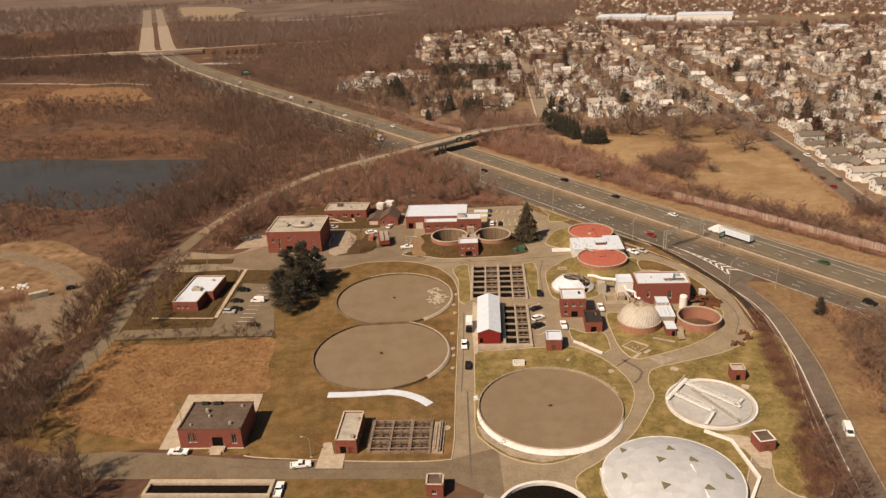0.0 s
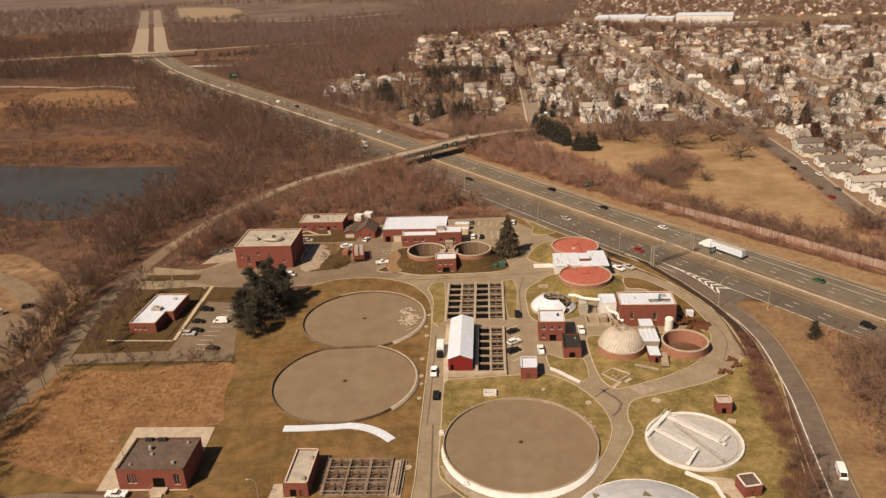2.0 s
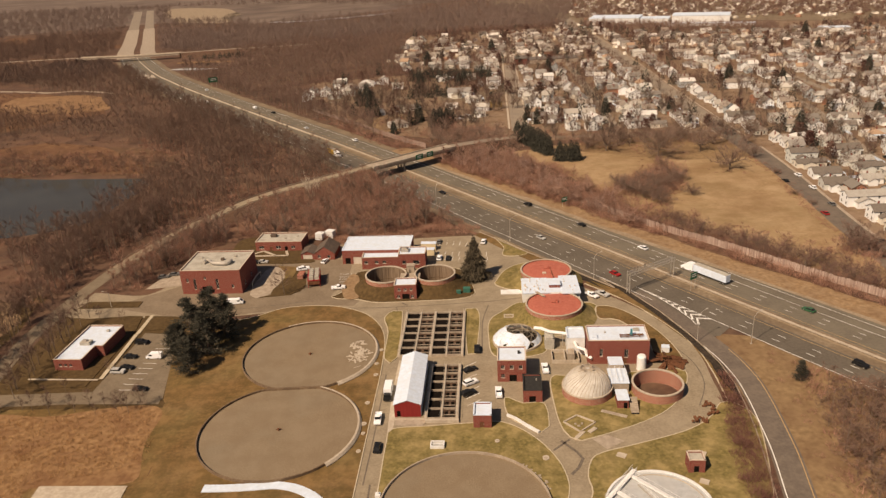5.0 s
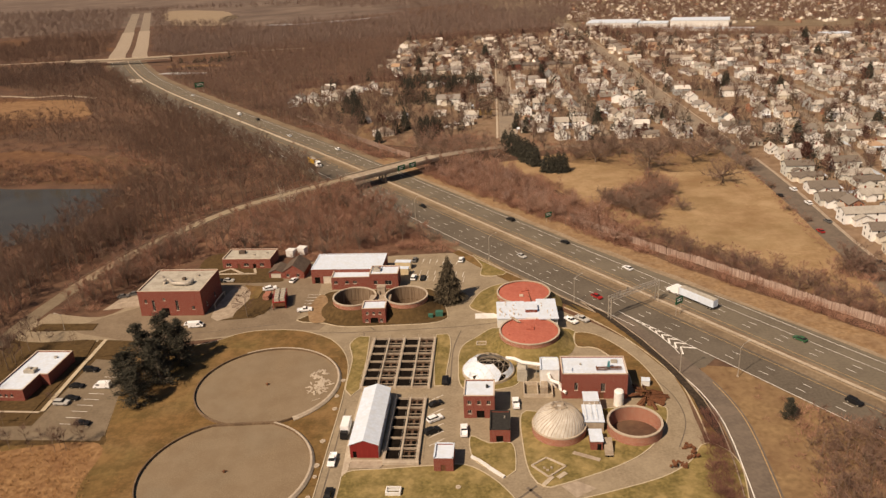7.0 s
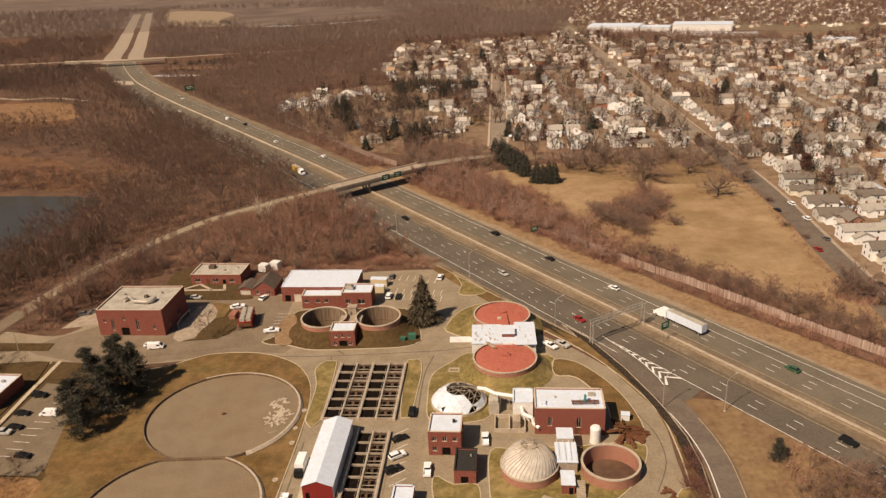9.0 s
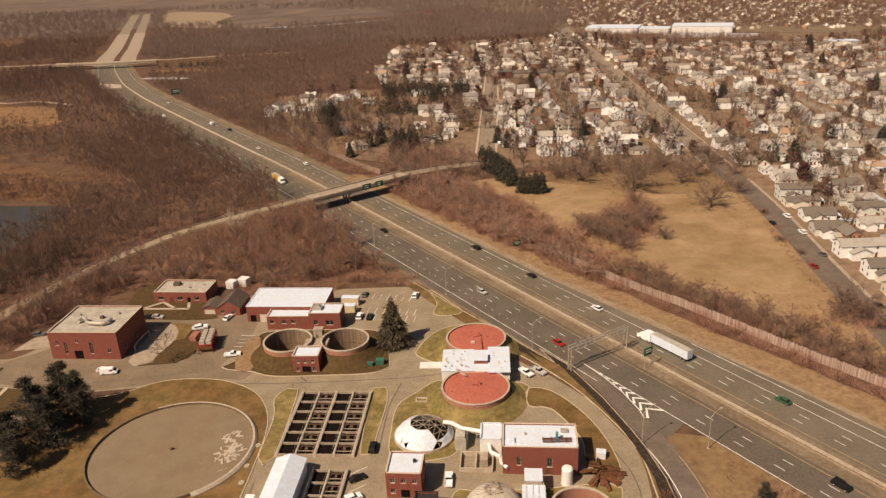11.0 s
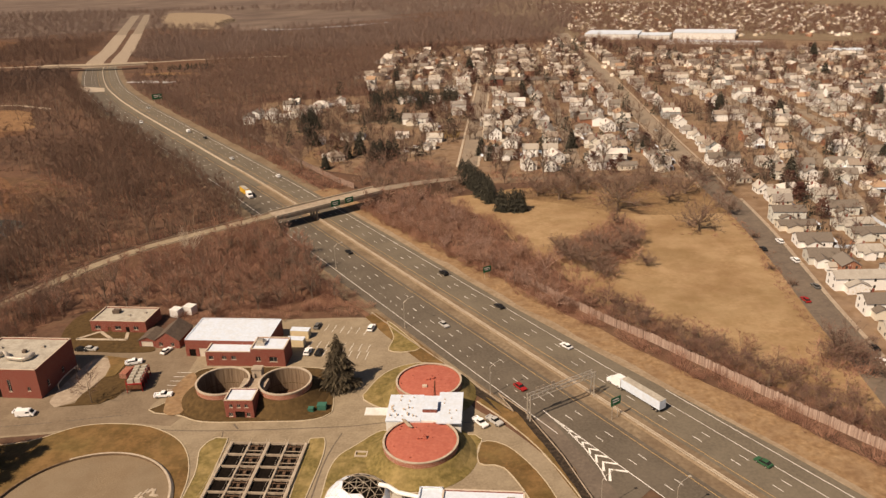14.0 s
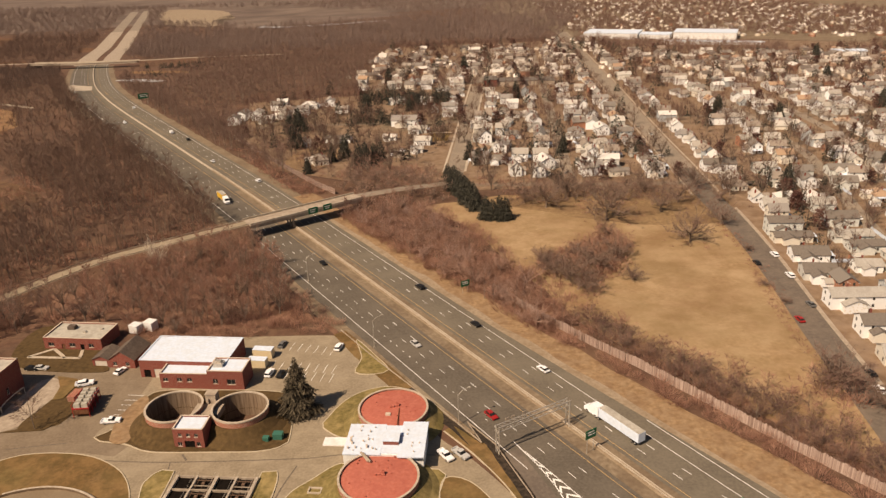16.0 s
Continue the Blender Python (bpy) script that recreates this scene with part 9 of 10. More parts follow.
wood("far_town_trees", [TOWN], 8.4, FARM, "far bare brown trees between the houses", ("bark", "twig_town"), lo=0.6, hi=1.25, clear=[NEAR_TOWN, STREET_GAP])
wood("town_pines", [[(-5, 772), (30, 766), (76, 752), (80, 788), (40, 796), (0, 806)], [(18, 574), (34, 570), (42, 596), (28, 606)], [(-38, 672), (-26, 668), (-22, 690), (-34, 696)], [(4, 690), (36, 684), (42, 706), (8, 716)]], 7.5, [conifer(RNG, 12, 4.4, 260, 0.34, 0.04, 0.6) for _ in range(3)], "dark evergreens beside the houses", ("bark", "needle"), lo=0.6, hi=1.15, category="trees")
TC = [conifer(RNG, 12, 3.8, 130, 0.5, 0.05, 0.6) for _ in range(4)]
wood("dead_leaf_trees", [TOWN], 48.0, [pine(RNG, 9, 4.4, 420, 0.34, 0.1) for _ in range(3)], "round dark red-brown trees between the houses", ("bark", "red_leaf"), lo=0.7, hi=1.25, category="trees", clear=[STREET_GAP] + YARDS)
wood("town_evergreens", [TOWN], 32.0, TC, "dark evergreens between the houses", ("bark", "needle"), lo=0.5, hi=1.3, category="trees")
# farther town beyond the shopping centre
P = scatter([(262, 1275), (500, 1175), (660, 1120), (840, 1500), (700, 1900), (255, 2000)], 25, RNG, 0.9)
fv, ff, fm, off = [], [], [], 0
V0 = np.array([(-1, -1, 0), (1, -1, 0), (1, 1, 0), (-1, 1, 0), (-1, -1, 1), (1, -1, 1), (1, 1, 1), (-1, 1, 1), (0, -1, 1.7), (0, 1, 1.7)], float)
F0 = np.array([(0, 1, 5), (0, 5, 4), (1, 2, 6), (1, 6, 5), (2, 3, 7), (2, 7, 6), (3, 0, 4), (3, 4, 7), (4, 5, 8), (6, 7, 9), (4, 8, 9), (4, 9, 7), (8, 5, 6), (8, 6, 9)])
for x, y in P:
    sx, sy, sz = RNG.uniform(2.0, 3.4), RNG.uniform(2.6, 6.5), RNG.uniform(1.8, 3.2)
    fv.append(V0 * (sx, sy, sz) + (x, y, 0))
    ff.append(F0 + off)
    fm.append(np.array([0] * 10 + [1] * 4))
    off += 10
arrays("distant_houses", np.concatenate(fv), np.concatenate(ff), np.concatenate(fm), ["siding_far", "shingle_far"], "distant pale houses", "houses")
wood("distant_trees", [[(250, 1280), (350, 1262), (470, 1185), (660, 1120), (840, 1500), (700, 1850), (250, 1950)]], 8.5, FARW, "distant bare trees", ("bark", "twig_town"), lo=0.55, hi=1.1)
for x, y, w, d, h, lab in ((256, 1216, 72, 45, 8, "long white shopping centre"), (326, 1194, 40, 30, 6, "long white shopping centre"), (368, 1180, 78, 40, 9, "long white shopping centre"), (336, 1130, 124, 9, 4, "long low white store"), (478, 962, 32, 16, 6, "pale industrial hall in the town"), (120, 838, 52, 18, 4, "long low pale school with grey roof"), (108, 836, 12, 20, 6, "brick end of the school with grey roof")):
    t = thing("store" if "store" in lab or "shop" in lab else "hall" if "hall" in lab else "school", lab, "building", at(x, y, 0, -21 if y > 1000 else -12 if y > 900 else -2))
    part("wall", boxes((0, w, 0, d, 0, h)), "brick" if "brick" in lab else "concrete" if "school" in lab else "white_wall", t)
    part("roof", boxes((-0.4, w + 0.4, -0.4, d + 0.4, h + 0.002, h + 0.5)), "roof_white" if "school" not in lab else "roof_grey", t)

# brush and saplings round the meadow, the bridge and the street
NEARBRUSH = [(104, 400), (106, 412), (116, 424), (136, 447), (152, 462), (160, 444), (147, 414), (137, 400), (130, 372), (120, 380), (112, 388)]
wood("meadow_saplings", [NEARBRUSH, [(118, 384), (132, 362), (150, 347), (170, 322), (186, 300), (193, 303), (176, 330), (157, 352), (141, 369), (125, 388)]], 3.8, YOUNG, "tall dark red saplings on the meadow", ("bark", "shrub"), lo=0.6, hi=1.5, category="scrub")
wood("meadow_undergrowth", [NEARBRUSH, [(187, 324), (190, 336), (196, 341), (203, 334), (203, 322), (194, 318)]], 2.6, LOW, "dense dark red undergrowth on the meadow", ("bark", "shrub"), lo=0.7, hi=1.5, category="scrub")
wood("bush_saplings", [[(188, 325), (190, 335), (196, 339), (201, 333), (202, 323), (194, 320)]], 2.8, YOUNG, "tall dark saplings beside the street's end", ("bark", "scrub_purple"), lo=1.0, hi=1.6, category="scrub")
BANK = [(-60, 636), (-43, 611), (-17, 570), (4, 539), (13, 528), (2, 521), (-21, 553), (-48, 600), (-64, 628)]
wood("fence_corner_brush", [BANK, [(29, 582), (48, 579), (71, 572), (75, 540), (72, 508), (60, 512), (42, 534), (22, 560)]], 3.6, LOW, "low red-brown brush beside the bridge", ("bark", "shrub"), lo=0.6, hi=1.3, category="scrub")
wood("fence_corner_trees", [BANK, [(29, 582), (48, 579), (71, 572), (75, 540), (72, 508), (60, 512), (42, 534), (22, 560)]], 6.5, YOUNG, "bare red-brown trees beside the bridge", ("bark", "shrub"), lo=0.7, hi=1.6)
wood("meadow_end_brush", [[(88, 548), (102, 556), (133, 575), (158, 540), (204, 528), (204, 508), (146, 490), (122, 505), (106, 522)]], 5.0, LOW, "low red-brown brush at the far end of the meadow", ("bark", "shrub"), lo=0.5, hi=1.1, category="scrub")
wood("street_edge_scrub", [[(193.5, 345), (195, 380), (198, 405), (202, 430), (203, 470), (206, 470), (205.5, 440), (203, 410), (199, 375), (197, 345)]], 2.0, LOW, "low brown scrub along the street", ("bark", "shrub"), lo=0.2, hi=0.55, category="scrub")
wood("street_end_trees", [[(202, 452), (206, 452), (208, 505), (200, 505)]], 5.5, YOUNG, "bare trees along the street", ("bark", "twig"), lo=1.2, hi=2.0)
wood("town_scrub", [[(-40, 645), (20, 578), (95, 552), (200, 534), (226, 500), (226, 420), (330, 380), (330, 640), (120, 690), (-40, 690)]], 8.5, LOW, "low brown hedges and scrub between the houses", ("bark", "twig"), lo=0.35, hi=0.9, category="scrub", clear=[STREET_GAP])
wood("interchange_evergreens", [[(-315, 1075), (-265, 1100), (-222, 1110), (-225, 1050), (-270, 1055)], [(-275, 985), (-240, 975), (-222, 990), (-262, 1008)], [(-640, 1110), (-520, 1110), (-460, 1095), (-460, 1080), (-520, 1092)]], 9.0, TC, "low dark evergreens beside the interchange", ("bark", "needle"), lo=0.35, hi=0.75, category="trees")
wood("ramp_undergrowth", [[(130, 243), (138, 242), (152, 233), (172, 198), (166, 150), (112, 150), (115, 166), (118, 180), (122, 195), (125, 208), (131, 223)]], 2.8, LOW, "dense red-brown undergrowth beside the ramp", ("bark", "shrub"), lo=0.5, hi=1.1, category="scrub")

# ---- highway furniture ----
def light_pole(x, y, toward, h=11.0, label="slim grey street light with a long arm", arm=3.4):
    t = thing("street_light", label, "street light", Matrix.Translation((x, y, 0.05)), "street lights")
    d = Vector((toward[0], toward[1], 0)).normalized()
    part("pole", bar(bmesh.new(), (0, 0, 0), (0, 0, h - 1.2), 0.13, 8, 0.08), "metal", t)
    bm = bmesh.new()
    bar(bm, (0, 0, h - 1.2), d * arm * 0.4 + Vector((0, 0, h - 0.3)), 0.07, 6)
    bar(bm, d * arm * 0.4 + Vector((0, 0, h - 0.3)), d * arm + Vector((0, 0, h)), 0.06, 6)
    part("arm", bm, "metal", t)
    p = d * (arm + 0.3)
    part("lamp_head", boxes((p.x - 0.35, p.x + 0.35, p.y - 0.2, p.y + 0.2, h - 0.05, h + 0.12)), "roof_pale", t)
    part("foot", boxes((-0.3, 0.3, -0.3, 0.3, 0, 0.25)), "concrete", t)
    return t


for x, y in ((23.8, 414.3), (56.0, 359.0), (84.1, 313.8), (107.6, 262.3)):
    light_pole(x, y, HN)
light_pole(124.2, 259.5, HN, 11)
for x, y in ((-38.3, 171.8), (-78.5, 190.5), (-103, 312)):
    light_pole(x, y, (-1, -0.2), 7.0, "short pole light beside the plant road", 1.6)

g = thing("sign_gantry", "steel truss sign gantry over the highway", "gantry")
A, B = Vector((94.3, 300.6, 0)), Vector((114.0, 312.4, 0))
D = (B - A).normalized()
Nn = Vector((-D.y, D.x, 0)) * 0.7
for c in (A, B):
    for s in (Nn, -Nn):
        part("post", bar(bmesh.new(), c + s, c + s + Vector((0, 0, 8.8)), 0.17, 8), "metal", g)
    bm = bmesh.new()
    for k in range(6):
        bar(bm, c + Nn * (1 if k % 2 else -1) + Vector((0, 0, 0.3 + k * 1.4)), c + Nn * (-1 if k % 2 else 1) + Vector((0, 0, 1.7 + k * 1.4)), 0.06, 4)
    part("bracing", bm, "metal", g)
for s in (Nn, -Nn):
    for z in (7.3, 8.6):
        part("chord", bar(bmesh.new(), A + s - D * 0.4 + Vector((0, 0, z)), B + s + D * 0.4 + Vector((0, 0, z)), 0.12, 6), "metal", g)
L = (B - A).length
bm = bmesh.new()
for k in range(14):
    a, b_ = A + D * L * k / 14, A + D * L * (k + 1) / 14
    for s in (Nn, -Nn):
        z0, z1 = (7.3, 8.6) if k % 2 else (8.6, 7.3)
        bar(bm, a + s + Vector((0, 0, z0)), b_ + s + Vector((0, 0, z1)), 0.06, 4)
    bar(bm, a + Nn + Vector((0, 0, 8.6)), b_ - Nn + Vector((0, 0, 8.6)), 0.05, 4)
    bar(bm, a - Nn + Vector((0, 0, 7.3)), a + Nn + Vector((0, 0, 7.3)), 0.05, 4)
part("truss_web", bm, "metal", g)
for k in (0.16, 0.24, 0.4):
    p = A + D * L * k + Nn * 1.5
    part("sign_back", strip(bmesh.new(), [p - D * 0.55, p + D * 0.55], 0.14, 7.6, 9.4), "concrete_old", g, "grey back of a lane sign")


def road_sign(x, y, w, h, z, face, label):
    """A green panel on two posts; pale bars stand for its lettering."""
    t = thing("road_sign", label, "road sign", Matrix.Translation((x, y, 0.05)), "green road signs")
    d = Vector(face).normalized()
    s = Vector((-d.y, d.x, 0))
    part("panel", strip(bmesh.new(), [s * -w / 2, s * w / 2], 0.12, z, z + h), "green_sign", t, "green sign panel with pale lettering bars")
    for k in (-0.3, 0.3):
        part("post", bar(bmesh.new(), s * w * k - d * 0.12, s * w * k - d * 0.12 + Vector((0, 0, z + h * 0.9)), 0.09, 6), "metal", t)
    for q, (u0, u1) in ((0.66, (-0.36, 0.3)), (0.36, (-0.3, 0.12)), (0.36, (0.2, 0.36))):
        part("lettering_bar", strip(bmesh.new(), [s * w * u0 + d * 0.075, s * w * u1 + d * 0.075], 0.02, z + h * q, z + h * (q + 0.13)), "paint", t)
    return t


road_sign(118.4, 300.6, 3.6, 2.6, 4.6, HD, "green highway exit sign on steel posts")
road_sign(86.8, 400.2, 3.8, 2.4, 2.6, HD, "green highway sign on the verge")
road_sign(-190, 800, 9, 4.5, 5.0, HD, "far green overhead highway sign")
for k, w in ((0.53, 5.0), (0.66, 4.6)):
    p = B0 + (B1 - B0) * k - BN * 5.1
    t = thing("bridge_sign", "green highway sign fixed to the bridge", "road sign", None, "green road signs")
    part("panel", strip(bmesh.new(), [p - BD * w / 2, p + BD * w / 2], 0.15, 5.6, 8.6), "green_sign", t)
    q = p - BN * 0.09
    for z, a, c in ((7.4, -0.35, 0.3), (6.4, -0.3, 0.2)):
        part("lettering_bar", strip(bmesh.new(), [q + BD * w * a, q + BD * w * c], 0.02, z, z + 0.4), "paint", t)

# timber noise fence
FENCE = [(104, 391), (115, 374), (128.3, 356.5), (140.4, 342), (156, 321), (170.4, 301), (183, 285), (200, 264), (222, 236)]


def fence_panel(seed):
    bm = bmesh.new()
    r = random.Random(seed)
    n = 11
    for k in range(n):
        if r.random() < 0.03:
            continue
        y = 0.06 * (k % 2) + r.uniform(-0.03, 0.03)
        box(bm, 2.95 * k / n + 0.01, 2.95 * (k + 1) / n - 0.02, y, y + 0.07, 0.03, 3.3 + r.uniform(-0.3, 0.25))
    return bm


fence = thing("noise_fence", "tall weathered timber noise fence beside the highway", "fence")
board = post = None
n_board = 0
P = [Vector((*p, 0)) for p in FENCE]
fr = random.Random(6)
for a, b_ in zip(P, P[1:]):
    n = max(1, round((b_ - a).length / 3.0))
    for k in range(n):
        q = a.lerp(b_, k / n)
        m = Matrix.Translation((q.x, q.y, fr.uniform(-0.12, 0.1))) @ Matrix.Rotation(math.atan2(b_.y - a.y, b_.x - a.x) + fr.uniform(-0.02, 0.02), 4, "Z") @ Matrix.Rotation(fr.uniform(-0.03, 0.03), 4, "X")
        if post is None:
            PANS = [part("fence_panel", fence_panel(s), "wood", fence) for s in range(4)]
            for j, o in enumerate(PANS):
                o.matrix_local = Matrix.Translation((q.x, q.y, 0)) @ Matrix.Rotation(math.atan2(b_.y - a.y, b_.x - a.x), 4, "Z") @ Matrix.Translation((3.0 * (j - 4), 0, 0))
            post = part("post", boxes((-0.12, 0.1, -0.08, 0.14, 0, 3.5)), "wood", fence)
            post.matrix_local = m
        else:
            again(post, "post", fence, m)
        if 138 < q.x < 190 and n_board < 300:
            if board is None:
                board = [part("board", boxes((0.01, 0.25, 0, 0.07, 0.03, 3.3 + dz)), "board", fence) for dz in (-0.25, -0.1, 0.05, 0.2)]
                for j, o in enumerate(board):
                    o.matrix_local = m @ Matrix.Translation((0.268 * j, 0.06 * (j % 2), 0))
            for j in range(4 if n_board == 0 else 0, 11):
                again(fr.choice(board), "board", fence, m @ Matrix.Translation((0.268 * j, 0.06 * (j % 2) + fr.uniform(-0.02, 0.02), fr.uniform(-0.05, 0.05))))
            n_board += 11
        else:
            again(fr.choice(PANS), "fence_panel", fence, m)["kind"] = "stuff"
for o in PANS:
    o["kind"] = "stuff"
fence2 = thing("noise_fence", "far weathered timber noise fence", "fence")
P = [Vector((*p, 0)) for p in ((18, 527), (6, 541.5), (-15, 572.5), (-42, 613.5), (-75, 664))]
for a, b_ in zip(P, P[1:]):
    n = max(1, round((b_ - a).length / 3.0))
    for k in range(n):
        q = a.lerp(b_, k / n)
        again(fr.choice(PANS), "fence_panel", fence2, Matrix.Translation((q.x, q.y, fr.uniform(-0.1, 0.1))) @ Matrix.Rotation(math.atan2(b_.y - a.y, b_.x - a.x), 4, "Z"))["kind"] = "stuff"

# ---- vehicles ----
def hull(bm, prof, w, inset=0.0):
    """Extrudes a side view (x, z) across the width."""
    L_, R_ = [bm.verts.new((x, -w / 2 + (inset if z > 1.0 else 0), z)) for x, z in prof], [bm.verts.new((x, w / 2 - (inset if z > 1.0 else 0), z)) for x, z in prof]
    bm.faces.new(L_)
    bm.faces.new(R_)
    for i in range(len(prof)):
        j = (i + 1) % len(prof)
        bm.faces.new((L_[i], L_[j], R_[j], R_[i]))
    bm.normal_update()
    bmesh.ops.triangulate(bm, faces=[f for f in bm.faces if len(f.verts) > 4])
    return bm


def wheels(t, xs, w, r=0.34):
    src = None
    for x in xs:
        for s in (-1, 1):
            m = Matrix.Translation((x, s * (w / 2 - 0.1), r))
            if src is None:
                src = part("wheel", bar(bmesh.new(), (0, -0.12, 0), (0, 0.12, 0), r, 12), "tyre", t)
                src.matrix_local = m
                part("rim", bar(bmesh.new(), (0, -0.13, 0), (0, 0.13, 0), r * 0.55, 8), "metal", src)
            else:
                o = again(src, "wheel", t, m)
                again(src.children[0], "rim", o)


CARS = {}


def car(kind, colour, x, y, yaw, state="parked", where="in the plant yard", z=0.09):
    key = (kind, colour)
    m = pose(x, y, z, 0, 0, yaw)
    lab = f"{colour} {kind.replace('_', ' ')} {state} {where}"
    if key in CARS:
        return tagged(copy_thing(CARS[key], m), lab)
    t = thing(kind, lab, kind.replace("_", " "), m, "vehicles")
    c = "car_" + colour
    if kind == "car":
        part("body", hull(bmesh.new(), [(-2.25, 0.35), (2.2, 0.3), (2.3, 0.62), (2.15, 0.8), (1.0, 0.93), (-1.3, 0.98), (-2.2, 0.95), (-2.3, 0.6)], 1.82), c, t)
        part("window_band", hull(bmesh.new(), [(1.0, 0.92), (0.3, 1.36), (-1.25, 1.38), (-1.9, 0.97)], 1.7, 0.16), "glass", t)
        part("roof", hull(bmesh.new(), [(0.28, 1.37), (0.1, 1.44), (-1.1, 1.45), (-1.28, 1.385)], 1.6, 0.14), c, t)
        wheels(t, (-1.4, 1.4), 1.82)
    elif kind == "suv":
        part("body", hull(bmesh.new(), [(-2.3, 0.4), (2.2, 0.35), (2.35, 0.8), (2.2, 1.02), (1.1, 1.12), (-2.3, 1.12), (-2.38, 0.7)], 1.95), c, t)
        part("window_band", hull(bmesh.new(), [(1.05, 1.1), (0.35, 1.62), (-2.0, 1.64), (-2.28, 1.12)], 1.82, 0.14), "glass", t)
        part("roof", hull(bmesh.new(), [(0.38, 1.625), (0.2, 1.72), (-1.9, 1.74), (-2.05, 1.65)], 1.74, 0.12), c, t)
        wheels(t, (-1.4, 1.42), 1.95, 0.37)
    elif kind == "pickup":
        part("body", hull(bmesh.new(), [(-2.75, 0.5), (2.7, 0.45), (2.8, 0.85), (2.65, 1.08), (1.3, 1.15), (-0.6, 1.15), (-0.62, 0.72), (-2.6, 0.72), (-2.6, 1.1), (-2.8, 1.1)], 1.95), c, t)
        for s in (-1, 1):
            y0, y1 = sorted((s * 0.88, s * 0.975))
            part("bed_side", boxes((-2.6, -0.62, y0, y1, 0.7, 1.12)), c, t)
        part("window_band", hull(bmesh.new(), [(1.2, 1.14), (0.6, 1.68), (-0.5, 1.7), (-0.62, 1.14)], 1.82, 0.12), "glass", t)
        part("roof", hull(bmesh.new(), [(0.62, 1.685), (0.45, 1.78), (-0.45, 1.79), (-0.55, 1.705)], 1.75, 0.12), c, t)
        wheels(t, (-1.75, 1.75), 1.95, 0.4)
    elif kind == "van":
        part("body", hull(bmesh.new(), [(-2.7, 0.4), (2.5, 0.35), (2.65, 0.9), (2.3, 1.15), (1.5, 1.9), (1.2, 2.1), (-2.65, 2.12), (-2.75, 1.9)], 2.0, 0.1), c, t)
        part("windscreen", hull(bmesh.new(), [(2.3, 1.2), (1.56, 1.92), (1.5, 1.88), (2.2, 1.18)], 1.7, 0.1), "glass", t)
        for s in (-1, 1):
            y0, y1 = sorted((s * 0.9, s * 0.96))
            part("side_window", boxes((0.4, 1.5, y0, y1, 1.25, 1.75)), "glass", t)
        wheels(t, (-1.7, 1.7), 2.0, 0.36)
    CARS[key] = t
    return t


for kind, col, x, y, yaw in (
        ("pickup", "white", -75.3, 176.3, 175), ("pickup", "white", -40.5, 168.0, 5), ("pickup", "white", -44.6, 158.5, 88),
        ("suv", "black", -80.3, 281.0, -6), ("car", "black", -80.8, 271.3, -6), ("suv", "silver", -81.4, 261.8, -6), ("van", "white", -72.4, 270.4, 176), ("car", "black", -70.2, 250.4, -6), ("car", "black", -79.4, 264.2, -6),
        ("pickup", "white", -32.7, 338.6, 15), ("pickup", "white", -15.6, 317.9, 6), ("pickup", "white", 5.6, 227.6, 268), ("car", "black", 6.2, 214.4, 86), ("suv", "black", 36.0, 264.2, 86), ("suv", "white", 32.8, 244.2, 30),
        ("car", "black", 33.1, 251.8, 30), ("suv", "black", 32.0, 238.4, 30), ("pickup", "white", 40.8, 237.8, 88), ("pickup", "white", 56.3, 249.9, 88), ("pickup", "white", 80.6, 299.6, -55), ("pickup", "silver", 84.6, 300.2, -50),
        ("van", "white", -53.8, 309.4, 5), ("suv", "white", 24.5, 342.6, 82), ("car", "black", 28.2, 342.0, 82), ("car", "grey", 24.6, 361.2, 82), ("suv", "white", 44.2, 358.4, 78), ("car", "white", -24.4, 345.8, 70), ("suv", "white", -32.4, 338.4, 20), ("car", "black", -54.6, 348.4, -5), ("car", "silver", -51.6, 348.6, -5), ("car", "white", -56.2, 311.0, 0), ("car", "grey", -91, 338, 10), ("car", "grey", -87, 340, 10)):
    car(kind, col, x, y, yaw)
hy = math.degrees(math.atan2(HD.y, HD.x))
for kind, col, u, o, d in (("car", "white", -196, 280.1, 180), ("car", "white", -225, 280.0, 180), ("car", "black", -262, 280.0, 180), ("suv", "black", -300, 280.1, 180), ("car", "black", -420, 276.8, 180), ("car", "green", -150, 280.1, 180), ("suv", "white", -480, 280.0, 180), ("car", "white", -540, 273.4, 180),
                           ("car", "silver", -262, 255.7, 0), ("car", "red", -214, 252.2, 0), ("car", "black", -345, 259.2, 0), ("car", "white", -468, 255.7, 0), ("suv", "black", -120, 259.2, 0), ("suv", "white", -700, 257, 0), ("car", "white", -760, 278, 180), ("van", "white", -640, 276, 180), ("suv", "black", -610, 279, 180)):
    q = hw(u, o)
    car(kind, col, q[0], q[1], hy + d, "driving", "on the highway", 0.13)
car("van", "white", 105.8, 170.5, -104, "driving", "on the exit ramp", 0.13)
for kind, col, x, y, yaw in (("car", "black", 204.6, 421, 94), ("suv", "white", 214.6, 429, 94), ("suv", "white", 212.6, 408, 94), ("car", "grey", 210.0, 383, 97), ("car", "red", 201.4, 371.5, 96), ("car", "white", 206.2, 327, 95), ("car", "black", 208, 336, 95), ("car", "white", 268.5, 470, 90), ("suv", "black", 273.6, 452, 90), ("car", "silver", 268.4, 430, 90), ("car", "black", 273.5, 410, 90), ("suv", "white", 273.6, 388, 90), ("car", "white", 268.6, 505, 90), ("car", "black", 213.5, 545, 91), ("car", "white", 206.2, 585, 90), ("car", "silver", 213.0, 640, 90), ("suv", "black", 206.4, 690, 90)):
    car(kind, col, x, y, yaw, "parked", "along the town street", 0.1)


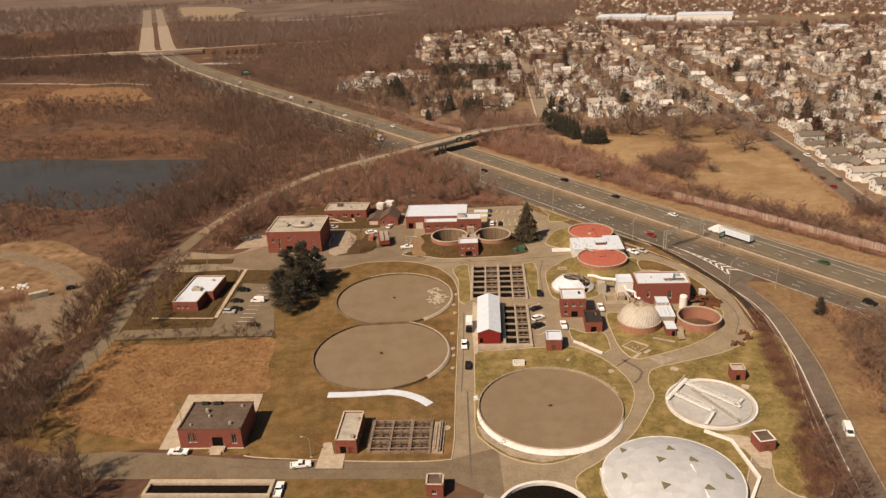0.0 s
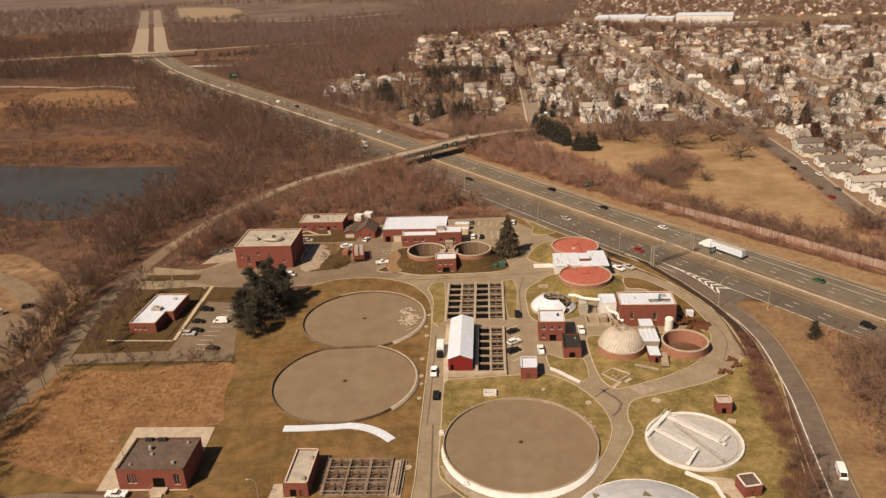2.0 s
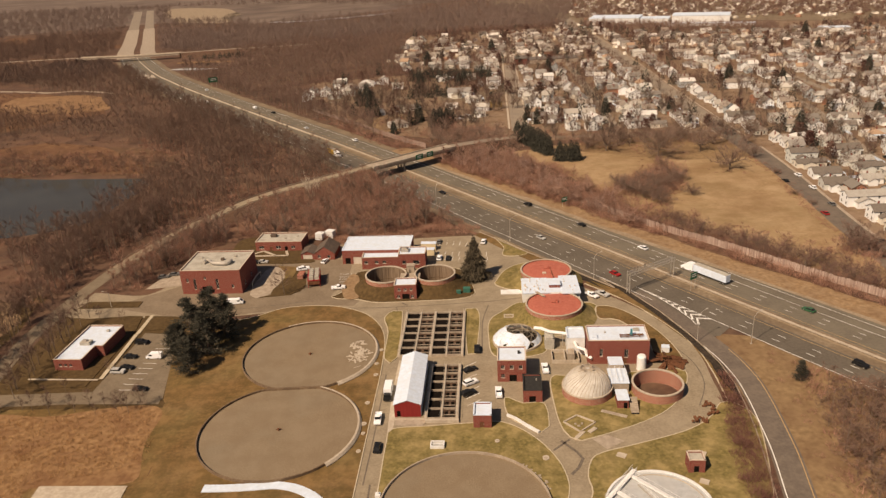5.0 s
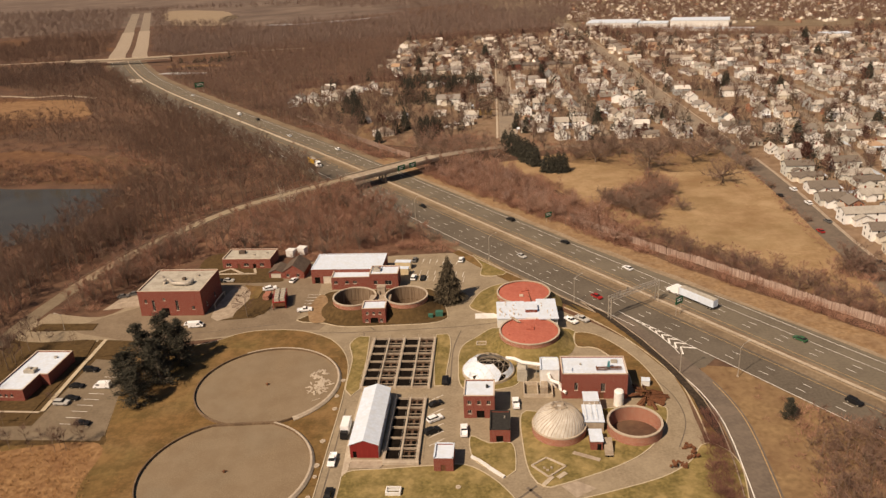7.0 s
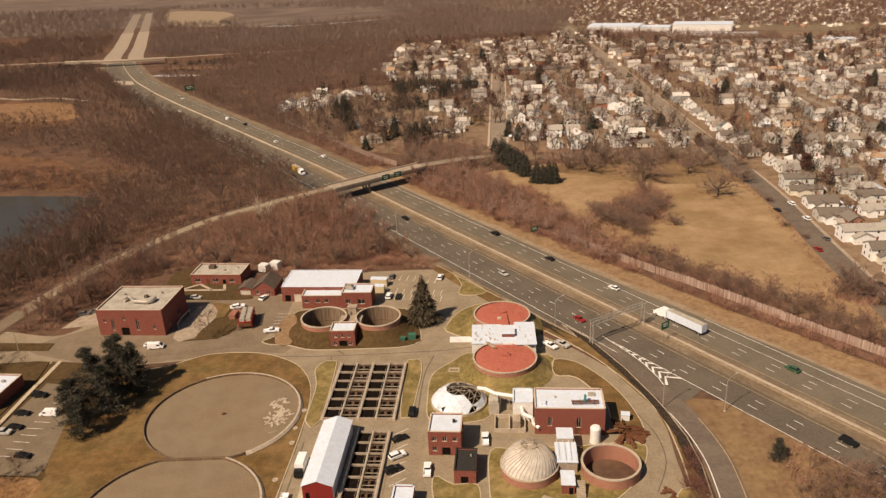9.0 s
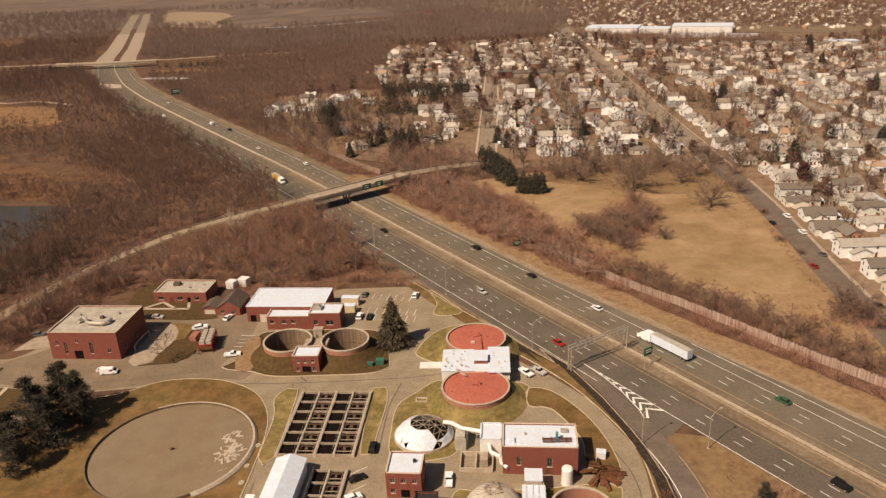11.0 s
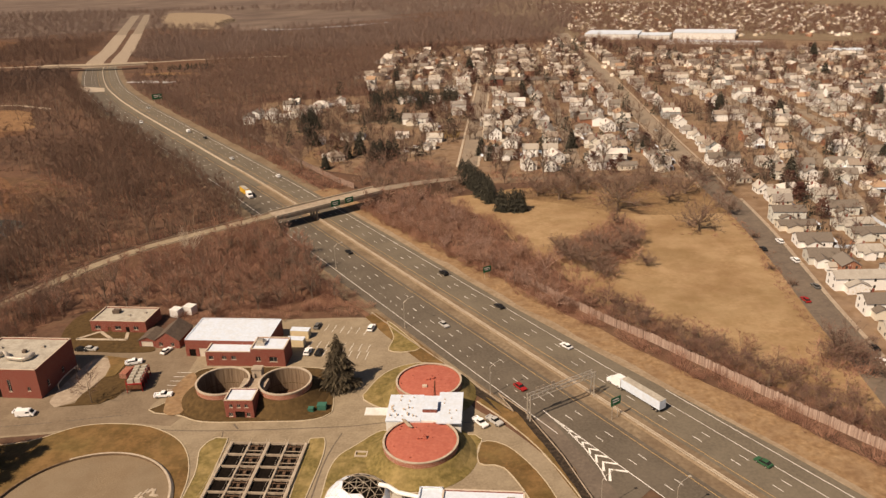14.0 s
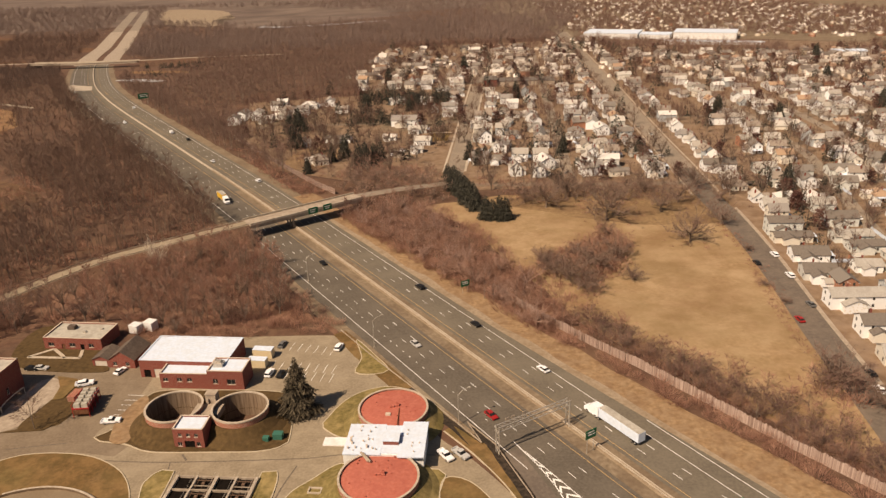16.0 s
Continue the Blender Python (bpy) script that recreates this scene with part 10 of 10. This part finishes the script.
def lorry(x, y, yaw, cab, box_mat, L, label):
    t = thing("lorry", label, "lorry", pose(x, y, 0.13, 0, 0, yaw), "vehicles")
    part("cab", hull(bmesh.new(), [(0, 0.6), (5.6, 0.5), (5.7, 1.5), (4.3, 1.75), (3.8, 2.9), (2.6, 3.6), (0.3, 3.6), (0, 3.0)], 2.4, 0.05), cab, t)
    part("windscreen", hull(bmesh.new(), [(4.35, 1.8), (3.9, 2.85), (3.82, 2.8), (4.2, 1.78)], 2.1, 0.05), "glass", t)
    part("trailer", boxes((-L, -0.4, -1.28, 1.28, 1.15, 3.95)), box_mat, t)
    part("trailer_roof", boxes((-L + 0.05, -0.45, -1.24, 1.24, 3.952, 4.0)), "roof_pale", t)
    part("chassis", boxes((-L + 0.3, 4.2, -0.5, 0.5, 0.75, 1.1)), "roof_black", t)
    wheels(t, (4.3, 0.9, -0.4 + 0.0, -L + 1.2, -L + 2.5), 2.5, 0.5)
    return t


q = hw(-196, 276.9)
lorry(q[0], q[1], hy + 180, "car_white", "roof_white", 15.4, "white articulated lorry driving on the highway")
q = hw(-455, 252.2)
lorry(q[0], q[1], hy, "car_white", "car_yellow", 9.0, "yellow box lorry driving on the highway")

# ---- yard things ----
def crate(name, label, x, y, w, d, h, material, yaw=-5, cat="container", lid=None):
    t = thing(name, label, cat, at(x, y, 0.1, yaw))
    bm = boxes((0, w, 0, d, 0.12, h))
    part("body", bm, material, t)
    bm = bmesh.new()
    n = max(3, int(w / 0.5))
    for k in range(n):
        box(bm, w * (k + 0.3) / n, w * (k + 0.5) / n, -0.05, -0.003, 0.2, h - 0.1)
    part("ribs", bm, material, t)
    part("lid", boxes((-0.06, w + 0.06, -0.06, d + 0.06, h + 0.003, h + 0.12)), lid or material, t)
    part("skid", boxes((0.1, w - 0.1, 0.2, 0.5, 0, 0.118), (0.1, w - 0.1, d - 0.5, d - 0.2, 0, 0.118)), "rust", t)
    return t


crate("office_trailer", "cream portable office trailer", 16.6, 353.2, 6.5, 2.8, 3.0, "car_beige", -8, "trailer", "roof_white")
crate("office_trailer", "cream portable office trailer", 16.4, 347.0, 6.0, 2.6, 2.8, "car_beige", -8, "trailer", "roof_white")
crate("storage_shed", "small white storage shed behind the plant", -32.2, 372.4, 3.6, 3.2, 3.0, "white_wall", -20, "shed")
crate("storage_shed", "small white storage shed behind the plant", -27.8, 374.2, 3.8, 3.4, 3.2, "white_wall", -20, "shed")
crate("dumpster", "dark green steel dumpster by the lawn", 33.2, 308.2, 2.6, 1.9, 1.7, "green_box", -4, "dumpster")
crate("dumpster", "small dark green steel bin", 30.6, 307.4, 1.6, 1.3, 1.2, "green_box", -4, "dumpster")
bt = thing("box_truck", "white box truck parked beside the hall", "truck", at(8.0, 241.0, 0.1, -4))
part("cargo_box", boxes((-1.15, 1.15, -2.6, 2.6, 0.95, 3.3), (-1.1, 1.1, -2.55, 2.55, 3.3, 3.36)), "car_white", bt)
part("cab", boxes((-1.05, 1.05, -4.5, -2.7, 0.5, 1.5), (-0.98, 0.98, -4.0, -2.7, 1.5, 2.2)), "car_black", bt, "dark cab")
part("chassis", boxes((-0.5, 0.5, -4.3, 2.4, 0.55, 0.94)), "roof_black", bt)
for yy in (-3.6, 1.5):
    for s in (-1, 1):
        part("wheel", bar(bmesh.new(), (s * 0.85, yy, 0.45), (s * 1.12, yy, 0.45), 0.45, 12), "tyre", bt)
rk = thing("loading_rack", "tall red steel rack carrying pale boxes in the yard", "rack", pose(-26.0, 325.6, 0.09, 0, 0, 96) @ Matrix.Diagonal((1, 1, 1.3, 1)))
part("deck", boxes((-4.9, 4.9, -2.4, 2.4, 2.1, 2.35)), "car_red", rk)
part("lower_deck", boxes((-4.7, 4.7, -2.2, 2.2, 0.5, 0.65)), "rust", rk)
src = post = None
for r_ in range(5):
    for c_ in range(2):
        m = Matrix.Translation((-4.7 + r_ * 1.95, -2.1 + c_ * 2.2, 2.36))
        if src is None:
            src = part("load_box", boxes((0, 1.25, 0, 1.75, 0, 0.9), (0.1, 1.15, 0.1, 1.65, 0.9, 1.05)), "roof_pale", rk)
            src.matrix_local = m
        else:
            again(src, "load_box", rk, m)
    for s in (-1, 1):
        m = Matrix.Translation((-4.8 + r_ * 2.4, s * 2.3, 0))
        if post is None:
            post = part("post", boxes((-0.09, 0.09, -0.09, 0.09, 0, 2.098)), "car_red", rk)
            post.matrix_local = m
        else:
            again(post, "post", rk, m)
for s in (-1, 1):
    part("rail", boxes((-4.9, 4.9, s * 2.36 - 0.05, s * 2.36 + 0.05, 3.1, 3.2), (-4.9, -4.8, s * 2.36 - 0.05, s * 2.36 + 0.05, 2.35, 3.1), (4.8, 4.9, s * 2.36 - 0.05, s * 2.36 + 0.05, 2.35, 3.1)), "car_red", rk)
for k in range(4):
    part("brace", bar(bmesh.new(), (-4.8 + 2.4 * k, -2.3, 0.65), (-2.4 + 2.4 * k, -2.3, 2.1), 0.06, 5), "car_red", rk)
part("end_panel", boxes((-4.98, -4.92, -2.2, 2.2, 0.9, 2.0)), "rust", rk)
crate("container", "dark red steel container beside the rack", -33.6, 329.0, 2.3, 4.6, 1.7, "brick_dark", -6, "container")
# rusty screw conveyors and scrap beside the brick tank
sr = random.Random(8)
heap = thing("scrap_heap", "heap of long rusty brown steel troughs fanned out beside the tank", "scrap")
for k in range(24):
    a = radians(-150 + 13.5 * k + sr.uniform(-6, 6))
    r0, L = sr.uniform(0.2, 1.2), sr.uniform(3.2, 6.2)
    cx, cy, z = 94.6 + sr.uniform(-1.6, 1.2), 250.6 + sr.uniform(-2.2, 1.8), 0.4 + 0.045 * k
    d = Vector((math.cos(a), math.sin(a) * 0.9, 0))
    w = sr.uniform(0.35, 0.7)
    bm = bmesh.new()
    strip(bm, [(cx + d.x * r0, cy + d.y * r0, z + 0.5), (cx + d.x * L, cy + d.y * L, 0.35)], w * 2, -0.12, 0.06)
    strip(bm, [(cx + d.x * r0, cy + d.y * r0, z + 0.5), (cx + d.x * L, cy + d.y * L, 0.35)], 0.12, 0.065, 0.5, side=w - 0.08)
    part("trough", bm, "rust", heap)
wb = thing("equipment_box", "white steel equipment box on the rough lawn", "box", at(94.4, 256.6, 0.2, -12))
part("body", boxes((0, 2.4, 0, 2.0, 0.12, 1.8)), "white_wall", wb)
part("lid", boxes((-0.06, 2.46, -0.06, 2.06, 1.803, 1.92)), "roof_white", wb)
part("skid", boxes((0.2, 2.2, 0.2, 0.5, 0, 0.118), (0.2, 2.2, 1.5, 1.8, 0, 0.118)), "rust", wb)
for x, y, w, d_ in ((48.5, 286.8, 3.4, 2.2),):
    cu = thing("pit_curb", "low pale concrete curb round a pit on the lawn", "curb", at(x, y, 0.2, -5))
    for q in ((-w / 2, w / 2, -d_ / 2, -d_ / 2 + 0.3, 0, 0.45), (-w / 2, w / 2, d_ / 2 - 0.3, d_ / 2, 0, 0.45), (-w / 2, -w / 2 + 0.3, -d_ / 2 + 0.3, d_ / 2 - 0.3, 0, 0.45), (w / 2 - 0.3, w / 2, -d_ / 2 + 0.3, d_ / 2 - 0.3, 0, 0.45)):
        part("low_wall", boxes(q), "concrete", cu)
bm = bmesh.new()
for cx, cy, n in ((93.4, 219.6, 6), (95.6, 219.2, 8), (99.2, 226.6, 8), (99.6, 224.6, 6), (98.6, 222.2, 8)):
    for k in range(n):
        x, y, a = sr.gauss(cx, 0.6), sr.gauss(cy, 0.55), sr.uniform(0, 3.1)
        d = Vector((math.cos(a), math.sin(a), 0)) * sr.uniform(0.15, 0.6)
        z = 0.35 + sr.random() * 0.6
        strip(bm, [(x - d.x, y - d.y, z), (x + d.x, y + d.y, z + sr.uniform(-0.2, 0.4))], sr.uniform(0.15, 0.8), -0.2, sr.uniform(0.1, 0.35))
tagged(put("scrap_pile", bm, "rust"), "rusty scrap and rubble beside the ring road", "scrap", kind="stuff")
for x, y, w in ((4.2, 267.5, 1.5), (3.4, 252.0, 1.5), (3.2, 258.8, 1.4), (1.9, 236.5, 1.5), (1.6, 226, 1.7), (1.8, 221.5, 1.2), (1.2, 213.6, 1.3), (50.5, 206.8, 1.8), (38.5, 215.0, 1.3), (-1.4, 181.6, 1.9)):
    t = thing("manhole", "round pale concrete manhole on the lawn", "manhole", Matrix.Translation((x, y, 0.18)), "manholes")
    part("ring", lathe(bmesh.new(), [(w / 2, 0), (w / 2, 0.25), (w * 0.28, 0.25)], 20), "concrete", t)
    part("cover", lathe(bmesh.new(), [(w * 0.28, 0.24), (0, 0.26)], 16), "concrete_old", t)
# parking bays
bay = thing("bay_marking", "worn white parking bay lines", "road marking", kind="structure")
src = None
for m in [at(25.2 + 2.85 * k, 361.2 - 0.77 * k, 0.075, -11.5) for k in range(7)] + [at(24.2 + 2.9 * k, 348.7 - 0.55 * k - 5 * j, 0.075, -9.5) for k in range(8) for j in (0, 1)] + [at(-79.5 + 0.4 * k + 4.5, 251 + 3.2 * k, 0.08, 82) for k in range(11)] + [at(-14.3 + 0.1 * k, 321.6 + 2.6 * k, 0.08, 86) for k in range(5)] + [at(33.2, 234 + 3.6 * k, 0.075, -55) for k in range(7)]:
    if src is None:
        src = part("bay_line", boxes((-0.07, 0.07, -2.5, 2.5, 0, 0.012)), "paint", bay)
        src.matrix_local = m
    else:
        again(src, "bay_line", bay, m)

crate("parked_trailer", "long grey trailer on the dirt clearing", -166.5, 282.6, 7.0, 2.3, 2.2, "roof_pale", 28, "trailer")
bm = bmesh.new()
dr_ = random.Random(31)
for k in range(16):
    x, y, w = dr_.gauss(-176.5, 3.2), dr_.gauss(296.5, 1.6), dr_.uniform(0.3, 0.9)
    box(bm, x - w, x + w, y - w * 0.5, y + w * 0.5, 0.05, 0.3 + w * 0.5)
tagged(put("debris", bm, "white_wall"), "scattered white debris on the dirt clearing", "debris", kind="stuff")
for kd, cl, x, y, yaw in (("car", "white", 43, 604, 8), ("suv", "black", 47.5, 607, 5), ("car", "black", 43.5, 611, 8), ("suv", "white", 49, 613.5, 4)):
    car(kd, cl, x, y, yaw, "parked", "behind the houses")
car("suv", "black", -153.3, 291.6, 30, "parked", "on the dirt clearing")

# ---- the land ----
# lay all that was built on the level down on the gently falling land
laid = set()
for ob in list(scene.objects):
    if ob.type not in ("MESH", "EMPTY") or (ob.parent and ob.parent.location.length > 1):
        continue
    if ob.location.length > 1:
        ob.location.z += float(land(ob.location.x, ob.location.y))
    elif ob.type == "MESH" and ob.data.name not in laid:
        laid.add(ob.data.name)
        co = np.empty(len(ob.data.vertices) * 3, np.float32)
        ob.data.vertices.foreach_get("co", co)
        co = co.reshape(-1, 3)
        if co[:, 1].max() > 850:
            co[:, 2] += land(co[:, 0], co[:, 1])
            ob.data.vertices.foreach_set("co", co.ravel())
            ob.data.update()
